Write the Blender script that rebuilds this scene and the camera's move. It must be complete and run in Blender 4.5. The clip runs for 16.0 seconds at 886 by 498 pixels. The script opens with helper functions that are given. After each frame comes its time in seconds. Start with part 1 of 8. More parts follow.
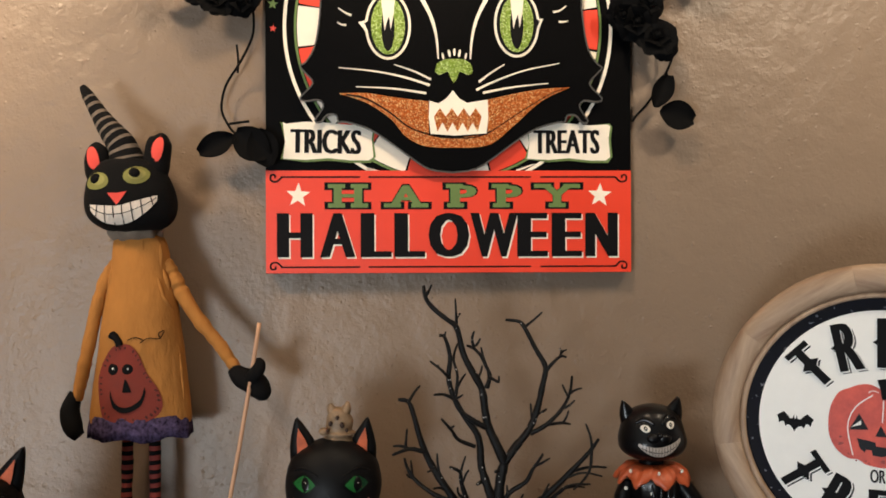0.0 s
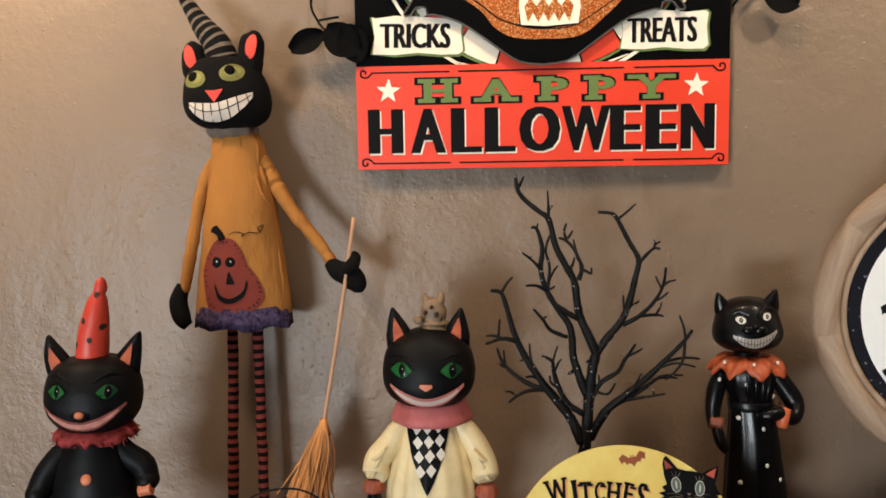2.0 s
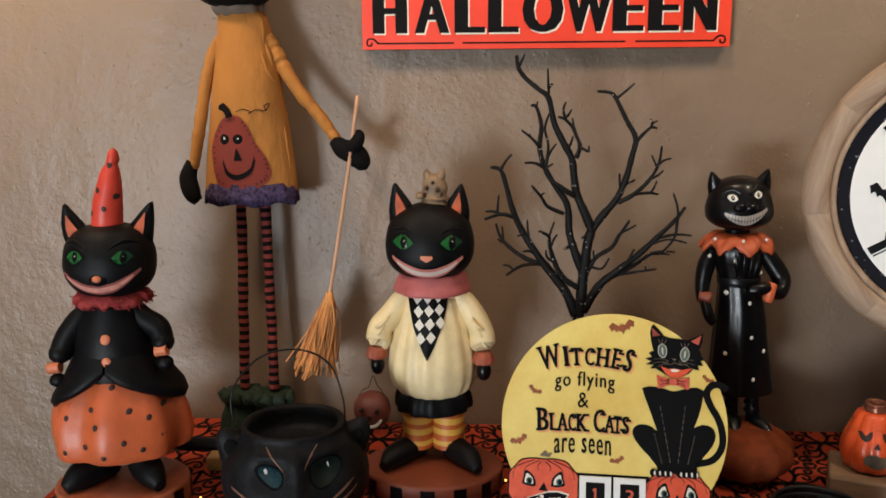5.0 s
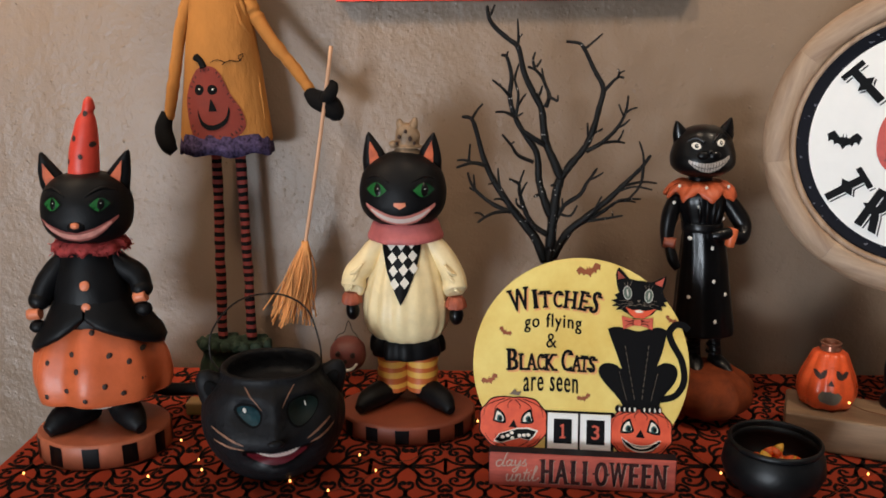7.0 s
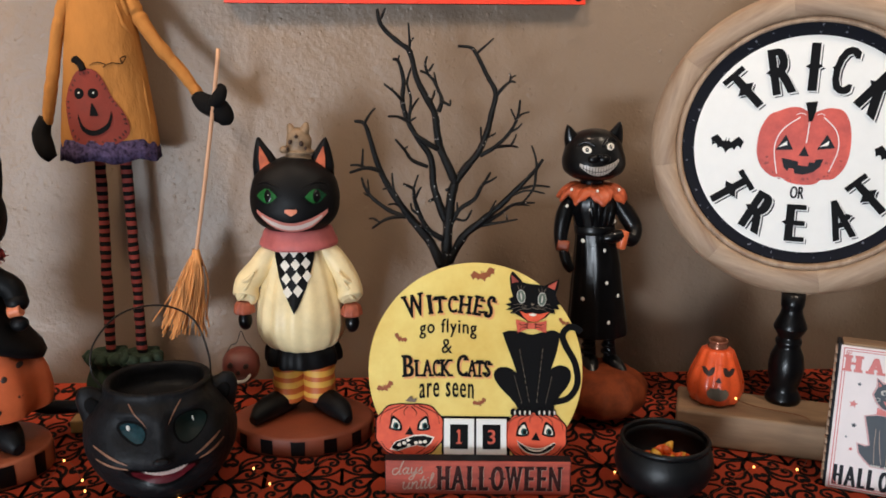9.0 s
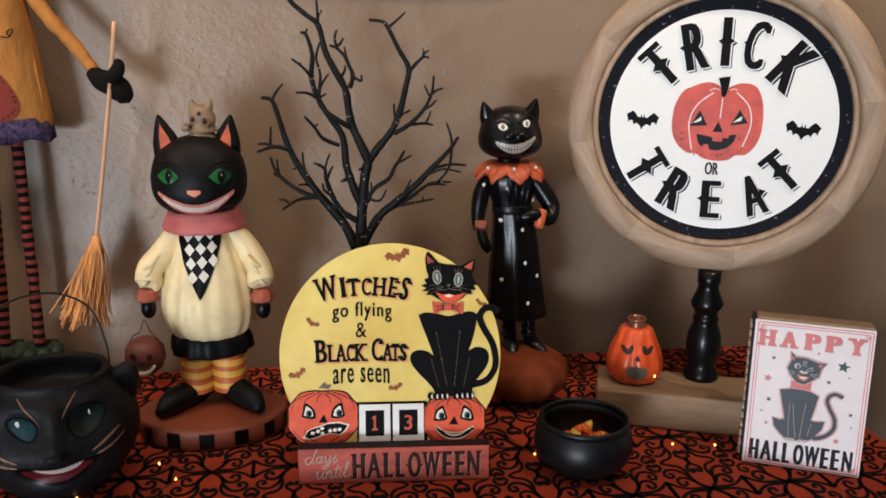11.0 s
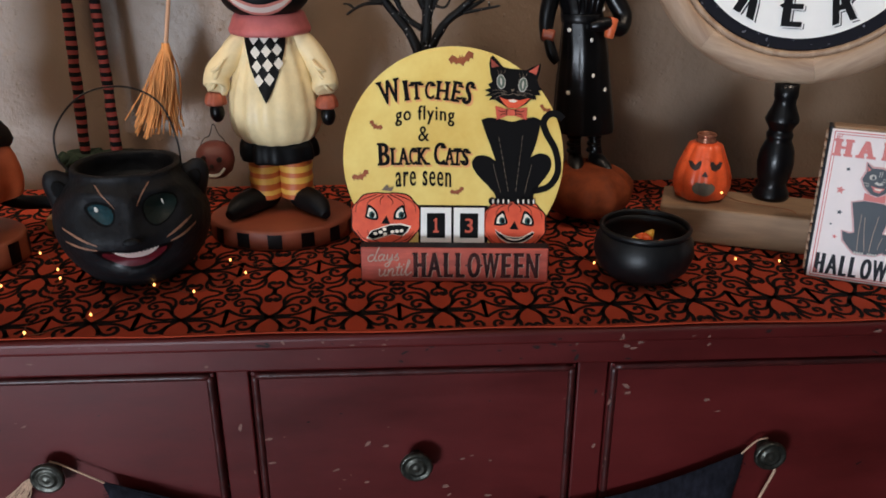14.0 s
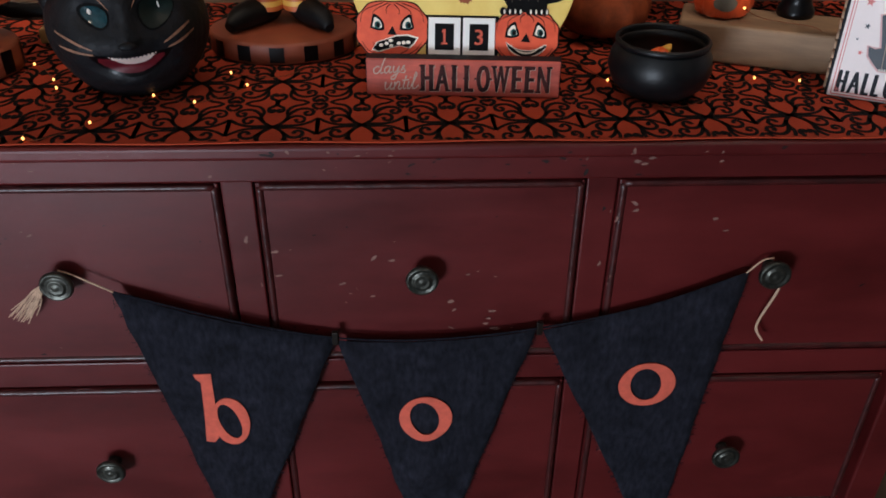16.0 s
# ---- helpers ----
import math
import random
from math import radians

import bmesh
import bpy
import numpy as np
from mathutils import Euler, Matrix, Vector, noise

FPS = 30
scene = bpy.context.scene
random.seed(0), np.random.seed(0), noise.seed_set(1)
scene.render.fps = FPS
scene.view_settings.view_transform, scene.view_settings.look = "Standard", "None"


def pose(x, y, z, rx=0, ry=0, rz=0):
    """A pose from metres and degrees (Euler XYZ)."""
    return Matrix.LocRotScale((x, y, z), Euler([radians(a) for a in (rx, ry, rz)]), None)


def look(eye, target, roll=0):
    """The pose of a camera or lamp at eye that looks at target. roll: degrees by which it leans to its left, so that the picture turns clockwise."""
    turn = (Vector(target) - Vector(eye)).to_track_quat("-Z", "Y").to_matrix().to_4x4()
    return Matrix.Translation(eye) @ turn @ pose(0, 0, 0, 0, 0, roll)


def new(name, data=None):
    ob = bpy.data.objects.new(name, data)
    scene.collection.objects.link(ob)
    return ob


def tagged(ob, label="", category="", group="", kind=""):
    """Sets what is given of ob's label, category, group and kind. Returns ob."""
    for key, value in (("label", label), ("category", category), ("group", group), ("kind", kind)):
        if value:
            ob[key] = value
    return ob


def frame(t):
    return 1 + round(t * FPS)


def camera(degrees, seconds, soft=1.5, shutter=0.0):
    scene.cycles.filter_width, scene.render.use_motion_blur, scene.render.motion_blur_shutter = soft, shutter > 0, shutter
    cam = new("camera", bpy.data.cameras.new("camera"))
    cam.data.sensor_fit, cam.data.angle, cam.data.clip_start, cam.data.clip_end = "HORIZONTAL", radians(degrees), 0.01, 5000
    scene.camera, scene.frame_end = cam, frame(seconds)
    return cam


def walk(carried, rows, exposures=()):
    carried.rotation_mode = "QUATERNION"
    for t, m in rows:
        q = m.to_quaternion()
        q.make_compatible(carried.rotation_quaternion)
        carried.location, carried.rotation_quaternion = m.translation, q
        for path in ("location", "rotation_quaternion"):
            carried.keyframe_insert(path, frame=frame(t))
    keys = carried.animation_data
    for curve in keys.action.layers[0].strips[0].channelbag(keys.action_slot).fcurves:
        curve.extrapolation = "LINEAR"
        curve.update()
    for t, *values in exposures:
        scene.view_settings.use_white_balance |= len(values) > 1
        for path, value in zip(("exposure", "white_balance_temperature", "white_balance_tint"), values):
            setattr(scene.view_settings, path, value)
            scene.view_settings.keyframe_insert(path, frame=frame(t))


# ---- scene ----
cam = camera(55.3, 16.0, soft=1.7)
PATH = [
    (0, (0.037, 0.032, 1.493), (0.113, 2.031, 1.489), -0.2),
    (0.5, (0.036, 0.035, 1.481), (0.091, 2.034, 1.42), -0.3),
    (1, (0.034, 0.035, 1.474), (0.038, 2.031, 1.348), -0.5),
    (1.5, (0.033, 0.032, 1.467), (-0.029, 2.024, 1.296), -0.9),
    (2, (0.022, 0.026, 1.461), (-0.095, 2.013, 1.261), -0.9),
    (2.5, (0.018, 0.022, 1.455), (-0.133, 2.003, 1.224), -0.8),
    (3, (0.022, 0.016, 1.447), (-0.141, 1.991, 1.178), -0.9),
    (3.5, (0.025, 0.004, 1.442), (-0.144, 1.972, 1.133), -1.0),
    (4, (0.033, -0.007, 1.43), (-0.132, 1.959, 1.1), -1.1),
    (4.5, (0.036, -0.011, 1.425), (-0.116, 1.948, 1.053), -0.7),
    (6.8, (0.042, -0.051, 1.412), (-0.058, 1.883, 0.913), -0.3),
    (7, (0.044, -0.053, 1.403), (-0.04, 1.883, 0.91), -0.3),
    (7.5, (0.055, -0.051, 1.403), (0.01, 1.885, 0.901), -0.4),
    (8, (0.065, -0.049, 1.41), (0.065, 1.886, 0.905), -0.3),
    (8.5, (0.067, -0.045, 1.406), (0.124, 1.892, 0.913), -0.0),
    (9, (0.076, -0.04, 1.406), (0.188, 1.896, 0.916), 0.2),
    (9.5, (0.083, -0.029, 1.401), (0.256, 1.903, 0.913), 0.3),
    (10, (0.096, -0.014, 1.397), (0.324, 1.909, 0.899), 0.3),
    (10.2, (0.1, -0.011, 1.396), (0.351, 1.909, 0.895), 0.3),
    (12.3, (0.108, -0.024, 1.343), (0.383, 1.882, 0.802), 0.6),
    (12.5, (0.112, -0.028, 1.338), (0.358, 1.875, 0.773), 0.5),
    (13, (0.113, -0.039, 1.32), (0.293, 1.851, 0.691), 0.3),
    (13.5, (0.112, -0.041, 1.31), (0.236, 1.825, 0.601), 0.1),
    (14, (0.116, -0.042, 1.295), (0.207, 1.794, 0.508), 0.0),
    (14.5, (0.113, -0.045, 1.281), (0.186, 1.757, 0.416), 0.0),
    (15, (0.109, -0.048, 1.268), (0.186, 1.713, 0.322), 0.2),
    (15.5, (0.111, -0.045, 1.256), (0.189, 1.667, 0.226), 0.5),
    (16, (0.112, -0.047, 1.241), (0.188, 1.63, 0.153), 0.6),
]
TONE = [(0, -0.54, 6000, 6), (1, -0.50, 6000, 6), (2.5, -0.20, 6050, 6), (4.5, -0.30, 6000, 7), (7, -0.20, 5800, 8), (10, -0.06, 5750, 8), (12.5, -0.20, 5700, 9), (14, -0.28, 5600, 9), (16, -0.27, 5500, 9)]
walk(cam, [(t, look(eye, target, roll)) for t, eye, target, roll in PATH], TONE)

# ---- light ----
world = bpy.data.worlds.new("world")
scene.world = world
world.use_nodes = True
wn = world.node_tree
sky = wn.nodes.new("ShaderNodeTexSky")
sky.sky_type, sky.sun_disc = "NISHITA", False
sky.sun_elevation, sky.sun_rotation = radians(40), radians(200)
wn.links.new(sky.outputs["Color"], wn.nodes["Background"].inputs["Color"])
wn.nodes["Background"].inputs["Strength"].default_value = 0.08


def area(name, m, sx, sy, watts, color, spread=180):
    lamp = bpy.data.lights.new(name, "AREA")
    lamp.shape, lamp.size, lamp.size_y, lamp.energy, lamp.color = "RECTANGLE", sx, sy, watts, color
    lamp.spread = radians(spread)
    ob = new(name, lamp)
    ob.matrix_world = m
    return ob


# Low area lamp in the door opening, standing in for sunlit floor bounce.
area("patio_daylight_stand_in", look((-1.75, -2.86, 0.42), (0.0, 1.3, 0.85)), 1.0, 0.65, 122, (0.94, 0.95, 0.94))
# Added front fill, higher up, to lift the tabletop and leaning sign.
area("patio_daylight_stand_in", look((-1.75, -2.90, 1.55), (0.1, 1.2, 0.85)), 1.5, 0.9, 7, (0.90, 0.95, 1.0))
area("unseen_ceiling_light", look((0.05, 0.70, 2.43), (0.06, 1.36, 1.90)), 0.15, 0.15, 4, (1.0, 0.72, 0.47), 96)
# Extra lamp out of view, added to lift the right wall and round sign.
area("unseen_ceiling_light", look((0.96, 0.50, 2.43), (0.92, 1.36, 1.75)), 0.15, 0.15, 6.5, (1.0, 0.76, 0.52), 96)
area("unseen_ceiling_light", look((-0.98, 0.66, 2.43), (-0.85, 1.36, 1.88)), 0.15, 0.15, 10, (1.0, 0.70, 0.43), 92)

# ---- materials ----


def rgb(r, g, b):
    """Linear colour from 0..255 screen values."""
    return tuple(((c / 255) / 12.92 if c < 11 else ((c / 255 + 0.055) / 1.055) ** 2.4) for c in (r, g, b)) + (1.0,)


def material(name, color, rough=0.55, metal=0.0, var=0.14, scale=35.0, bump=0.12, grain=260.0, coat=0.0, other=None, stretch=(1, 1, 1), depth=0.002, spec=0.5):
    """A surface with stains at one scale and grain with relief at a finer one."""
    m = bpy.data.materials.new(name)
    m.use_nodes = True
    t = m.node_tree
    b = t.nodes["Principled BSDF"]
    co = t.nodes.new("ShaderNodeTexCoord")
    mp = t.nodes.new("ShaderNodeMapping")
    mp.inputs["Scale"].default_value = stretch
    t.links.new(co.outputs["Object"], mp.inputs["Vector"])
    n1 = t.nodes.new("ShaderNodeTexNoise")
    n1.inputs["Scale"].default_value, n1.inputs["Detail"].default_value, n1.inputs["Roughness"].default_value = scale, 5, 0.65
    t.links.new(mp.outputs["Vector"], n1.inputs["Vector"])
    ramp = t.nodes.new("ShaderNodeValToRGB")
    lo = tuple(max(0, c * (1 - var)) for c in color[:3]) + (1,)
    hi = tuple(min(1, c * (1 + var)) for c in color[:3]) + (1,)
    if other:
        lo = other
    ramp.color_ramp.elements[0].position, ramp.color_ramp.elements[0].color = 0.3, lo
    ramp.color_ramp.elements[1].position, ramp.color_ramp.elements[1].color = 0.68, hi
    t.links.new(n1.outputs["Fac"], ramp.inputs["Fac"])
    t.links.new(ramp.outputs["Color"], b.inputs["Base Color"])
    n2 = t.nodes.new("ShaderNodeTexNoise")
    n2.inputs["Scale"].default_value, n2.inputs["Detail"].default_value = grain, 3
    t.links.new(mp.outputs["Vector"], n2.inputs["Vector"])
    bp = t.nodes.new("ShaderNodeBump")
    bp.inputs["Strength"].default_value, bp.inputs["Distance"].default_value = bump, depth
    t.links.new(n2.outputs["Fac"], bp.inputs["Height"])
    t.links.new(bp.outputs["Normal"], b.inputs["Normal"])
    mr = t.nodes.new("ShaderNodeMapRange")
    mr.inputs["To Min"].default_value, mr.inputs["To Max"].default_value = max(0.03, rough - 0.12), min(1, rough + 0.12)
    t.links.new(n1.outputs["Fac"], mr.inputs["Value"])
    t.links.new(mr.outputs["Result"], b.inputs["Roughness"])
    b.inputs["Metallic"].default_value = metal
    b.inputs["Coat Weight"].default_value = coat
    b.inputs["Coat Roughness"].default_value = 0.15
    b.inputs["Specular IOR Level"].default_value = spec
    return m


def plaster():
    """Tan paint over a hand-sprayed texture: shallow waves, fine orange peel and scattered round nibs."""
    m = material("tan_plaster_paint", rgb(129, 111, 94), rough=0.40, var=0.07, scale=2.2, bump=0.0)
    t = m.node_tree
    b = t.nodes["Principled BSDF"]
    co = t.nodes.new("ShaderNodeTexCoord")

    def noise(scale, detail, rough):
        n = t.nodes.new("ShaderNodeTexNoise")
        n.inputs["Scale"].default_value, n.inputs["Detail"].default_value, n.inputs["Roughness"].default_value = scale, detail, rough
        t.links.new(co.outputs["Object"], n.inputs["Vector"])
        return n.outputs["Fac"]

    def mix(op, a, bval, c=None):
        n = t.nodes.new("ShaderNodeMath")
        n.operation = op
        for k, q in enumerate((a, bval, c)):
            if q is None:
                continue
            if isinstance(q, (int, float)):
                n.inputs[k].default_value = q
            else:
                t.links.new(q, n.inputs[k])
        return n.outputs["Value"]

    def nibs(scale, share, size):
        """Round nibs in a share of the cells."""
        v = t.nodes.new("ShaderNodeTexVoronoi")
        v.inputs["Scale"].default_value, v.inputs["Randomness"].default_value = scale, 1.0
        t.links.new(co.outputs["Object"], v.inputs["Vector"])
        sep = t.nodes.new("ShaderNodeSeparateColor")
        t.links.new(v.outputs["Color"], sep.inputs["Color"])
        chosen = mix("GREATER_THAN", sep.outputs["Red"], 1 - share)
        radius = mix("MULTIPLY_ADD", sep.outputs["Green"], size * 0.7, size * 0.3)
        near = mix("DIVIDE", v.outputs["Distance"], radius)
        dome = mix("MAXIMUM", mix("SUBTRACT", 1.0, mix("MULTIPLY", near, near)), 0.0)
        return mix("MULTIPLY", dome, chosen)
    height = mix("MULTIPLY", noise(19, 3, 0.5), 2.3)
    height = mix("MULTIPLY_ADD", noise(110, 3, 0.6), 0.75, height)
    height = mix("MULTIPLY_ADD", noise(330, 2, 0.5), 0.16, height)
    height = mix("MULTIPLY_ADD", nibs(70, 0.16, 0.42), 0.5, height)
    height = mix("MULTIPLY_ADD", nibs(150, 0.22, 0.45), 0.28, height)
    bp = t.nodes.new("ShaderNodeBump")
    bp.inputs["Strength"].default_value, bp.inputs["Distance"].default_value = 0.66, 0.0026
    t.links.new(height, bp.inputs["Height"])
    t.links.new(bp.outputs["Normal"], b.inputs["Normal"])
    return m


def glitter(name, color, light):
    """Glitter flakes: cells differing in tilt from one to the next, their glints painted as brighter colour."""
    m = material(name, color, rough=0.35, var=0.1, bump=0.0)
    t = m.node_tree
    b = t.nodes["Principled BSDF"]
    co = t.nodes.new("ShaderNodeTexCoord")
    v = t.nodes.new("ShaderNodeTexVoronoi")
    v.inputs["Scale"].default_value = 620
    t.links.new(co.outputs["Object"], v.inputs["Vector"])
    r = t.nodes.new("ShaderNodeValToRGB")
    r.color_ramp.elements[0].position, r.color_ramp.elements[0].color = 0.15, tuple(c * 0.45 for c in color[:3]) + (1,)
    r.color_ramp.elements[1].position, r.color_ramp.elements[1].color = 0.95, light
    e = r.color_ramp.elements.new(0.6)
    e.color = color
    t.links.new(v.outputs["Color"], r.inputs["Fac"])
    t.links.new(r.outputs["Color"], b.inputs["Base Color"])
    bp = t.nodes.new("ShaderNodeBump")
    bp.inputs["Strength"].default_value, bp.inputs["Distance"].default_value = 0.8, 0.002
    t.links.new(v.outputs["Color"], bp.inputs["Height"])
    t.links.new(bp.outputs["Normal"], b.inputs["Normal"])
    b.inputs["Metallic"].default_value = 0.35
    return m


def glow(name, color, strength):
    m = bpy.data.materials.new(name)
    m.use_nodes = True
    b = m.node_tree.nodes["Principled BSDF"]
    b.inputs["Base Color"].default_value = color
    b.inputs["Emission Color"].default_value = color
    b.inputs["Emission Strength"].default_value = strength
    return m


def chipped_red():
    """Oxblood furniture paint, rubbed through in fine streaks and dents."""
    m = material("oxblood_furniture_paint", rgb(81, 21, 21), rough=0.42, var=0.32, scale=9, bump=0.08, grain=90, stretch=(0.35, 1, 1), spec=0.42)
    t = m.node_tree
    b = t.nodes["Principled BSDF"]
    base = b.inputs["Base Color"].links[0].from_socket
    co = t.nodes.new("ShaderNodeTexCoord")
    mp = t.nodes.new("ShaderNodeMapping")
    mp.inputs["Scale"].default_value = (0.5, 1.0, 1.0)
    n = t.nodes.new("ShaderNodeTexNoise")
    n.inputs["Scale"].default_value, n.inputs["Detail"].default_value, n.inputs["Roughness"].default_value = 42, 4, 0.75
    t.links.new(co.outputs["Object"], mp.inputs["Vector"])
    t.links.new(mp.outputs["Vector"], n.inputs["Vector"])
    r = t.nodes.new("ShaderNodeValToRGB")
    r.color_ramp.elements[0].position = 0.262
    r.color_ramp.elements[0].color = (1, 1, 1, 1)
    r.color_ramp.elements[1].position = 0.285
    r.color_ramp.elements[1].color = (0, 0, 0, 1)
    t.links.new(n.outputs["Fac"], r.inputs["Fac"])
    mix = t.nodes.new("ShaderNodeMix")
    mix.data_type = "RGBA"
    t.links.new(r.outputs["Color"], mix.inputs["Factor"])
    t.links.new(base, mix.inputs["A"])
    mix.inputs["B"].default_value = rgb(30, 16, 14)
    t.links.new(mix.outputs["Result"], b.inputs["Base Color"])
    return m


def speckled(name, color, fine, least, fleck, **look_of):
    """A dark paint with sparse bright flecks."""
    m = material(name, color, **look_of)
    t = m.node_tree
    b = t.nodes["Principled BSDF"]
    base = b.inputs["Base Color"].links[0].from_socket
    co = t.nodes.new("ShaderNodeTexCoord")
    v = t.nodes.new("ShaderNodeTexVoronoi")
    v.inputs["Scale"].default_value = fine
    t.links.new(co.outputs["Object"], v.inputs["Vector"])
    sep = t.nodes.new("ShaderNodeSeparateColor")
    t.links.new(v.outputs["Color"], sep.inputs["Color"])
    gt = t.nodes.new("ShaderNodeMath")
    gt.operation = "GREATER_THAN"
    gt.inputs[1].default_value = least
    t.links.new(sep.outputs["Red"], gt.inputs[0])
    mix = t.nodes.new("ShaderNodeMix")
    mix.data_type = "RGBA"
    t.links.new(gt.outputs["Value"], mix.inputs["Factor"])
    t.links.new(base, mix.inputs["A"])
    mix.inputs["B"].default_value = fleck
    t.links.new(mix.outputs["Result"], b.inputs["Base Color"])
    return m


def burlap():
    """Coarse plain weave in navy black, threads of uneven thickness and tone."""
    m = material("navy_black_burlap", rgb(33, 33, 41), rough=0.92, var=0.45, scale=22, bump=0.0, spec=0.12)
    t = m.node_tree
    b = t.nodes["Principled BSDF"]
    base = b.inputs["Base Color"].links[0].from_socket
    co = t.nodes.new("ShaderNodeTexCoord")
    waves = []
    for axis in ("X", "Z"):
        w = t.nodes.new("ShaderNodeTexWave")
        w.bands_direction = axis
        w.inputs["Scale"].default_value, w.inputs["Distortion"].default_value, w.inputs["Detail"].default_value, w.inputs["Detail Scale"].default_value = 190, 1.6, 2, 3
        t.links.new(co.outputs["Object"], w.inputs["Vector"])
        waves.append(w.outputs["Fac"])
    n = t.nodes.new("ShaderNodeTexNoise")
    n.inputs["Scale"].default_value, n.inputs["Detail"].default_value = 130, 2
    mp = t.nodes.new("ShaderNodeMapping")
    mp.inputs["Scale"].default_value = (1.2, 1.0, 0.5)
    t.links.new(co.outputs["Object"], mp.inputs["Vector"])
    t.links.new(mp.outputs["Vector"], n.inputs["Vector"])
    top = t.nodes.new("ShaderNodeMath")
    top.operation = "MAXIMUM"
    t.links.new(waves[0], top.inputs[0])
    t.links.new(waves[1], top.inputs[1])
    tone = t.nodes.new("ShaderNodeMapRange")
    tone.inputs["From Min"].default_value, tone.inputs["From Max"].default_value = 0.3, 0.75
    tone.inputs["To Min"].default_value, tone.inputs["To Max"].default_value = 0.55, 1.35
    t.links.new(n.outputs["Fac"], tone.inputs["Value"])
    mul = t.nodes.new("ShaderNodeMix")
    mul.data_type, mul.blend_type = "RGBA", "MULTIPLY"
    mul.inputs["Factor"].default_value = 1.0
    t.links.new(base, mul.inputs["A"])
    t.links.new(tone.outputs["Result"], mul.inputs["B"])
    t.links.new(mul.outputs["Result"], b.inputs["Base Color"])
    bp = t.nodes.new("ShaderNodeBump")
    bp.inputs["Strength"].default_value, bp.inputs["Distance"].default_value = 0.55, 0.0015
    t.links.new(top.outputs["Value"], bp.inputs["Height"])
    t.links.new(bp.outputs["Normal"], b.inputs["Normal"])
    return m


WALL = plaster()
CEIL = material("white_ceiling_paint", rgb(225, 220, 210), rough=0.85, scale=3, var=0.04)
# Floor lies out of view; its dark brown is chosen to curb bounced light.
FLOORM = material("unseen_floor_brown", rgb(86, 68, 54), rough=0.4, scale=5, var=0.1)
RED = chipped_red()
EDGE = material("paint_worn_to_dark_wood", rgb(72, 22, 21), rough=0.4, var=0.0, other=rgb(38, 16, 15), scale=30, bump=0.35, grain=120)
DARKGAP = material("dark_gap_shade_and_dents", rgb(20, 12, 11), rough=0.8)
CHIP = material("bare_wood_chip", rgb(120, 86, 76), rough=0.7, var=0.3, scale=150)
PEWTER = material("tarnished_pewter", rgb(74, 74, 68), rough=0.38, metal=0.85, var=0.6, scale=120, bump=0.2)
CLOTH = material("orange_cotton", rgb(166, 62, 35), rough=0.85, var=0.13, scale=14, bump=0.35, grain=900, spec=0.2)
FLOCK = material("black_flock", rgb(24, 17, 16), rough=0.95, var=0.2, scale=200, bump=0.3, grain=1200, spec=0.15)
BLACK = material("matte_black_paint", rgb(11, 11, 13), spec=0.2, rough=0.5, var=0.25, scale=45, bump=0.12)
SATIN = material("satin_black_glaze", rgb(7, 7, 9), spec=0.26, rough=0.32, var=0.25, scale=60, bump=0.08, coat=0.1)
ORANGE = material("orange_resin_paint", rgb(204, 100, 56), rough=0.42, var=0.13, scale=26, bump=0.1)
BRICK = material("terracotta_orange_paint", rgb(134, 66, 42), rough=0.5, var=0.14, scale=30)
HATRED = material("red_orange_hat_paint", rgb(206, 66, 48), rough=0.42, var=0.12, scale=40)
GREEN = material("green_eye_paint", rgb(32, 96, 42), rough=0.3, var=0.35, scale=120, coat=0.3)
DEEPGREEN = material("dark_green_eye_paint", rgb(20, 62, 36), rough=0.25, var=0.2, coat=0.3)
WHITE = material("aged_white_paint", rgb(226, 220, 208), rough=0.5, var=0.06)
LIP = material("pink_lip_paint", rgb(206, 128, 116), rough=0.4, var=0.1)
COPPER = material("copper_orange_ear_paint", rgb(186, 92, 56), rough=0.55, var=0.3, scale=70, spec=0.25)
PINKLIP = material("pale_pink_lip_paint", rgb(216, 152, 138), rough=0.35, var=0.25, scale=80)
GUM = material("dusky_pink_gum_paint", rgb(150, 84, 76), rough=0.45, var=0.15)
# Darker copy of the tooth paint, with the coat cat's shade mixed in.
SHADEDTEETH = material("shaded_tooth_paint", rgb(174, 162, 152), rough=0.35, var=0.2, scale=120)
TEETH = material("ivory_tooth_paint", rgb(224, 206, 196), rough=0.4, var=0.06)
CREAM = material("cream_smock_paint", rgb(234, 214, 166), rough=0.42, var=0.14, scale=22, bump=0.08)
ROSE = material("dusty_rose_collar_paint", rgb(188, 100, 98), rough=0.55, var=0.12, scale=60)
BURG = material("frayed_red_ruff", rgb(150, 48, 46), rough=0.8, var=0.3, scale=150, bump=0.5)
SKIN = material("peach_orange_paint", rgb(214, 124, 84), rough=0.45, var=0.1)
STONE = material("greyed_ivory_hat_paint", rgb(136, 112, 86), rough=0.55, var=0.3, scale=70)
YELLOW = material("yellow_sock_paint", rgb(220, 168, 70), rough=0.5, var=0.12)
STRIPE = material("burnt_orange_stripe_paint", rgb(190, 96, 40), rough=0.5, var=0.12)
CHARCOAL = material("charcoal_papier_mache", rgb(16, 16, 19), rough=0.58, spec=0.26, var=0.5, scale=45, bump=0.9, grain=90)
# The window's reflection is painted into this eye as a paler colour.
WINDOWEYE = material("window_reflection_eye", rgb(30, 54, 60), rough=0.12, var=0.35, scale=90)
MUSTARD = material("mustard_cotton", rgb(166, 112, 54), rough=0.85, var=0.14, scale=16, bump=0.7, grain=55, stretch=(1, 1, 0.5), depth=0.006, spec=0.2)
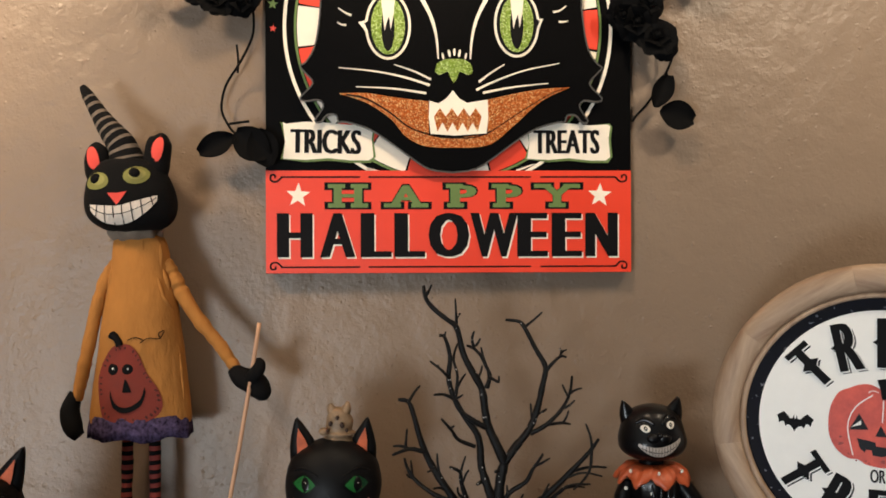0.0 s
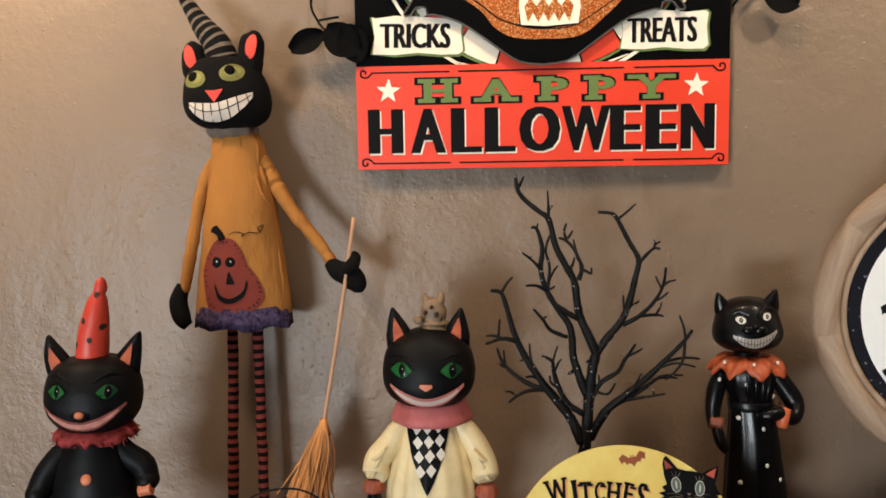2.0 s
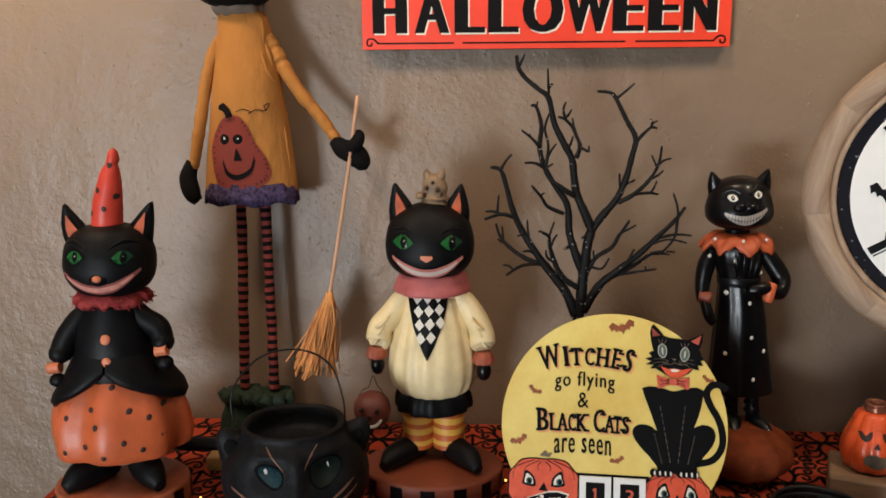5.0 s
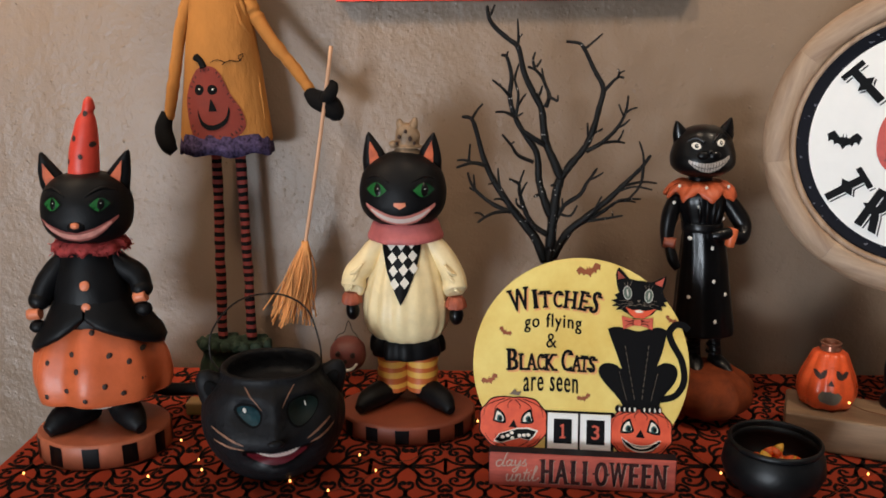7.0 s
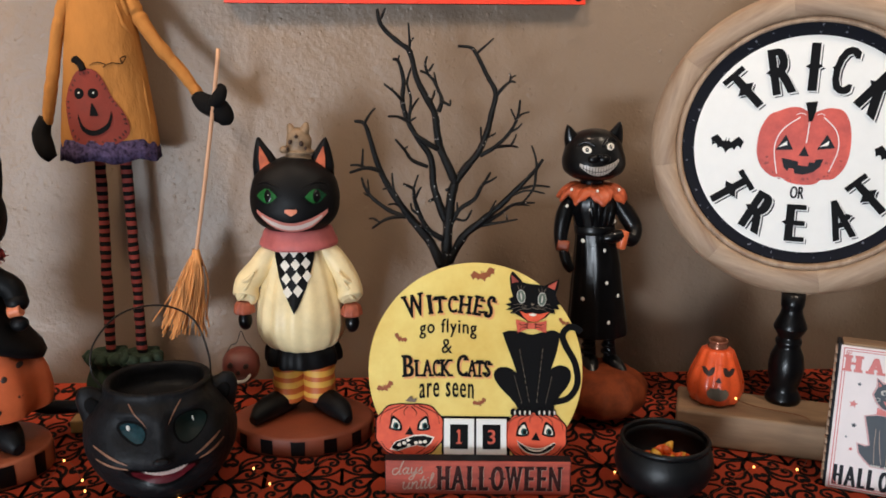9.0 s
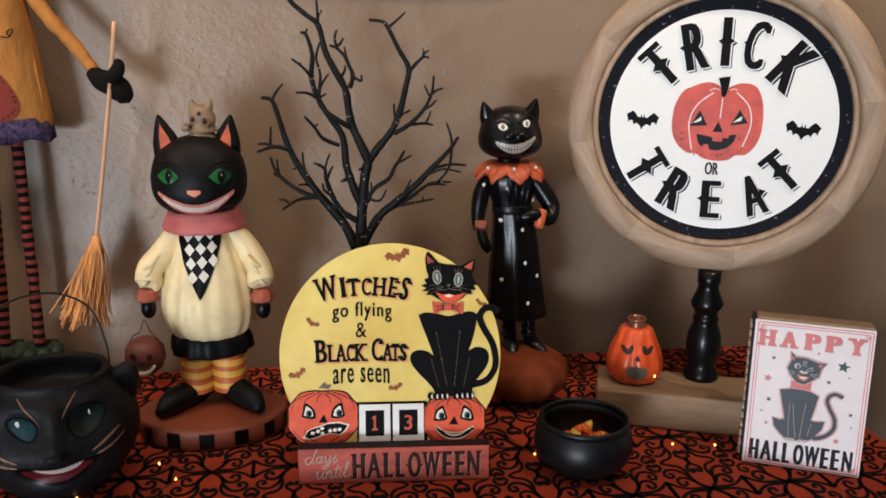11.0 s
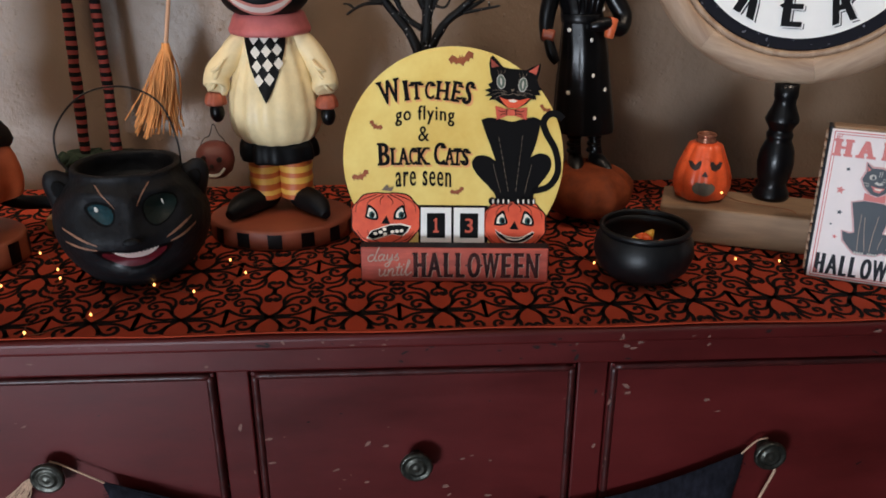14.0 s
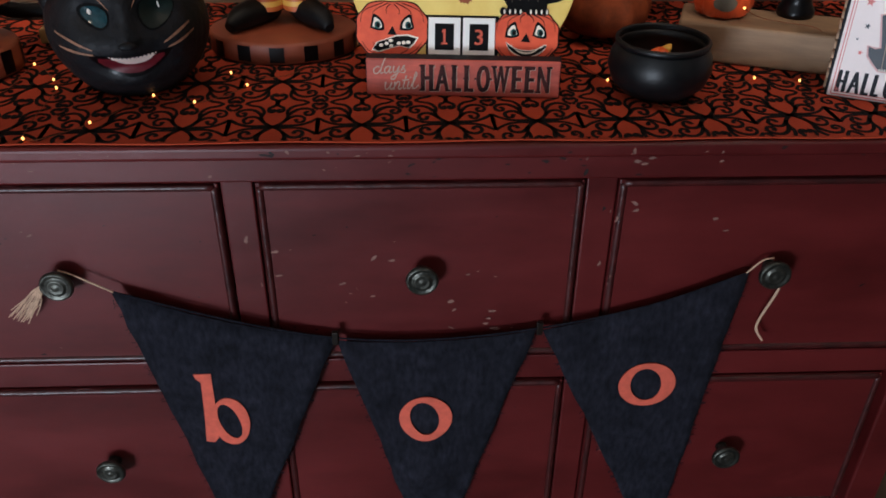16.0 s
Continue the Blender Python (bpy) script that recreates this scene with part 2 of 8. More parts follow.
KNIT = material("black_felt", rgb(10, 9, 10), rough=0.92, var=0.2, bump=0.35, grain=700, spec=0.2)
LEGRED = material("rust_red_stocking", rgb(124, 46, 37), rough=0.85, var=0.15, bump=0.3, grain=700)
PURPLE = material("purple_print_cotton", rgb(20, 14, 30), rough=0.9, var=0.0, other=rgb(92, 78, 110), scale=150, spec=0.1)
APPLIQUE = material("rust_felt_applique", rgb(118, 44, 32), rough=0.9, var=0.15, bump=0.3, grain=600)
FADED = material("faded_grey_felt", rgb(120, 106, 92), rough=0.9, var=0.2)
OLIVE = material("olive_eye_felt", rgb(122, 120, 60), rough=0.8, var=0.15)
CORAL = material("coral_red_felt", rgb(226, 78, 66), rough=0.85, var=0.1)
LEAFGREEN = material("dark_green_felt", rgb(26, 42, 26), rough=0.9, var=0.35, scale=90)
STICK = material("pale_broom_stick", rgb(196, 152, 118), rough=0.6, var=0.15, scale=60, stretch=(1, 1, 0.1))
STRAW = material("raffia_straw", rgb(206, 142, 80), rough=0.75, var=0.4, scale=90, stretch=(1, 1, 0.1))
# The pale flecks paint the glitter's sparkle into the bark colour.
BARK = speckled("black_glitter_bark", rgb(7, 7, 8), 640, 0.995, (0.55, 0.52, 0.48, 1), rough=0.5, var=0.4, scale=320, bump=0.8, grain=420, spec=0.28)
OAK = material("whitewashed_oak_ring", rgb(182, 156, 130), rough=0.55, var=0.0, other=rgb(140, 112, 88), scale=12, stretch=(5, 1, 0.7), bump=0.2, grain=140)
BLOCKW = material("raw_pine_block", rgb(158, 128, 98), rough=0.65, var=0.0, other=rgb(122, 96, 72), scale=14, stretch=(0.5, 3, 3), bump=0.15)
INK = material("navy_black_sign_paint", rgb(16, 17, 25), rough=0.6, var=0.5, scale=160, spec=0.3)
RIM = speckled("speckled_navy_rim_paint", rgb(14, 14, 24), 430, 0.988, (0.16, 0.16, 0.19, 1), rough=0.65, var=0.35, scale=90, spec=0.15)
PRINT = material("black_print", rgb(11, 10, 12), rough=0.6, var=0.12, scale=90, spec=0.12)
SIGNBLACK = material("satin_black_sign_board", rgb(4, 4, 5), rough=0.5, var=0.15, scale=12, bump=0.0, spec=0.05)
SIGNWHITE = material("white_sign_print", rgb(244, 242, 238), rough=0.5, var=0.02)
SIGNRED = material("orange_red_sign_print", rgb(222, 60, 31), rough=0.45, var=0.05, scale=12)
SIGNGREEN = material("olive_green_sign_print", rgb(98, 122, 62), rough=0.5, var=0.08)
IVORY = material("ivory_sign_print", rgb(240, 230, 214), rough=0.5, var=0.04)
GLITGREEN = glitter("green_glitter", rgb(146, 178, 62), rgb(240, 255, 190))
GLITORANGE = glitter("orange_glitter", rgb(206, 104, 26), rgb(255, 232, 170))
MOON = material("golden_moon_print", rgb(246, 224, 130), rough=0.5, var=0.0, other=rgb(224, 186, 86), scale=8, bump=0.04)
CALRED = material("weathered_red_plank_print", rgb(206, 92, 70), rough=0.55, var=0.0, other=rgb(136, 56, 44), scale=24, stretch=(0.5, 1, 2.2))
CALORANGE = material("bright_pumpkin_print", rgb(236, 96, 56), rough=0.5, var=0.0, other=rgb(210, 74, 44), scale=40)
PUMPK = material("coral_pumpkin_print", rgb(226, 94, 76), rough=0.55, var=0.0, other=rgb(178, 62, 52), scale=26)
CARDEEP = material("dark_coral_speckle_print", rgb(150, 54, 48), rough=0.55, var=0.2, scale=90)
BAT = material("rust_bat_print", rgb(146, 78, 40), rough=0.5, var=0.2)
CERAMIC = material("glazed_orange_ceramic", rgb(226, 88, 40), rough=0.3, var=0.2, scale=40, coat=0.2, bump=0.06)
SIENNA = material("faded_orange_pumpkin", rgb(112, 50, 20), rough=0.8, var=0.35, scale=45, spec=0.2)
SOOT = material("brown_black_print", rgb(50, 32, 26), rough=0.6)
IRON = material("matte_black_iron", rgb(11, 12, 14), spec=0.35, rough=0.42, var=0.2, scale=60, bump=0.1, grain=300)
WIRE = material("dark_wire", rgb(34, 28, 24), rough=0.4, metal=0.5)
TWINE = material("jute_twine", rgb(190, 158, 132), rough=0.9, var=0.25, scale=300)
DENIM = burlap()
BOOLETTER = material("coral_stencil_paint", rgb(206, 92, 70), rough=0.8, var=0.16, scale=70)
CARDPINK = material("blush_print_card", rgb(243, 230, 227), rough=0.5, var=0.05, scale=20)
CARDRED = material("faded_coral_print", rgb(214, 118, 112), rough=0.5, var=0.1)
SLATE = material("slate_black_print", rgb(54, 60, 68), rough=0.5, var=0.15)
PETAL = material("black_velvet_petal", rgb(4, 4, 5), rough=0.75, var=0.3, scale=60, spec=0.10)
BULB = glow("warm_led", (1.0, 0.42, 0.09, 1.0), 4.0)
CANDYY = material("candy_corn_yellow", rgb(240, 180, 60), rough=0.3)
CANDYO = material("candy_corn_orange", rgb(230, 96, 30), rough=0.3)
DIM = material("dim_grey_script_print", rgb(176, 150, 132), rough=0.6, var=0.25, scale=200)
LINE = material("fine_white_print", rgb(206, 200, 190), rough=0.6, var=0.2)

# ---- mesh helpers ----


def part(name, bm, mat, parent, label="", smooth=False):
    """Links a bmesh as one mesh object under a thing or a part."""
    me = bpy.data.meshes.new(name)
    bm.to_mesh(me)
    bm.free()
    if mat:
        me.materials.append(mat)
    if smooth:
        for p in me.polygons:
            p.use_smooth = True
    ob = new(name, me)
    ob.parent = parent
    return tagged(ob, label)


def thing(name, m, label, category, group="", kind=""):
    ob = new(name)
    ob.empty_display_size = 0.05
    ob.matrix_world = m
    return tagged(ob, label, category, group, kind)


def box(x0, x1, y0, y1, z0, z1, bev=0.0, seg=2):
    bm = bmesh.new()
    bmesh.ops.create_cube(bm, size=1)
    bmesh.ops.transform(bm, matrix=Matrix.Translation(((x0 + x1) / 2, (y0 + y1) / 2, (z0 + z1) / 2)) @ Matrix.Diagonal((x1 - x0, y1 - y0, z1 - z0, 1)), verts=bm.verts)
    if bev:
        bmesh.ops.bevel(bm, geom=bm.edges[:], offset=bev, segments=seg, affect="EDGES", profile=0.5)
    return bm


def slab(pts, y0, y1, bev=0.0):
    """A flat piece with the outline pts (x, z), its face at y0 and its back at y1."""
    bm = bmesh.new()
    vs = [bm.verts.new((x, y0, z)) for x, z in pts]
    f = bm.faces.new(vs)
    f.normal_update()
    if f.normal.y > 0:
        f.normal_flip()
    ext = bmesh.ops.extrude_face_region(bm, geom=[f])
    bmesh.ops.translate(bm, vec=(0, y1 - y0, 0), verts=[v for v in ext["geom"] if isinstance(v, bmesh.types.BMVert)])
    bmesh.ops.recalc_face_normals(bm, faces=bm.faces[:])
    if bev:
        edge = [e for e in bm.edges if all(abs(v.co.y - y0) < 1e-6 for v in e.verts)]
        bmesh.ops.bevel(bm, geom=edge, offset=bev, segments=2, affect="EDGES", profile=0.5)
    bmesh.ops.triangulate(bm, faces=[f for f in bm.faces if len(f.verts) > 4])
    return bm


def circle(cx, cz, rx, rz=None, n=40, a0=0.0, a1=2 * math.pi, turn=0.0):
    rz = rx if rz is None else rz
    full = abs(a1 - a0 - 2 * math.pi) < 1e-6
    c, s = math.cos(turn), math.sin(turn)
    out = []
    for i in range(n if full else n + 1):
        a = a0 + (a1 - a0) * i / n
        x, z = rx * math.cos(a), rz * math.sin(a)
        out.append((cx + x * c - z * s, cz + x * s + z * c))
    return out


def spline(pts, n=6):
    """Points on a smooth curve through pts (tuples of any length)."""
    out = []
    for i in range(len(pts) - 1):
        p0, p1, p2, p3 = pts[max(i - 1, 0)], pts[i], pts[i + 1], pts[min(i + 2, len(pts) - 1)]
        for k in range(n):
            t = k / n
            out.append(tuple(0.5 * (2 * b + (c - a) * t + (2 * a - 5 * b + 4 * c - d) * t * t + (3 * b - a - 3 * c + d) * t ** 3) for a, b, c, d in zip(p0, p1, p2, p3)))
    out.append(tuple(pts[-1]))
    return out


def stroke(pts, w0, w1=None, ends=True):
    """The outline of a painted line of width w0, tapering to w1, along pts (x, z)."""
    w1 = w0 if w1 is None else w1
    left, right = [], []
    n = len(pts)
    for i, (x, z) in enumerate(pts):
        a, b = pts[max(i - 1, 0)], pts[min(i + 1, n - 1)]
        dx, dz = b[0] - a[0], b[1] - a[1]
        d = math.hypot(dx, dz) or 1
        w = (w0 + (w1 - w0) * i / (n - 1)) / 2
        left.append((x - dz / d * w, z + dx / d * w))
        right.append((x + dz / d * w, z - dx / d * w))
    return left + right[::-1]


def ribbon(pts, w0, y0, y1, w1=None):
    """A painted line as a thin raised strip, made of quads so that it may curl."""
    o = stroke(pts, w0, w1)
    n = len(pts)
    bm = bmesh.new()
    rows = []
    for i in range(n):
        (lx, lz), (rx, rz) = o[i], o[2 * n - 1 - i]
        rows.append([bm.verts.new(p) for p in ((lx, y1, lz), (lx, y0, lz), (rx, y0, rz), (rx, y1, rz))])
    for a, b in zip(rows, rows[1:]):
        for k in range(3):
            bm.faces.new((a[k], a[k + 1], b[k + 1], b[k]))
    bm.faces.new(rows[0])
    bm.faces.new(rows[-1][::-1])
    bmesh.ops.recalc_face_normals(bm, faces=bm.faces[:])
    return bm


def star(cx, cz, r, inner=0.42, turn=0.0):
    return [(cx + (r if i % 2 == 0 else r * inner) * math.sin(turn + i * math.pi / 5), cz + (r if i % 2 == 0 else r * inner) * math.cos(turn + i * math.pi / 5)) for i in range(10)]


def merge(bms):
    out = bmesh.new()
    for b in bms:
        me = bpy.data.meshes.new("join")
        b.to_mesh(me)
        b.free()
        out.from_mesh(me)
        bpy.data.meshes.remove(me)
    return out


def lathe(profile, n=40, cx=0.0, cy=0.0):
    bm = bmesh.new()
    rows = [[bm.verts.new((cx + r * math.cos(2 * math.pi * i / n), cy + r * math.sin(2 * math.pi * i / n), z)) for i in range(n)] if r > 1e-6 else [bm.verts.new((cx, cy, z))] for r, z in profile]
    for a, b in zip(rows, rows[1:]):
        for i in range(n):
            j = (i + 1) % n
            if len(a) == 1 and len(b) > 1:
                bm.faces.new((a[0], b[i], b[j]))
            elif len(b) == 1 and len(a) > 1:
                bm.faces.new((a[i], a[j], b[0]))
            elif len(a) > 1:
                bm.faces.new((a[i], a[j], b[j], b[i]))
    bmesh.ops.recalc_face_normals(bm, faces=bm.faces[:])
    return bm


def tube(pts, radii, n=8):
    """A round bar along 3D points; radii is one number or one a point."""
    pts = [Vector(p) for p in pts]
    if not isinstance(radii, (list, tuple)):
        radii = [radii] * len(pts)
    bm = bmesh.new()
    up = Vector((0.13, 0.31, 0.94)).normalized()
    rows = []
    for i, p in enumerate(pts):
        d = (pts[min(i + 1, len(pts) - 1)] - pts[max(i - 1, 0)]).normalized()
        s = d.cross(up)
        if s.length < 1e-3:
            s = d.cross(Vector((1, 0, 0)))
        s.normalize()
        u = s.cross(d)
        up = u
        rows.append([bm.verts.new(p + radii[i] * (math.cos(a) * s + math.sin(a) * u)) for a in [2 * math.pi * k / n for k in range(n)]])
    for a, b in zip(rows, rows[1:]):
        for k in range(n):
            bm.faces.new((a[k], a[(k + 1) % n], b[(k + 1) % n], b[k]))
    bm.faces.new(rows[0][::-1])
    bm.faces.new(rows[-1])
    bmesh.ops.recalc_face_normals(bm, faces=bm.faces[:])
    return bm


def lettering(body, width, height, x, z, turn=0.0, slant=0.0, weight=0.0, depth=0.0006, y=0.0, fat=0.0, space=1.0):
    """A word in the built-in font, squeezed to width and height, centred at (x, z) on a board's face at y."""
    cu = bpy.data.curves.new("word", "FONT")
    cu.body, cu.align_x, cu.offset, cu.extrude, cu.resolution_u = body, "CENTER", weight, 0.02, 3
    cu.space_character = space
    ob = new("word", cu)
    me = bpy.data.meshes.new_from_object(ob.evaluated_get(bpy.context.evaluated_depsgraph_get()))
    bpy.data.objects.remove(ob)
    bpy.data.curves.remove(cu)
    bm = bmesh.new()
    bm.from_mesh(me)
    if fat:
        for k in range(-3, 4):
            if k:
                twin = me.copy()
                twin.transform(Matrix.Translation((fat * k / 3, 0, -0.0012 * (k + 4))))
                bm.from_mesh(twin)
                bpy.data.meshes.remove(twin)
    bpy.data.meshes.remove(me)
    xs, ys = [v.co.x for v in bm.verts], [v.co.y for v in bm.verts]
    w, h = max(xs) - min(xs), max(ys) - min(ys)
    mx, my = (max(xs) + min(xs)) / 2, (max(ys) + min(ys)) / 2
    c, s = math.cos(turn), math.sin(turn)
    for v in bm.verts:
        a, b = (v.co.x - mx) / w * width, (v.co.y - my) / h * height
        a += slant * b
        v.co = (x + a * c - b * s, y - depth / 2 - v.co.z / 0.02 * depth / 2, z + a * s + b * c)
    bmesh.ops.recalc_face_normals(bm, faces=bm.faces[:])
    return bm


class Sculpt:
    """One modelled and painted figure: a single mesh with several paints."""

    def __init__(self):
        self.v, self.f, self.m, self.mats = [], [], [], []

    def slot(self, mat):
        if mat not in self.mats:
            self.mats.append(mat)
        return self.mats.index(mat)

    def sheet(self, rows, mat, close=True, cap=True):
        k, n, base = self.slot(mat), len(rows[0]), len(self.v)
        for r in rows:
            self.v.extend(tuple(p) for p in r)
        for i in range(len(rows) - 1):
            for j in range(n if close else n - 1):
                a, b = base + i * n + j, base + i * n + (j + 1) % n
                self.f.append((a, b, b + n, a + n))
                self.m.append(k)
        if close and cap:
            self.f.append(tuple(base + j for j in range(n))[::-1])
            self.f.append(tuple(base + (len(rows) - 1) * n + j for j in range(n)))
            self.m += [k, k]

    def rings(self, secs, mat, n=32, folds=0, amp=0.0, smooth=5, bands=None):
        """A body from level rings (x, y, z, half width, half depth). Returns its front surface as a function of x, z."""
        s = spline(secs, smooth)
        rows = []
        for cx, cy, z, rx, ry in s:
            row = []
            for j in range(n):
                a = 2 * math.pi * j / n
                w = 1 + amp * math.sin(folds * a + 1.3) * (0.6 + 0.4 * math.sin(2 * a + 0.5)) if folds else 1
                row.append((cx + rx * w * math.cos(a), cy + ry * w * math.sin(a), z))
            rows.append(row)
        if bands:
            for i in range(len(rows) - 1):
                self.sheet(rows[i:i + 2], bands(rows[i][0][2]), cap=False)
        else:
            self.sheet(rows, mat)
        zs = sorted(s, key=lambda q: q[2])

        def face(x, z):
            cx, cy, _, rx, ry = [float(np.interp(z, [q[2] for q in zs], [q[i] for q in zs])) for i in range(5)]
            u = max(-0.985, min(0.985, (x - cx) / max(rx, 1e-4)))
            w = 1
            if folds:
                a = math.atan2(-math.sqrt(1 - u * u), u)
                w = 1 + amp * math.sin(folds * a + 1.3) * (0.6 + 0.4 * math.sin(2 * a + 0.5))
            return Vector((x, cy - ry * w * math.sqrt(1 - u * u), z))
        return face

    def ball(self, c, r, mat, n=20, k=12, turn=None):
        rows = []
        q = Euler([radians(a) for a in turn]).to_matrix() if turn else Matrix.Identity(3)
        for i in range(k + 1):
            b = -math.pi / 2 + math.pi * (0.02 + 0.96 * i / k)
            rows.append([Vector(c) + q @ Vector((r[0] * math.cos(b) * math.cos(2 * math.pi * j / n), r[1] * math.cos(b) * math.sin(2 * math.pi * j / n), r[2] * math.sin(b))) for j in range(n)])
        self.sheet(rows, mat)

    def limb(self, pts, radii, mat, n=12, smooth=4, bands=None):
        s = spline([(*p, r) for p, r in zip(pts, radii)], smooth)
        rows = []
        up = Vector((0.1, -0.9, 0.3)).normalized()
        for i, q in enumerate(s):
            p = Vector(q[:3])
            d = (Vector(s[min(i + 1, len(s) - 1)][:3]) - Vector(s[max(i - 1, 0)][:3])).normalized()
            side = d.cross(up)
            side = side.normalized() if side.length > 1e-4 else Vector((1, 0, 0))
            up = side.cross(d)
            rows.append([p + max(q[3], 0.0002) * (math.cos(2 * math.pi * j / n) * side + math.sin(2 * math.pi * j / n) * up) for j in range(n)])
        if bands:
            for i in range(len(rows) - 1):
                self.sheet(rows[i:i + 2], bands(i), cap=False)
        else:
            self.sheet(rows, mat)

    def ear(self, base, tip, wide, deep, mat, inner=None, k=0.62):
        """A pointed ear, hollowed in front, with a painted inside."""
        base, tip = Vector(base), Vector(tip)
        d = tip - base
        rows = []
        for t, w in ((0, 1.0), (0.3, 0.86), (0.6, 0.6), (0.85, 0.3), (0.97, 0.13), (1.0, 0.03)):
            c = base + d * t
            rows.append([c + Vector((wide * w * math.cos(a), deep * (0.45 + 0.55 * w) * math.sin(a), 0)) for a in [2 * math.pi * j / 14 for j in range(14)]])
        self.sheet(rows, mat)
        if inner:
            pts = [base + d * 0.16 + Vector((-wide * k * 0.85, 0, 0)), base + d * 0.10 + Vector((wide * k * 0.8, 0, 0)), base + d * 0.5 + Vector((wide * k * 0.5, 0, 0)), base + d * 0.8, base + d * 0.5 + Vector((-wide * k * 0.55, 0, 0))]
            pts = [p + Vector((0, -deep * 0.98 - 0.001, 0)) for p in pts]
            c = sum(pts, Vector()) / 5 + Vector((0, -0.0006, 0))
            i0, s = len(self.v), self.slot(inner)
            self.v.extend(tuple(p) for p in pts + [c])
            for j in range(5):
                self.f.append((i0 + j, i0 + (j + 1) % 5, i0 + 5))
                self.m.append(s)

    def spot(self, face, x, z, rx, rz, mat, off=0.0008, turn=0.0, n=16):
        """A painted round spot that follows the surface."""
        c, s = math.cos(turn), math.sin(turn)
        rows = []
        for r in (1.0, 0.66, 0.33, 0.02):
            row = []
            for j in range(n):
                a = 2 * math.pi * j / n
                u, w = r * rx * math.cos(a), r * rz * math.sin(a)
                p = face(x + u * c - w * s, z + u * s + w * c)
                row.append(p + Vector((0, -off * (1 - 0.5 * (r > 0.9)), 0)))
            rows.append(row)
        self.sheet(rows, mat, cap=False)

    def band(self, face, low, high, mat, off=0.0008, n=4):
        """A painted shape between two lines of (x, z), following the surface."""
        rows = []
        for k in range(n + 1):
            t = k / n
            rows.append([face(a[0] + (b[0] - a[0]) * t, a[1] + (b[1] - a[1]) * t) + Vector((0, -off, 0)) for a, b in zip(low, high)])
        self.sheet(rows, mat, close=False)

    def done(self, name, m, label, category="figurine", group="", uneven=0.0007):
        """Links the figure, its surface made slightly uneven as by hand."""
        me = bpy.data.meshes.new(name)
        me.from_pydata([Vector(p) + uneven * (noise.noise_vector(Vector(p) * 26) + 0.4 * noise.noise_vector(Vector(p) * 80)) for p in self.v], [], self.f)
        for a in self.mats:
            me.materials.append(a)
        me.polygons.foreach_set("material_index", self.m)
        bm = bmesh.new()
        bm.from_mesh(me)
        bmesh.ops.recalc_face_normals(bm, faces=bm.faces[:])
        bm.to_mesh(me)
        bm.free()
        for p in me.polygons:
            p.use_smooth = len(p.vertices) < 5
        ob = new(name, me)
        ob.matrix_world = m
        return tagged(ob, label, category, group)


# ---- the room ----
WALL_Y, TOP = 1.36, 0.82


def structure(name, bm, mat, label=""):
    ob = part(name, bm, mat, None, label)
    return tagged(ob, kind="structure")


structure("wall_north", box(-3.2, 3.0, WALL_Y, WALL_Y + 0.12, 0, 2.5), WALL, "tan wall with knocked-down plaster texture")
structure("wall_east", box(2.88, 3.0, -3.1, WALL_Y, 0, 2.5), WALL)
structure("wall_west", box(-3.2, -3.08, -3.1, WALL_Y, 0, 2.5), WALL)
structure("wall_south", merge([box(-3.2, -2.6, -3.1, -2.98, 0, 2.5), box(-0.9, 3.0, -3.1, -2.98, 0, 2.5), box(-2.6, -0.9, -3.1, -2.98, 2.1, 2.5)]), WALL)
structure("floor", box(-3.2, 3.0, -3.1, WALL_Y + 0.12, -0.1, 0), FLOORM)
structure("ceiling", box(-3.2, 3.0, -3.1, WALL_Y + 0.12, 2.5, 2.6), CEIL)
structure("baseboard", box(-3.07, 2.87, WALL_Y - 0.015, WALL_Y - 0.0005, 0, 0.09, 0.004), WHITE)
structure("ground", box(-40, 40, -60, 40, -0.3, -0.16), material("patio_concrete", rgb(150, 146, 138), rough=0.9))

# ---- the red sideboard ----
X0, X1, FRONT = -0.585, 0.845, 0.838
dresser = thing("sideboard", pose(0, 0, 0), "oxblood red painted wooden sideboard with worn chipped edges and six drawers", "sideboard")
part("top", box(X0 - 0.037, X1 + 0.037, 0.820, WALL_Y - 0.004, 0.800, 0.818, 0.005, 3), RED, dresser)
part("apron", box(X0 - 0.012, X1 + 0.012, 0.829, WALL_Y - 0.012, 0.768, 0.7996, 0.003), RED, dresser)
for x in (X0, X1 - 0.05):
    part("side_panel", box(x, x + 0.05, FRONT, WALL_Y - 0.02, 0.0, 0.7675, 0.003), RED, dresser)
part("back_panel", box(X0 + 0.05, X1 - 0.05, WALL_Y - 0.04, WALL_Y - 0.021, 0.08, 0.767), DARKGAP, dresser)
# Added near-black sheet: the shade in the drawer gaps is put in its colour.
part("gap_shade_sheet", box(X0 + 0.051, X1 - 0.051, FRONT + 0.03, FRONT + 0.05, 0.1, 0.767), DARKGAP, dresser)
COLS = [(-0.531, -0.113), (-0.072, 0.323), (0.363, 0.780)]
ROWS_Z = [(0.494, 0.764), (0.180, 0.448)]
for a, b in ((COLS[0][1], COLS[1][0]), (COLS[1][1], COLS[2][0])):
    for z0, z1 in ((0.4918, 0.767), (0.150, 0.4504)):
        part("stile", box(a + 0.0015, b - 0.0015, FRONT + 0.001, FRONT + 0.03, z0, z1, 0.002), RED, dresser)
part("middle_rail", box(X0 + 0.0505, X1 - 0.0505, FRONT + 0.0005, FRONT + 0.0295, 0.4508, 0.4914, 0.002), RED, dresser)
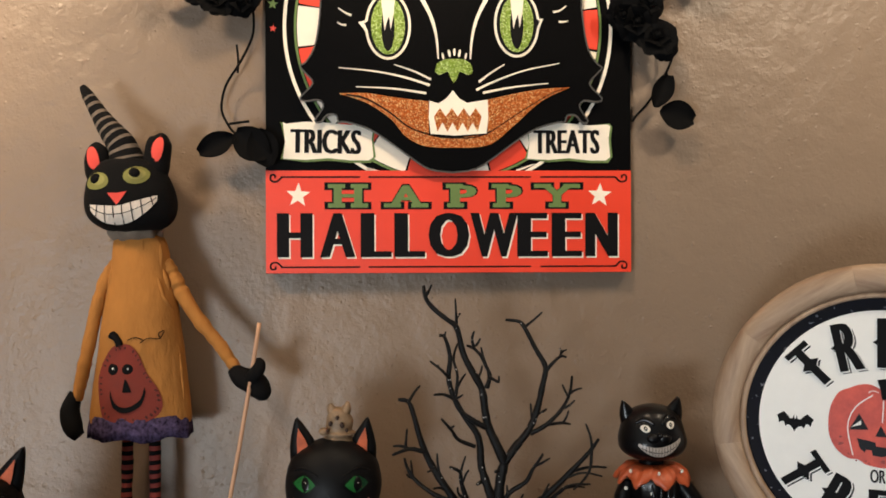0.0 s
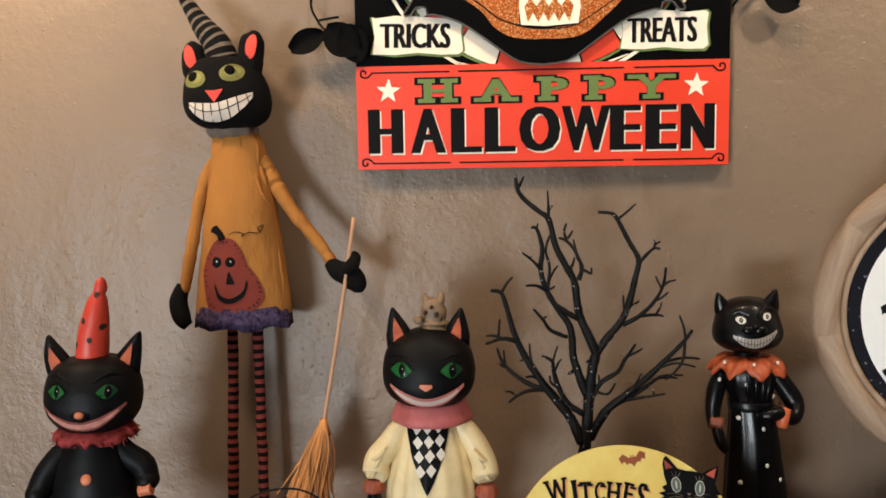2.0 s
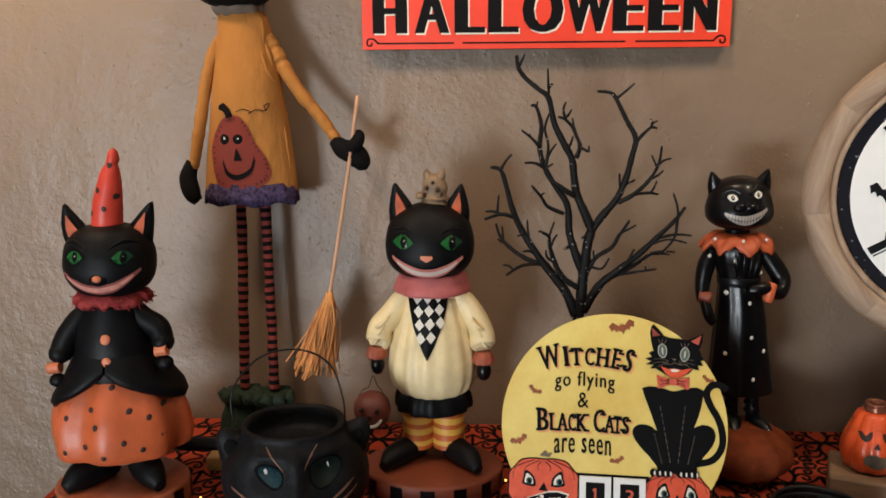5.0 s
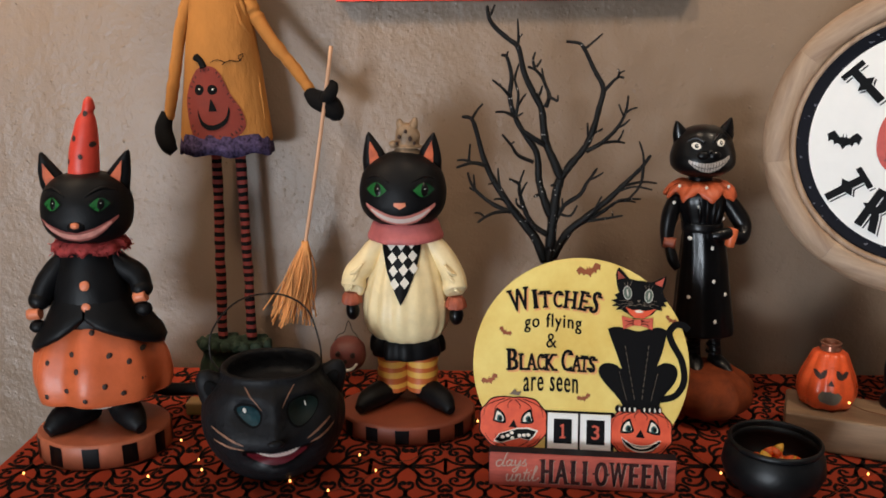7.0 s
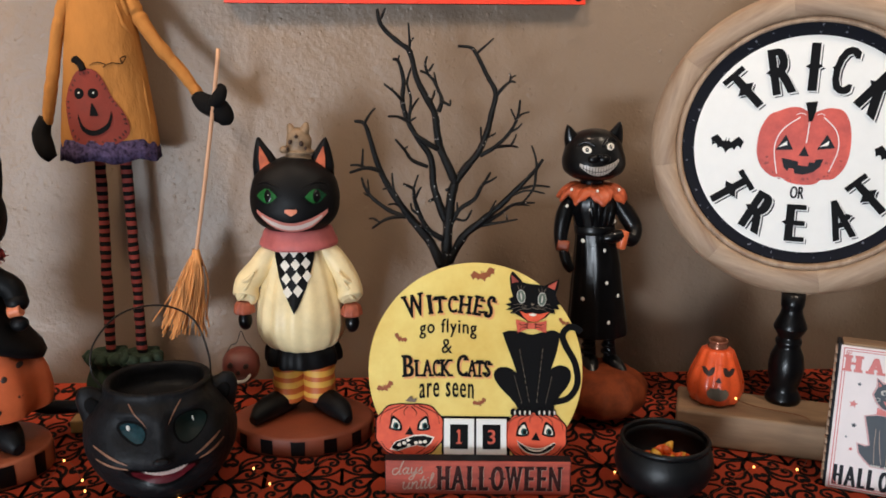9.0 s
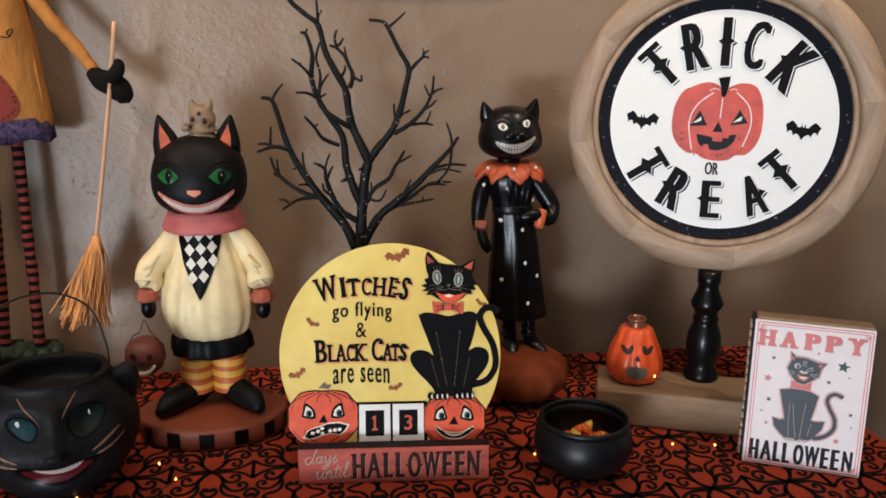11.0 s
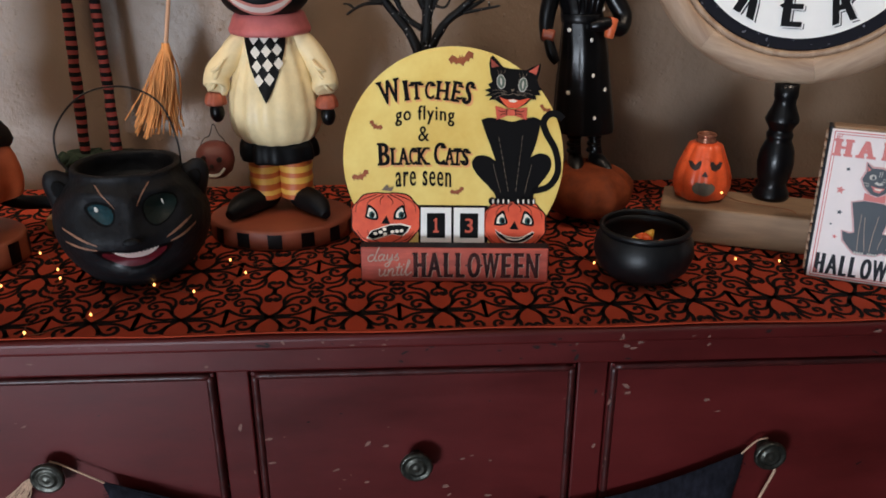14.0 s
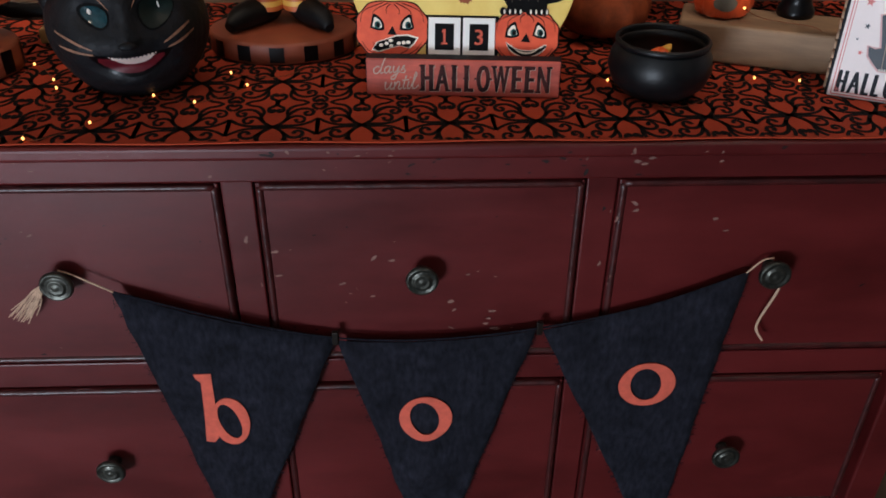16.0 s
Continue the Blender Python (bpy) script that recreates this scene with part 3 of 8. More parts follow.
part("bottom_rail", box(X0 + 0.0505, X1 - 0.0505, FRONT + 0.0005, FRONT + 0.0295, 0.08, 0.149, 0.002), RED, dresser)


def bead_strip(parent, a, b, w=0.0094):
    """One length of the rounded bead that runs round a drawer front."""
    n = 40
    line = [(a[0] + (b[0] - a[0]) * k / n, 0.0005 * noise.noise((a[0] * 9, k * 0.7, a[1] * 7)), a[1] + (b[1] - a[1]) * k / n) for k in range(n + 1)]
    radii = [w / 2 * (1 + 0.09 * noise.noise((b[0] * 11, k * 0.9, b[1] * 5))) for k in range(n + 1)]
    o = part("bead", tube(line, radii, 10), EDGE, parent, "worn dark bead moulding", True)
    o.location = (0, FRONT + 0.001, 0)


def knob(parent, x, z):
    k = part("knob", lathe([(0.0, 0.0), (0.009, 0.0), (0.0075, 0.006), (0.0075, 0.012), (0.014, 0.015), (0.0195, 0.019), (0.0208, 0.0225), (0.0195, 0.0262), (0.0172, 0.0268), (0.0150, 0.0248), (0.0118, 0.0248), (0.0102, 0.0272), (0.0085, 0.0275), (0.0068, 0.0262), (0.003, 0.0282), (0.0, 0.0285)], 28), PEWTER, parent, "round tarnished pewter knob with ringed face", True)
    k.matrix_local = pose(x, -0.002, z, 90, 0, 0)
    return k


def drawer(x0, x1, z0, z1):
    d = part("drawer", box(x0 + 0.0008, x1 - 0.0008, FRONT, FRONT + 0.028, z0 + 0.001, z1 - 0.0015, 0.002), RED, dresser)
    c = [(x0 + 0.0062, z0 + 0.0064), (x1 - 0.0062, z0 + 0.0064), (x1 - 0.0062, z1 - 0.0066), (x0 + 0.0062, z1 - 0.0066)]
    for a, b in zip(c, c[1:] + c[:1]):
        bead_strip(d, a, b)
    k = knob(d, 0, 0)
    k.location = ((x0 + x1) / 2, FRONT - 0.001, (z0 + z1) / 2 + (0.0065 if z0 > 0.4 else -0.005))
    return d


for z0, z1 in ROWS_Z:
    for x0, x1 in COLS:
        drawer(x0, x1, z0, z1)

# rubbed and knocked spots in the paint
rnd = random.Random(11)


def chip_spots(count, r_lo, r_hi, spread):
    """Small ragged flakes, thrown in loose clusters over the front and along its edges."""
    bm = bmesh.new()
    for i in range(count):
        cx, cz = rnd.uniform(X0 + 0.02, X1 - 0.02), rnd.choice((rnd.uniform(0.19, 0.76), rnd.uniform(0.772, 0.797), rnd.uniform(0.5, 0.76), rnd.uniform(0.806, 0.812)))
        if rnd.random() < 0.3:
            cx = rnd.choice([e for c in COLS for e in c]) + rnd.uniform(-0.006, 0.006)
        for k in range(rnd.choice((1, 1, 2, 3))):
            x, z = cx + rnd.gauss(0, spread), cz + rnd.gauss(0, spread * 0.4)
            if not X0 + 0.01 < x < X1 - 0.01 or z > 0.8135 or 0.798 < z < 0.805 or 0.758 < z < 0.772:
                continue
            edge = any(a - 0.045 < x < a + 0.010 for a in (COLS[1][0], COLS[2][0])) or 0.444 < z < 0.500
            y = 0.8197 if z > 0.80 else 0.8287 if z > 0.767 else (FRONT - 0.0034 if edge else FRONT - 0.0004)
            if edge and any(e - 0.0005 < x < e2 + 0.0005 for e, e2 in ((COLS[0][1], COLS[1][0]), (COLS[1][1], COLS[2][0]))):
                y = FRONT + 0.0006
            r = rnd.uniform(r_lo, r_hi)
            el, tu = rnd.uniform(0.22, 0.55), rnd.gauss(0.1, 0.35) + (1.4 if edge else 0.0)
            vs = []
            for q in range(9):
                a = q * 2 * math.pi / 9
                u, w = r * rnd.uniform(0.6, 1.25) * math.cos(a), r * el * rnd.uniform(0.6, 1.25) * math.sin(a)
                vs.append(bm.verts.new((x + u * math.cos(tu) - w * math.sin(tu), y, z + u * math.sin(tu) + w * math.cos(tu))))
            bm.faces.new(vs)
    return bm


part("paint_flakes", chip_spots(56, 0.0014, 0.0050, 0.016), DARKGAP, dresser, "small dark dents in the paint")["kind"] = "stuff"
part("paint_chips", chip_spots(60, 0.0014, 0.0066, 0.018), CHIP, dresser, "small pale chips in the paint")["kind"] = "stuff"

# ---- the cloth ----
CLOTH_Z = 0.8212
runner = thing("table_runner", pose(0, 0, CLOTH_Z), "orange cotton cloth with black flocked scrollwork lying over the sideboard", "tablecloth")


def cloth_sheet():
    bm = bmesh.new()
    nx, ny = 90, 40
    x0, x1, y0, y1 = X0 - 0.037, X1 + 0.03, 0.8265, WALL_Y - 0.006
    vs = [[bm.verts.new((x0 + (x1 - x0) * i / nx, y0 + (y1 - y0) * j / ny + (0.002 * math.sin(i * 0.4) if j == 0 else 0), 0.0)) for i in range(nx + 1)] for j in range(ny + 1)]
    for j in range(ny):
        for i in range(nx):
            bm.faces.new((vs[j][i], vs[j][i + 1], vs[j + 1][i + 1], vs[j + 1][i]))
    ext = bmesh.ops.extrude_face_region(bm, geom=bm.faces[:])
    bmesh.ops.translate(bm, vec=(0, 0, -0.0016), verts=[v for v in ext["geom"] if isinstance(v, bmesh.types.BMVert)])
    bmesh.ops.recalc_face_normals(bm, faces=bm.faces[:])
    return bm


part("cloth", cloth_sheet(), CLOTH, runner)


def scrolls():
    """Flocked ironwork scrolls: crossed ogees, C-scrolls with rolled ends and short bars, mirrored about each crossing."""
    TX, TY = 0.104, 0.140
    arms = (
        [(0.0, 0.0), (0.06, 0.045), (0.12, 0.11), (0.15, 0.20), (0.135, 0.29), (0.155, 0.37), (0.215, 0.43), (0.30, 0.455), (0.37, 0.50)],
        [(0.115, 0.105), (0.18, 0.185), (0.25, 0.215), (0.32, 0.195), (0.345, 0.135), (0.31, 0.085), (0.26, 0.095), (0.25, 0.135)],
        [(0.0, 0.0), (0.10, 0.022), (0.20, 0.020), (0.31, 0.035), (0.41, 0.085), (0.50, 0.16)],
        [(0.0, 0.50), (0.02, 0.44), (0.075, 0.40), (0.085, 0.335), (0.045, 0.30), (0.018, 0.325), (0.035, 0.35)],
        [(0.152, 0.225), (0.205, 0.31), (0.29, 0.365), (0.39, 0.355), (0.44, 0.295), (0.41, 0.235), (0.355, 0.235), (0.34, 0.28), (0.37, 0.295)],
        [(0.50, 0.345), (0.455, 0.375), (0.42, 0.425), (0.44, 0.47), (0.48, 0.47), (0.485, 0.44)],
        [(0.50, 0.0), (0.50, 0.08), (0.50, 0.165)],
    )
    rolled = ((0.25, 0.128), (0.033, 0.342), (0.362, 0.29), (0.482, 0.445))
    rnd = random.Random(3)
    verts, faces = [], []
    x0, x1, y0, y1 = X0 - 0.030, X1 + 0.024, 0.8272, WALL_Y - 0.008
    ca, sa = math.cos(radians(2.0)), math.sin(radians(2.0))

    def place(ix, iy, sx, sy, p):
        gx, gy = -0.052 + (ix + sx * p[0]) * TX, 0.868 + (iy + sy * p[1]) * TY
        return (gx * ca - (gy - 1) * sa, 1 + gx * sa + (gy - 1) * ca)

    def inside(p):
        return x0 < p[0] < x1 and y0 < p[1] < y1
    for iy in range(-1, 5):
        for ix in range(-6, 10):
            for sx in (1, -1):
                for sy in (1, -1):
                    for arm in arms:
                        pts = [place(ix, iy, sx, sy, p) for p in spline(arm, 5)]
                        w = 0.0051 * rnd.uniform(0.88, 1.14)
                        o, n, run = stroke(pts, w, w * 0.82), len(pts), []
                        for k in range(n):
                            quad = (o[k], o[2 * n - 1 - k])
                            if all(inside(p) for p in quad):
                                run.append(quad)
                                continue
                            if len(run) > 1:
                                emit(verts, faces, run)
                            run = []
                        if len(run) > 1:
                            emit(verts, faces, run)
                    for p in rolled:
                        c = place(ix, iy, sx, sy, p)
                        ring = [(c[0] + 0.0033 * math.cos(k * math.pi / 5), c[1] + 0.0033 * math.sin(k * math.pi / 5)) for k in range(10)]
                        if all(inside(q) for q in ring):
                            base = len(verts)
                            verts.extend([(x, y, 0.00095) for x, y in ring])
                            faces.append(tuple(range(base, base + 10)))
    me = bpy.data.meshes.new("scrollwork")
    me.from_pydata(verts, [], faces)
    me.materials.append(FLOCK)
    ob = new("scrollwork", me)
    ob.parent = runner
    return tagged(ob, "black flocked scroll print", kind="stuff")


def emit(verts, faces, run):
    base = len(verts)
    h = 0.0009
    for (a, b) in run:
        verts.extend([(a[0], a[1], 0.0002), (a[0], a[1], h), (b[0], b[1], h), (b[0], b[1], 0.0002)])
    for k in range(len(run) - 1):
        p, q = base + 4 * k, base + 4 * (k + 1)
        for e in range(3):
            faces.append((p + e, q + e, q + e + 1, p + e + 1))


scrolls()

# ---- figures on the sideboard ----


def smile(face, s, cx, cz, half, drop, fat, lip, tooth, rise=0.0, n=15, rim=0.0016):
    """A curved grin: lips with a strip of teeth between."""
    xs = [cx + half * (2 * k / (n - 1) - 1) for k in range(n)]
    mid = [cz + drop * ((x - cx) / half) ** 2 + rise * (x - cx) / half for x in xs]
    th = [fat * max(0.12, 1 - abs((x - cx) / half) ** 3) for x in xs]
    s.band(face, [(x, m - t - rim) for x, m, t in zip(xs, mid, th)], [(x, m + t + rim) for x, m, t in zip(xs, mid, th)], lip, 0.0012)
    s.band(face, [(x, m - t * 0.62) for x, m, t in zip(xs[1:-1], mid[1:-1], th[1:-1])], [(x, m + t * 0.62) for x, m, t in zip(xs[1:-1], mid[1:-1], th[1:-1])], tooth, 0.0022)


def cat_eye(s, face, x, z, w, h, iris, dark, side):
    """A painted almond eye in a dark rim: green wedges on both sides of a round pupil."""
    def wedge(a, b, k, grow, mat, off):
        us = [a + (b - a) * q / 6 for q in range(7)]
        edge = [max(0.02, 1 - abs(u / grow) ** 1.7) * h * grow * k for u in us]
        s.band(face, [(x + u * w, z - e * 0.9) for u, e in zip(us, edge)], [(x + u * w, z + e) for u, e in zip(us, edge)], mat, off)
    wedge(-1.28, 1.28, 1.0, 1.3, SATIN, 0.0008)
    wedge(-1.0, -0.05, 1.0, 1.0, iris, 0.0014)
    wedge(0.05, 1.0, 1.0, 1.0, dark if side > 0 else iris, 0.0014)
    s.spot(face, x + 0.10 * w, z + 0.05 * h, w * 0.40, h * 0.92, SATIN, 0.0020)
    # White dot paints the highlight on the pupil.
    s.spot(face, x + w * 0.12, z + h * 0.22, w * 0.07, w * 0.07, WHITE, 0.0026, n=8)


def drum(s, r, h, mat, dark, n=40, blocks=12, phase=0.0, oval=1.0):
    """A round stand with dark blocks painted round its rim."""
    back = -r * (1 - oval)
    rows = [[(rr * math.cos(2 * math.pi * j / n), back + oval * rr * math.sin(2 * math.pi * j / n), z) for j in range(n)] for rr, z in ((r * 0.97, 0.0), (r, 0.003), (r, h - 0.004), (r * 0.985, h - 0.001), (r * 0.96, h), (0.002, h))]
    s.sheet(rows, mat)
    for k in range(blocks):
        a0 = phase + 2 * math.pi * k / blocks
        a1 = a0 + 2 * math.pi / blocks * 0.42
        ring = [a0 + (a1 - a0) * t / 4 for t in range(5)]
        s.sheet([[((r + 0.0008) * math.cos(a), back + (r * oval + 0.0008) * math.sin(a), z) for a in ring] for z in (0.004, h - 0.004)], dark, close=False)


CUFF = material("rust_rose_cuff_paint", rgb(152, 78, 54), rough=0.6, var=0.3, scale=90)


def smock_cat():
    s = Sculpt()
    drum(s, 0.104, 0.03, BRICK, SATIN, blocks=14, phase=0.12, oval=0.76)
    # shoes
    for d in (-1, 1):
        s.limb([(0.0 + d * 0.018, 0.012, 0.047), (d * 0.034, -0.016, 0.049), (d * 0.056, -0.045, 0.048), (d * 0.069, -0.066, 0.040)], [0.0165, 0.0185, 0.0165, 0.007], BLACK)
    # striped socks
    for d in (-1, 1):
        zs = [0.05 + 0.0095 * k for k in range(8)]
        s.rings([(d * 0.022, -0.002, z, 0.0235 + 0.0015 * (k % 2), 0.026) for k, z in enumerate(zs)], YELLOW, n=20, smooth=4, bands=lambda z: STRIPE if int((z - 0.046) / 0.0088) % 2 == 0 else YELLOW)
    s.rings([(0, 0, 0.108, 0.050, 0.044), (0, 0, 0.112, 0.055, 0.048), (0, 0, 0.130, 0.053, 0.047), (0, 0, 0.142, 0.044, 0.04)], BLACK, n=72, folds=12, amp=0.085)
    # smock
    body = s.rings([(0, 0, 0.133, 0.030, 0.028), (0, 0, 0.136, 0.046, 0.043), (0, -0.001, 0.148, 0.057, 0.055), (0, -0.002, 0.172, 0.0635, 0.061), (0, -0.002, 0.205, 0.0615, 0.058), (0, 0, 0.240, 0.052, 0.048), (0, 0, 0.270, 0.042, 0.038), (0, 0, 0.295, 0.034, 0.031)], CREAM, n=140, folds=15, amp=0.046)
    # sleeves, cuffs and paws
    for d, ex, ez, hx, hz in ((-1, -0.084, 0.232, -0.080, 0.186), (1, 0.079, 0.230, 0.075, 0.180)):
        s.limb([(d * 0.030, 0.0, 0.288), (d * 0.046, -0.003, 0.272), (d * 0.060, -0.008, 0.252), (ex * 0.90, -0.014, ez + 0.002), (ex * 0.93, -0.020, ez - 0.016), (hx, -0.024, hz + 0.028)], [0.013, 0.0165, 0.0175, 0.0180, 0.0185, 0.0115], CREAM, n=16)
        for q in range(3):
            s.limb([(ex * (0.72 + 0.08 * q), -0.031 + 0.002 * q, ez + 0.024 - 0.012 * q), (ex * (0.86 + 0.05 * q), -0.033, ez + 0.012 - 0.013 * q), (ex * (1.03 + 0.01 * q), -0.024, ez + 0.006 - 0.013 * q)], [0.0015, 0.0030, 0.0015], CREAM, 8)
        s.rings([(hx, -0.024, hz + 0.006, 0.011, 0.011), (hx, -0.025, hz + 0.009, 0.0145, 0.0145), (hx, -0.024, hz + 0.019, 0.0125, 0.0125), (hx, -0.023, hz + 0.024, 0.009, 0.009)], CUFF, n=36, folds=8, amp=0.14)
        s.ball((hx + 0.001, -0.026, hz - 0.004), (0.0105, 0.010, 0.015), SATIN, 12, 8)
    # diamond bib
    def bibx(t):
        return 0.0285 * (1 - max(0.0, t) ** 1.7)
    n = 12
    low = [(-0.004 - bibx(k / n), 0.289 - 0.087 * k / n) for k in range(n + 1)]
    high = [(-0.004 + bibx(k / n), 0.289 - 0.087 * k / n) for k in range(n + 1)]
    s.band(body, low, high, SATIN, 0.0030, 6)
    for i in range(-3, 4):
        for j in range(9):
            x, z = -0.004 + 0.0146 * i + 0.0018 * j, 0.286 - 0.0176 * j + 0.002 * i
            t = (0.289 - z) / 0.087
            if t < 0.93 and abs(x + 0.004) + 0.003 < bibx(t) + 0.0016:
                dx, dz = 0.0068, 0.0083
                s.band(body, [(x - dx, z), (x, z - dz)], [(x, z + dz), (x + dx, z)], WHITE, 0.0044, 2)
    # collar
    s.rings([(0, 0, 0.286, 0.044, 0.040), (0, -0.001, 0.288, 0.0525, 0.047), (0, -0.001, 0.294, 0.0545, 0.048), (0, 0, 0.303, 0.051, 0.046), (0, 0, 0.314, 0.046, 0.042), (0, 0, 0.320, 0.036, 0.034)], ROSE, n=60, folds=6, amp=0.045)
    # head
    hx = -0.003
    head = s.rings([(hx, 0, 0.308, 0.016, 0.016), (hx, -0.002, 0.313, 0.037, 0.034), (hx, -0.004, 0.325, 0.054, 0.048), (hx, -0.004, 0.343, 0.0625, 0.054), (hx, -0.002, 0.366, 0.0635, 0.054), (hx, 0, 0.388, 0.057, 0.048), (hx, 0, 0.405, 0.041, 0.036), (hx, 0, 0.415, 0.020, 0.02), (hx, 0, 0.4165, 0.004, 0.004)], BLACK, n=40)
    s.ear((hx - 0.035, 0, 0.388), (hx - 0.049, 0.002, 0.443), 0.0222, 0.010, BLACK, COPPER, 0.5)
    s.ear((hx + 0.034, 0, 0.388), (hx + 0.045, 0.002, 0.443), 0.0222, 0.010, BLACK, COPPER, 0.5)
    for d in (-1, 1):
        cat_eye(s, head, hx + d * 0.0335, 0.368, 0.0148, 0.0105, GREEN, DEEPGREEN, d if d > 0 else -1)
        s.limb([tuple(head(hx + d * 0.016, 0.379)), tuple(head(hx + d * 0.034, 0.386)), tuple(head(hx + d * 0.050, 0.381))], [0.0008, 0.0020, 0.0008], BLACK, 8)
    s.band(head, [(hx - 0.0085, 0.3475), (hx, 0.3425), (hx + 0.0085, 0.3475)], [(hx - 0.008, 0.3515), (hx, 0.352), (hx + 0.008, 0.3515)], SKIN, 0.003)
    smile(head, s, hx, 0.3240, 0.0490, 0.0225, 0.0064, LIP, TEETH)
    # small crooked hat
    s.rings([(0.003, 0.004, 0.408, 0.0215, 0.020), (0.003, 0.004, 0.414, 0.021, 0.019), (0.003, 0.004, 0.420, 0.0165, 0.016), (0.003, 0.004, 0.4215, 0.0172, 0.016)], STONE, 20)
    s.rings([(0.004, 0.004, 0.4215, 0.0215, 0.019), (0.004, 0.004, 0.424, 0.0222, 0.0195), (0.004, 0.004, 0.427, 0.0175, 0.016), (0.005, 0.004, 0.440, 0.0175, 0.0155), (0.003, 0.004, 0.452, 0.0125, 0.0115), (0.002, 0.004, 0.456, 0.005, 0.005)], STONE, 24)
    for dx, top in ((-0.010, 0.462), (0.010, 0.464)):
        s.limb([(0.004 + dx * 0.6, 0.003, 0.446), (0.004 + dx, 0.002, 0.455), (0.004 + dx * 1.2, 0.003, top)], [0.0075, 0.0060, 0.0025], STONE, 10)
    s.ball((-0.0150, -0.008, 0.427), (0.0075, 0.008, 0.0055), STONE, 10, 6)
    for x, z, r in ((-0.006, 0.438, 0.0030), (0.010, 0.436, 0.0034), (0.003, 0.446, 0.0026), (-0.010, 0.429, 0.0024), (0.016, 0.430, 0.0024)):
        s.ball((x, -0.0125, z), (r, 0.003, r * 1.1), SOOT, 10, 6)
    return s.done("cat_figurine", pose(-0.064, 1.166, CLOTH_Z + 0.001), "black cat figurine in cream smock with chequered bib on round stand", "figurine", "cat figurines", 0.0011)


smock_cat()


def hand_lantern():
    """The small round pumpkin bucket that hangs by a wire from the smocked cat's paw."""
    b = thing("toy_lantern", pose(-0.1515, 1.135, 0.937), "small rust brown round jack face lantern on a wire", "toy lantern")
    part("bucket", lathe([(0.0, -0.026), (0.013, -0.025), (0.023, -0.016), (0.0275, -0.002), (0.0255, 0.012), (0.019, 0.021), (0.012, 0.025), (0.0, 0.0255)], 32), material("rust_brown_paint", rgb(112, 58, 50), rough=0.5, var=0.15), b, smooth=True)
    for x, z, r in ((-0.011, 0.009, 0.0036), (0.011, 0.007, 0.0036), (0.0, -0.002, 0.003)):
        part("eye", merge([slab(circle(x, z, r, n=14), -0.0288 + 7 * x * x, -0.020)]), SOOT, b)
    part("mouth", ribbon(spline([(-0.016, -0.007), (-0.009, -0.0145), (0.0, -0.0165), (0.009, -0.0145), (0.016, -0.007)], 4), 0.0032, -0.0272, -0.018), WHITE, b, "white painted grin")
    part("handle", tube(spline([(-0.020, 0, 0.018), (-0.013, -0.002, 0.031), (-0.004, -0.004, 0.036), (0.002, 0, 0.052), (0.009, -0.004, 0.038), (0.014, 0, 0.030), (0.0185, 0, 0.018)], 5), 0.0007, 6), WIRE, b)


hand_lantern()


PEACHBASE = material("worn_orange_stand_paint", rgb(170, 92, 60), rough=0.5, var=0.18, scale=30)


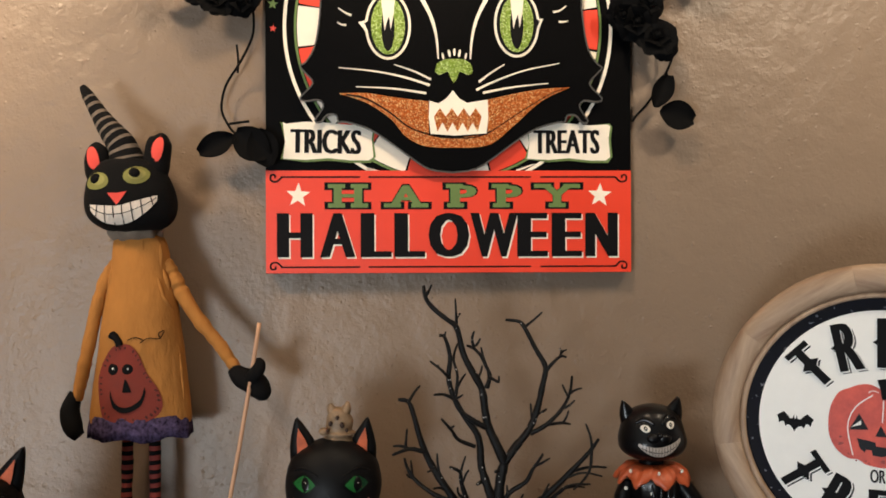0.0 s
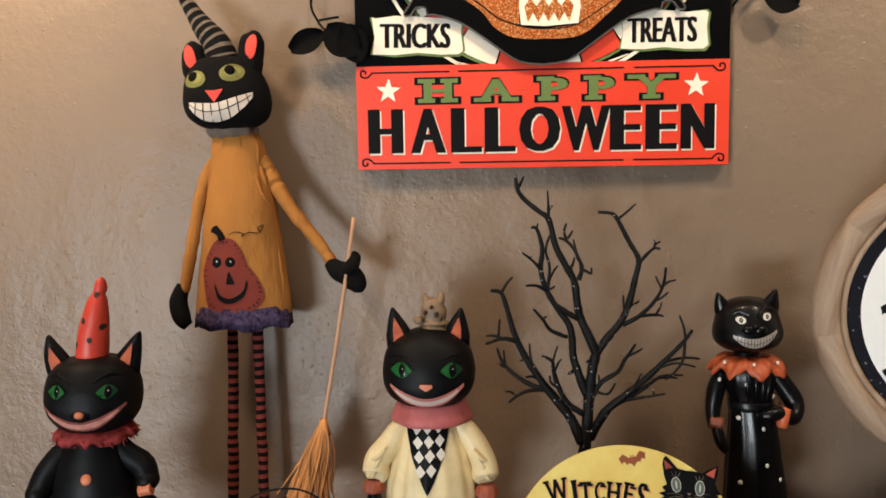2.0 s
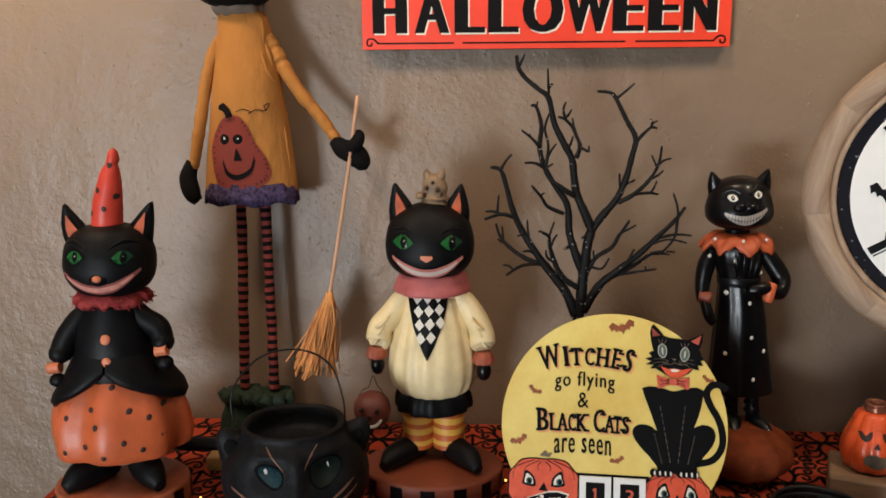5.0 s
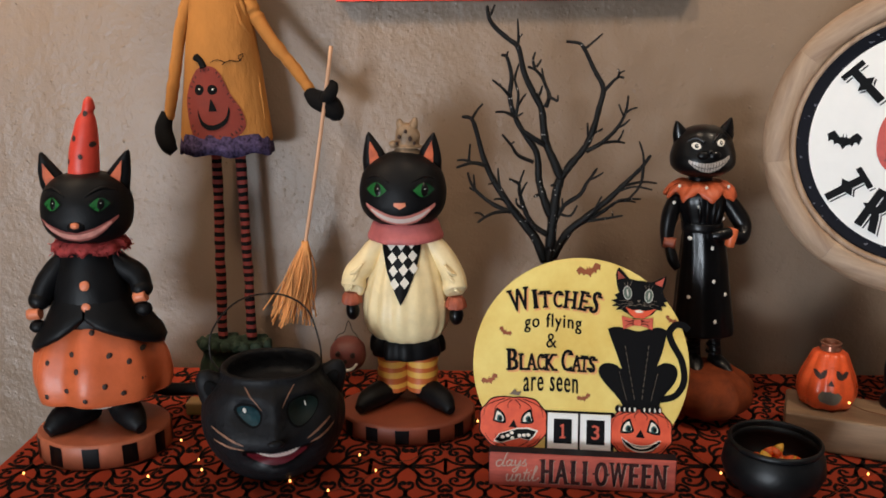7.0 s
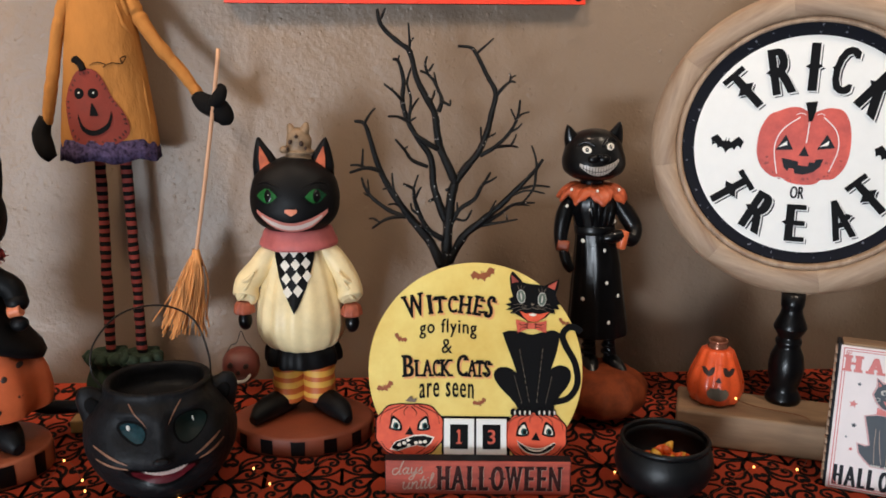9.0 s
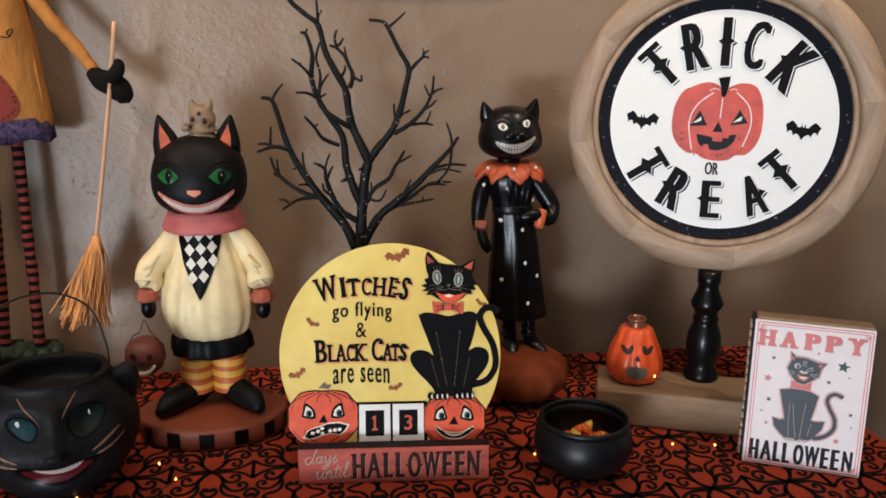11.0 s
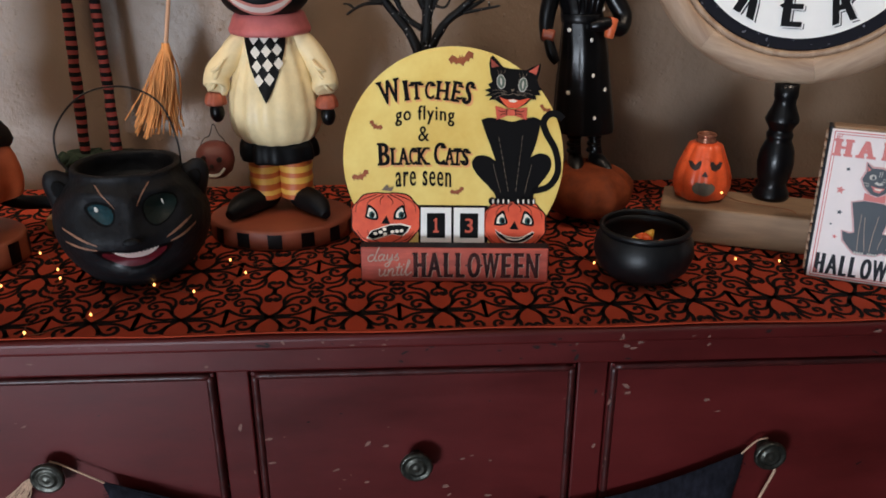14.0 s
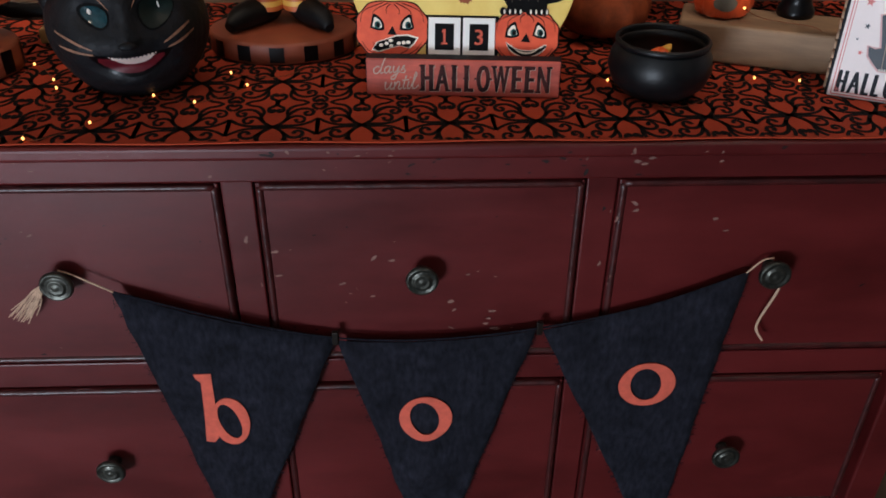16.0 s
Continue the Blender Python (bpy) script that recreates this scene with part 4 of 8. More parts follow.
def skirt_cat():
    s = Sculpt()
    drum(s, 0.100, 0.038, PEACHBASE, SATIN, blocks=11, phase=0.05, oval=0.82)
    for d in (-1, 1):
        s.limb([(d * 0.022, 0.0, 0.058), (d * 0.038, -0.026, 0.059), (d * 0.056, -0.050, 0.056), (d * 0.070, -0.066, 0.047)], [0.021, 0.0225, 0.0195, 0.009], BLACK)
    s.rings([(0, 0.0, 0.066, 0.040, 0.036), (0, 0, 0.078, 0.056, 0.048), (0, 0, 0.092, 0.070, 0.060)], WHITE, folds=9, amp=0.05)
    skirt = s.rings([(0, 0, 0.082, 0.078, 0.066), (0, 0, 0.084, 0.0905, 0.078), (0.0, 0, 0.092, 0.0965, 0.084), (0, 0, 0.112, 0.0990, 0.085), (0, 0, 0.138, 0.0950, 0.079), (0, 0, 0.168, 0.081, 0.065), (0, 0, 0.205, 0.055, 0.043)], ORANGE, n=130, folds=8, amp=0.095)
    rnd = random.Random(5)
    for k, (x, z) in enumerate([(-0.083, 0.124), (-0.062, 0.101), (-0.058, 0.147), (-0.030, 0.111), (-0.020, 0.160), (-0.012, 0.139), (0.000, 0.098), (0.008, 0.187), (0.028, 0.117), (0.033, 0.157), (0.052, 0.104), (0.060, 0.146), (0.078, 0.120), (0.075, 0.158)]):
        s.spot(skirt, x, z, 0.0036, 0.0040, SOOT, 0.002, rnd.uniform(0, 3), 10)
    # black coat, parted in front, its two puffed tails rolled under at the hem
    for d, zlow in ((-1, 0.146), (1, 0.158)):
        rows = []
        for k in range(15):
            t = k / 14
            a = -math.pi / 2 + d * 0.03 + d * t * (math.pi * 0.97)
            z0 = 0.207 - (0.207 - zlow) * min(1, t * 2.1) ** 0.8
            r0 = 0.062 + 0.036 * min(1, (0.212 - z0) / 0.055)
            pleat = 1 + 0.022 * math.sin(13 * t + d)
            row = []
            for f, grow, low in ((0.0, 0.93, -0.001), (0.0, 0.99, -0.003), (0.06, 1.05, -0.001), (0.18, 1.075, 0.0), (0.42, 1.05, 0.0), (0.7, 1.02, 0.0), (1.0, 1.0, 0.0)):
                r = (r0 + (0.056 - r0) * f) * grow * (1 + (pleat - 1) * (1 - f))
                row.append((r * math.cos(a), r * 0.88 * math.sin(a), z0 + (0.232 - z0) * f + low))
            rows.append(row)
        s.sheet(rows, BLACK, close=False)
    coat = s.rings([(0, 0, 0.190, 0.060, 0.053), (0, 0, 0.205, 0.060, 0.053), (0, 0, 0.235, 0.0585, 0.051), (0, 0, 0.262, 0.050, 0.045), (0, 0, 0.29, 0.039, 0.036), (0, 0, 0.30, 0.03, 0.03)], BLACK, n=36)
    for z in (0.252, 0.222):
        s.spot(coat, 0.003, z, 0.0068, 0.0068, SKIN, 0.0034)
    for d, ex, ez, hx, hz in ((-1, -0.079, 0.226, -0.083, 0.200), (1, 0.081, 0.240, 0.076, 0.222)):
        s.limb([(d * 0.030, 0, 0.287), (d * 0.050, -0.006, 0.268), (ex * 0.86, -0.012, ez + 0.016), (ex * 0.97, -0.020, ez - 0.004)], [0.013, 0.0165, 0.017, 0.016], BLACK, 16)
        s.ball((ex * 0.96, -0.02, ez), (0.0165, 0.017, 0.0145), BLACK)
        s.limb([(hx - 0.008, -0.030, hz + 0.007), (hx + 0.011, -0.032, hz + 0.010)], [0.0080, 0.0082], SKIN, 10)
        s.ball((hx + 0.004, -0.028, hz - 0.010), (0.013, 0.011, 0.010), BLACK, 12, 8)
    # frayed cloth ruff
    rnd2 = random.Random(31)
    rows = []
    for rr, z, w in ((0.036, 0.311, 0.2), (0.047, 0.310, 0.6), (0.054, 0.305, 1.0), (0.056, 0.298, 1.3), (0.052, 0.293, 1.5), (0.048, 0.297, 1.0), (0.036, 0.303, 0.3)):
        rows.append([(0.003 + rr * (1 + 0.035 * w * math.sin(13 * a + 2 * math.sin(3 * a))) * math.cos(a), 0.88 * rr * (1 + 0.035 * w * math.sin(13 * a + 2 * math.sin(3 * a))) * math.sin(a), z + 0.0022 * w * math.sin(9 * a + 1.5 * math.sin(4 * a))) for a in [2 * math.pi * j / 120 for j in range(120)]])
    s.sheet(rows, BURG)
    for k in range(150):
        a = rnd2.uniform(0, 2 * math.pi)
        r0, z0 = rnd2.uniform(0.050, 0.056), rnd2.uniform(0.292, 0.306)
        tip = (0.003 + (r0 + rnd2.uniform(0.001, 0.005)) * math.cos(a + rnd2.gauss(0, 0.05)), 0.88 * (r0 + rnd2.uniform(0.001, 0.005)) * math.sin(a + rnd2.gauss(0, 0.05)), z0 + rnd2.uniform(-0.006, 0.003))
        s.limb([(0.003 + r0 * math.cos(a), 0.88 * r0 * math.sin(a), z0), tip], [0.0009, 0.0005], BURG, 4, 2)
    hx = 0.004
    head = s.rings([(hx, 0, 0.302, 0.018, 0.018), (hx, -0.002, 0.309, 0.042, 0.038), (hx, -0.004, 0.322, 0.058, 0.05), (hx, -0.004, 0.340, 0.0655, 0.056), (hx, -0.002, 0.362, 0.0655, 0.055), (hx, 0, 0.380, 0.060, 0.049), (hx, 0, 0.394, 0.046, 0.038), (hx, 0, 0.4005, 0.026, 0.022), (hx, 0, 0.402, 0.004, 0.004)], BLACK, n=40)
    s.ear((hx - 0.035, 0.002, 0.366), (hx - 0.064, 0.002, 0.427), 0.0270, 0.011, BLACK, COPPER, 0.54)
    s.ear((hx + 0.034, 0.002, 0.366), (hx + 0.062, 0.002, 0.430), 0.0270, 0.011, BLACK, COPPER, 0.54)
    for d in (-1, 1):
        cat_eye(s, head, hx + d * 0.034, 0.3645, 0.0132, 0.0092, GREEN, DEEPGREEN, d)
        s.limb([tuple(head(hx + d * 0.014, 0.375)), tuple(head(hx + d * 0.034, 0.384)), tuple(head(hx + d * 0.054, 0.379))], [0.001, 0.0028, 0.001], BLACK, 8)
    s.ball((hx, -0.055, 0.336), (0.014, 0.009, 0.009), BLACK, 12, 8)
    s.ball((hx, -0.0615, 0.3385), (0.0068, 0.004, 0.0045), SKIN, 10, 6)
    smile(head, s, hx, 0.3215, 0.0545, 0.0235, 0.0062, GUM, PINKLIP, 0.0015, rim=0.0010)
    # tall spotted hat
    hat = s.rings([(0.003, 0, 0.392, 0.0275, 0.026), (0.003, 0, 0.398, 0.0255, 0.024), (0.003, 0, 0.402, 0.0225, 0.0215), (0.004, 0, 0.435, 0.0205, 0.02), (0.007, 0, 0.470, 0.0135, 0.0135), (0.0090, 0, 0.480, 0.0085, 0.009), (0.0110, 0, 0.486, 0.0088, 0.009), (0.0110, 0, 0.496, 0.0065, 0.0065), (0.0105, 0, 0.501, 0.002, 0.002)], HATRED, 24)
    for x, z in ((0.009, 0.480), (-0.006, 0.448), (0.006, 0.424), (-0.015, 0.417), (0.02, 0.44)):
        s.spot(hat, x, z, 0.0036, 0.004, SOOT, 0.001, 0.4, 10)
    # tail
    s.limb([(0.04, 0.04, 0.075), (0.08, 0.052, 0.060), (0.120, 0.056, 0.056), (0.160, 0.06, 0.052)], [0.008, 0.0105, 0.0095, 0.008], BLACK)
    s.v = [(x * 0.92 + 0.010 * max(0.0, (z - 0.40) / 0.1), y * 0.92, z) for x, y, z in s.v]
    return s.done("cat_figurine", pose(-0.497, 1.068, CLOTH_Z + 0.001, 0, 0, 6), "black cat figurine in red cone hat and orange dotted skirt", "figurine", "cat figurines", 0.0013)


skirt_cat()


def pumpkin_rings(s, c, r, h, mat, ribs=10, amp=0.05):
    rows = []
    for k in range(13):
        t = -1 + 2 * k / 12
        w = math.cos(t * math.pi / 2) ** 0.44 if abs(t) < 1 else 0.0
        z = c[2] + h * (t - 0.28 * max(0, abs(t) - 0.86) * (1 if t > 0 else -1) * 3)
        rows.append([(c[0] + r * max(w, 0.05) * (1 - amp * abs(math.sin(ribs * a / 2)) ** 0.6 + amp / 2) * math.cos(a), c[1] + r * max(w, 0.05) * (1 - amp * abs(math.sin(ribs * a / 2)) ** 0.6 + amp / 2) * math.sin(a), z) for a in [2 * math.pi * j / 60 for j in range(60)]])
    s.sheet(rows, mat)


RUFF = material("rust_orange_ruff_paint", rgb(182, 84, 46), rough=0.45, var=0.18, scale=60)


def coat_cat():
    """A slim black cat in a long dotted coat, standing on a small pumpkin."""
    s = Sculpt()
    pumpkin_rings(s, (0.016, -0.020, 0.045), 0.080, 0.0445, SIENNA, 11, 0.09)
    for d in (-1, 1):
        s.limb([(0.012 + d * 0.017, 0.002, 0.150), (0.014 + d * 0.018, 0.002, 0.115), (0.016 + d * 0.019, 0.0, 0.092)], [0.013, 0.011, 0.012], SATIN)
        s.limb([(0.014 + d * 0.017, 0.006, 0.088), (0.018 + d * 0.022, -0.018, 0.084), (0.022 + d * 0.028, -0.042, 0.074)], [0.0115, 0.0135, 0.0075], SATIN)
    coat = s.rings([(0.008, 0, 0.135, 0.052, 0.040), (0.008, 0, 0.139, 0.0545, 0.042), (0.004, 0, 0.20, 0.0475, 0.037), (0.0, 0, 0.26, 0.040, 0.033), (-0.005, 0, 0.296, 0.034, 0.029), (-0.007, 0, 0.308, 0.0345, 0.029), (-0.010, 0, 0.335, 0.042, 0.034), (-0.012, 0, 0.352, 0.038, 0.032), (-0.012, 0, 0.366, 0.024, 0.022)], SATIN, n=56, folds=11, amp=0.035)
    s.rings([(-0.006, -0.001, 0.294, 0.0355, 0.0305), (-0.006, -0.001, 0.300, 0.0368, 0.0318), (-0.007, -0.001, 0.307, 0.0357, 0.0307)], SATIN, n=32)
    for x, z in ((-0.022, 0.334), (0.006, 0.272), (0.012, 0.222), (-0.028, 0.196), (0.036, 0.20), (-0.03, 0.285), (0.028, 0.312), (0.018, 0.160)):
        s.spot(coat, x, z, 0.0030, 0.0032, WHITE, 0.0022, 0, 9)
    # arms: one straight down, the other bent to the waist
    s.limb([(-0.050, 0, 0.345), (-0.062, -0.004, 0.322), (-0.068, -0.010, 0.292), (-0.066, -0.018, 0.272)], [0.012, 0.0145, 0.0125, 0.0105], SATIN)
    s.limb([(-0.074, -0.018, 0.280), (-0.055, -0.024, 0.277)], [0.009, 0.009], BRICK, 10)
    s.limb([(-0.064, -0.020, 0.272), (-0.058, -0.026, 0.252), (-0.050, -0.030, 0.240)], [0.0085, 0.0095, 0.006], SATIN, 10)
    s.limb([(0.028, 0, 0.345), (0.046, -0.002, 0.325), (0.062, -0.008, 0.302), (0.056, -0.022, 0.287), (0.040, -0.030, 0.290)], [0.012, 0.0145, 0.0145, 0.012, 0.0095], SATIN)
    s.limb([(0.040, -0.031, 0.302), (0.036, -0.033, 0.288), (0.034, -0.032, 0.276)], [0.0088, 0.0095, 0.0085], ORANGE, 10)
    s.limb([(0.034, -0.034, 0.296), (0.016, -0.038, 0.294), (0.000, -0.038, 0.292)], [0.0085, 0.0098, 0.0055], SATIN, 10)
    for q in (-0.05, 0.033):
        s.spot(lambda x, z: Vector((x, -0.016, z)), q - 0.010, 0.338, 0.003, 0.003, WHITE, 0.002, 0, 8)
    # ruffled collar in deep uneven folds
    rows = []
    for rr, z, w in ((0.020, 0.374, 0.0), (0.034, 0.373, 0.4), (0.046, 0.369, 0.8), (0.055, 0.362, 1.1), (0.058, 0.355, 1.4), (0.0555, 0.3525, 1.4), (0.046, 0.358, 0.9), (0.02, 0.364, 0)):
        rows.append([(-0.013 + (rr + 0.0036 * w * math.cos(9 * a + 0.8 * math.sin(2 * a))) * math.cos(a), 0.86 * (rr + 0.0036 * w * math.cos(9 * a + 0.8 * math.sin(2 * a))) * math.sin(a), z - 0.004 - 0.0040 * w * math.cos(9 * a + 0.7 + 0.8 * math.sin(2 * a)) + 0.0012 * w * math.sin(23 * a)) for a in [2 * math.pi * j / 108 for j in range(108)]])
    s.sheet(rows, RUFF)
    for a in (-2.5, -1.62, -0.75):
        s.ball((-0.013 + 0.053 * math.cos(a), 0.046 * math.sin(a), 0.3645), (0.0027, 0.0024, 0.0027), WHITE, 8, 6)
    hx = -0.014
    s.rings([(hx, 0, 0.362, 0.020, 0.018), (hx, 0, 0.372, 0.020, 0.018), (hx, 0, 0.386, 0.024, 0.022)], SATIN, n=24)
    head = s.rings([(hx, 0, 0.376, 0.022, 0.022), (hx, -0.002, 0.381, 0.039, 0.036), (hx, -0.004, 0.390, 0.0515, 0.042), (hx, -0.004, 0.403, 0.0550, 0.044), (hx, -0.002, 0.417, 0.0520, 0.041), (hx, 0, 0.431, 0.0465, 0.037), (hx, 0, 0.442, 0.036, 0.030), (hx, 0, 0.449, 0.020, 0.018), (hx, 0, 0.451, 0.004, 0.004)], SATIN, n=40)
    s.ear((hx - 0.031, 0, 0.424), (hx - 0.047, -0.002, 0.457), 0.0190, 0.011, SATIN)
    s.ear((hx + 0.030, 0, 0.426), (hx + 0.043, -0.002, 0.461), 0.0190, 0.011, SATIN)
    for d, dz in ((-1, -0.002), (1, 0.003)):
        s.spot(head, hx + d * 0.0205, 0.4255 + dz, 0.0100, 0.0078, SATIN, 0.0010, 0.15 * d)
        s.spot(head, hx + d * 0.0205, 0.4255 + dz, 0.0076, 0.0054, WHITE, 0.0016, 0.15 * d)
        s.spot(head, hx + d * 0.0205, 0.4255 + dz, 0.0030, 0.0034, SATIN, 0.0026)
        # Tiny white dot, a painted catchlight.
        s.spot(head, hx + d * 0.0205, 0.4260 + dz, 0.0012, 0.0012, WHITE, 0.0032, n=8)
        s.limb([tuple(head(hx + d * 0.006, 0.428)), tuple(head(hx + d * 0.020, 0.4365 + dz)), tuple(head(hx + d * 0.034, 0.431 + dz))], [0.0025, 0.0038, 0.002], SATIN, 8)
        s.ball((hx + d * 0.0085, -0.043, 0.4105), (0.0115, 0.006, 0.0070), SATIN, 12, 8)
    s.ball((hx, -0.048, 0.4160), (0.0048, 0.004, 0.0035), SATIN, 10, 6)
    gx = [hx + 0.001 + 0.0385 * (2 * k / 16 - 1) for k in range(17)]
    top = [0.4005 + 0.0090 * ((x - hx) / 0.0385) ** 2 + 0.0035 * (x - hx) / 0.0385 for x in gx]
    low = [0.3860 + 0.0228 * abs((x - hx - 0.001) / 0.0390) ** 2.1 + 0.0035 * (x - hx) / 0.0385 for x in gx]
    s.band(head, [(x, z - 0.0016) for x, z in zip(gx, low)], [(x, z + 0.0016) for x, z in zip(gx, top)], SATIN, 0.0010)
    s.band(head, list(zip(gx[1:-1], [z + 0.0008 for z in low[1:-1]])), [(x, max(a, b + 0.001)) for x, a, b in zip(gx[1:-1], top[1:-1], low[1:-1])], SHADEDTEETH, 0.0018)
    for k in range(2, 15):
        x, a, b = gx[k] + 0.0012, low[k], top[k]
        s.band(head, [(x - 0.0004, a), (x + 0.0004, a)], [(x - 0.0004, b), (x + 0.0004, b)], SATIN, 0.0024, 2)
    mid = [(a + b) / 2 - 0.0005 for a, b in zip(low, top)]
    s.band(head, [(x, z - 0.0004) for x, z in zip(gx[2:-2], mid[2:-2])], [(x, z + 0.0004) for x, z in zip(gx[2:-2], mid[2:-2])], SATIN, 0.0024, 1)
    # placket folds on the jacket, boot straps
    for x0, x1 in ((-0.022, -0.016), (-0.008, -0.006), (0.006, 0.003), (0.018, 0.012)):
        s.limb([tuple(coat(x0, 0.346) + Vector((0, 0.001, 0))), tuple(coat((x0 + x1) / 2, 0.328) + Vector((0, 0.0005, 0))), tuple(coat(x1, 0.309) + Vector((0, 0.001, 0)))], [0.0015, 0.0042, 0.0020], SATIN, 10)
    for d in (-1, 1):
        for k in range(4):
            s.rings([(0.012 + d * 0.018, 0.001, 0.098 + 0.011 * k, 0.0118, 0.0118), (0.012 + d * 0.018, 0.001, 0.1005 + 0.011 * k, 0.0132, 0.0132), (0.012 + d * 0.018, 0.001, 0.103 + 0.011 * k, 0.0118, 0.0118)], SATIN, 16, smooth=2)
    s.v = [(0.004 + (x - 0.004) * (0.89 if z < 0.09 else 0.86), y * 0.88, z) for x, y, z in s.v]
    return s.done("cat_figurine", pose(0.383, 1.200, CLOTH_Z + 0.001), "glossy black grinning cat figurine in long dotted coat on pumpkin", "figurine", "cat figurines")


coat_cat()


CAPGREY = material("grey_cap_stripe_felt", rgb(112, 100, 88), rough=0.9, var=0.25, scale=120)
EYECREAM = material("light_olive_eye_felt", rgb(142, 138, 78), rough=0.8, var=0.15)
EYEWHITE = material("ivory_felt_teeth", rgb(226, 212, 198), rough=0.85, var=0.08, scale=90)
STITCH = material("dark_red_thread", rgb(66, 26, 22), rough=0.9, var=0.2)


def rag_doll():
    """The tall cloth cat that leans on the wall, with a striped cap, smock and long striped legs. Origin on the cloth below it."""
    s = Sculpt()
    O = Vector((-0.362, 1.285, CLOTH_Z))

    def L(x, y, z):
        return (x - O.x, y - O.y, z - O.z)
    # legs
    for top, foot in (((-0.381, 1.30, 1.235), (-0.389, 1.285, 0.905)), ((-0.343, 1.30, 1.235), (-0.337, 1.28, 0.905))):
        n = 15
        pts = [L(*(a + (b - a) * k / (n - 1) for a, b in zip(top, foot))) for k in range(n)]
        s.limb(pts, [0.0080 + 0.0006 * (k % 2) for k in range(n)], LEGRED, 14, 7, bands=lambda i: KNIT if i % 4 < 2 else LEGRED)
        s.rings([(*L(foot[0], foot[1] - 0.006, z), r, r * 0.9) for z, r in ((0.823, 0.020), (0.828, 0.032), (0.845, 0.036), (0.866, 0.033), (0.884, 0.027), (0.897, 0.031), (0.908, 0.028), (0.904, 0.015))], LEAFGREEN, 60, 7, 0.16)
        for k in range(5):
            a = -2.9 + k * 0.6
            s.limb([L(foot[0] + 0.026 * math.cos(a), foot[1] - 0.006 + 0.024 * math.sin(a), 0.892), L(foot[0] + 0.034 * math.cos(a), foot[1] - 0.006 + 0.030 * math.sin(a), 0.903), L(foot[0] + 0.037 * math.cos(a + 0.2), foot[1] - 0.006 + 0.032 * math.sin(a), 0.893)], [0.009, 0.010, 0.003], LEAFGREEN, 8)
    # smock
    dress = s.rings([(-0.359 - O.x, 0.0, 1.236 - O.z, 0.068, 0.038), (-0.359 - O.x, 0, 1.250 - O.z, 0.0725, 0.041), (-0.358 - O.x, 0, 1.333 - O.z, 0.0625, 0.039), (-0.357 - O.x, 0, 1.413 - O.z, 0.0515, 0.036), (-0.357 - O.x, 0, 1.455 - O.z, 0.0435, 0.033), (-0.358 - O.x, 0, 1.492 - O.z, 0.0385, 0.029), (-0.359 - O.x, 0, 1.507 - O.z, 0.0350, 0.026), (-0.360 - O.x, 0, 1.515 - O.z, 0.026, 0.020)], MUSTARD, n=90, folds=7, amp=0.010)
    # purple ruffle
    rows = []
    for z, r, w in ((1.252, 1.0, 0.2), (1.245, 1.02, 0.4), (1.234, 1.04, 0.7), (1.220, 1.055, 0.9), (1.2205, 1.02, 0.8), (1.236, 0.95, 0.4)):
        rows.append([(-0.359 - O.x + 0.0705 * r * math.cos(a) * (1 + 0.022 * w * math.sin(17 * a)), 0.0425 * r * math.sin(a) * (1 + 0.05 * w * math.sin(17 * a)), z - O.z + 0.003 * w * math.sin(7 * a + 1)) for a in [2 * math.pi * j / 90 for j in range(90)]])
    s.sheet(rows, PURPLE)
    # pumpkin applique: body, eyes, nose, grin, stem, tendril
    cx, cz = -0.366 - O.x, 1.303 - O.z
    pts = [(-0.042, -0.02), (-0.043, 0.006), (-0.034, 0.034), (-0.018, 0.052), (0.004, 0.053), (0.018, 0.036), (0.028, 0.014), (0.042, -0.006), (0.050, -0.028), (0.044, -0.046), (0.022, -0.056), (-0.012, -0.058), (-0.036, -0.050)]
    n = len(pts)
    ring = spline(pts + [pts[0]], 3)[:-1]
    s.sheet([[dress(cx + x * k, cz + z * k) + Vector((0, -0.0018, 0)) for x, z in ring] for k in (1.0, 0.6, 0.25, 0.02)], APPLIQUE, cap=False)
    for k in range(30):
        x, z = ring[int(k * len(ring) / 30)]
        s.spot(dress, cx + x * 0.9, cz + z * 0.9, 0.0016, 0.0030, STITCH, 0.0022, math.atan2(z, x) - math.pi / 2 + 0.3 * math.sin(5 * k), 6)
    for x in (-0.020, 0.002):
        s.spot(dress, cx + x, cz + 0.019, 0.0085, 0.0085, KNIT, 0.003)
        # White dot painted as the eye's highlight.
        s.spot(dress, cx + x + 0.001, cz + 0.020, 0.0018, 0.0018, WHITE, 0.004, n=8)
    s.band(dress, [(cx - 0.006, cz - 0.014), (cx + 0.007, cz - 0.014)], [(cx - 0.001, cz + 0.004), (cx + 0.001, cz + 0.004)], KNIT, 0.003)
    g = [(-0.024, -0.015), (-0.020, -0.030), (-0.008, -0.038), (0.008, -0.036), (0.021, -0.026), (0.027, -0.010)]
    gs = spline(g, 4)
    s.band(dress, [(cx + x, cz + z - 0.0045) for x, z in gs], [(cx + x * 0.96, cz + z + 0.0035) for x, z in gs], KNIT, 0.003, 2)
    s.limb([dress(cx - 0.010, cz + 0.052) + Vector((0, -0.003, 0)), dress(cx - 0.014, cz + 0.062) + Vector((0, -0.003, 0)), dress(cx - 0.022, cz + 0.068) + Vector((0, -0.003, 0))], [0.005, 0.0045, 0.006], KNIT, 8)
    tendril = [(0.0, 0.060), (0.010, 0.064), (0.022, 0.060), (0.018, 0.056), (0.030, 0.063), (0.044, 0.062), (0.050, 0.072), (0.043, 0.069), (0.046, 0.062)]
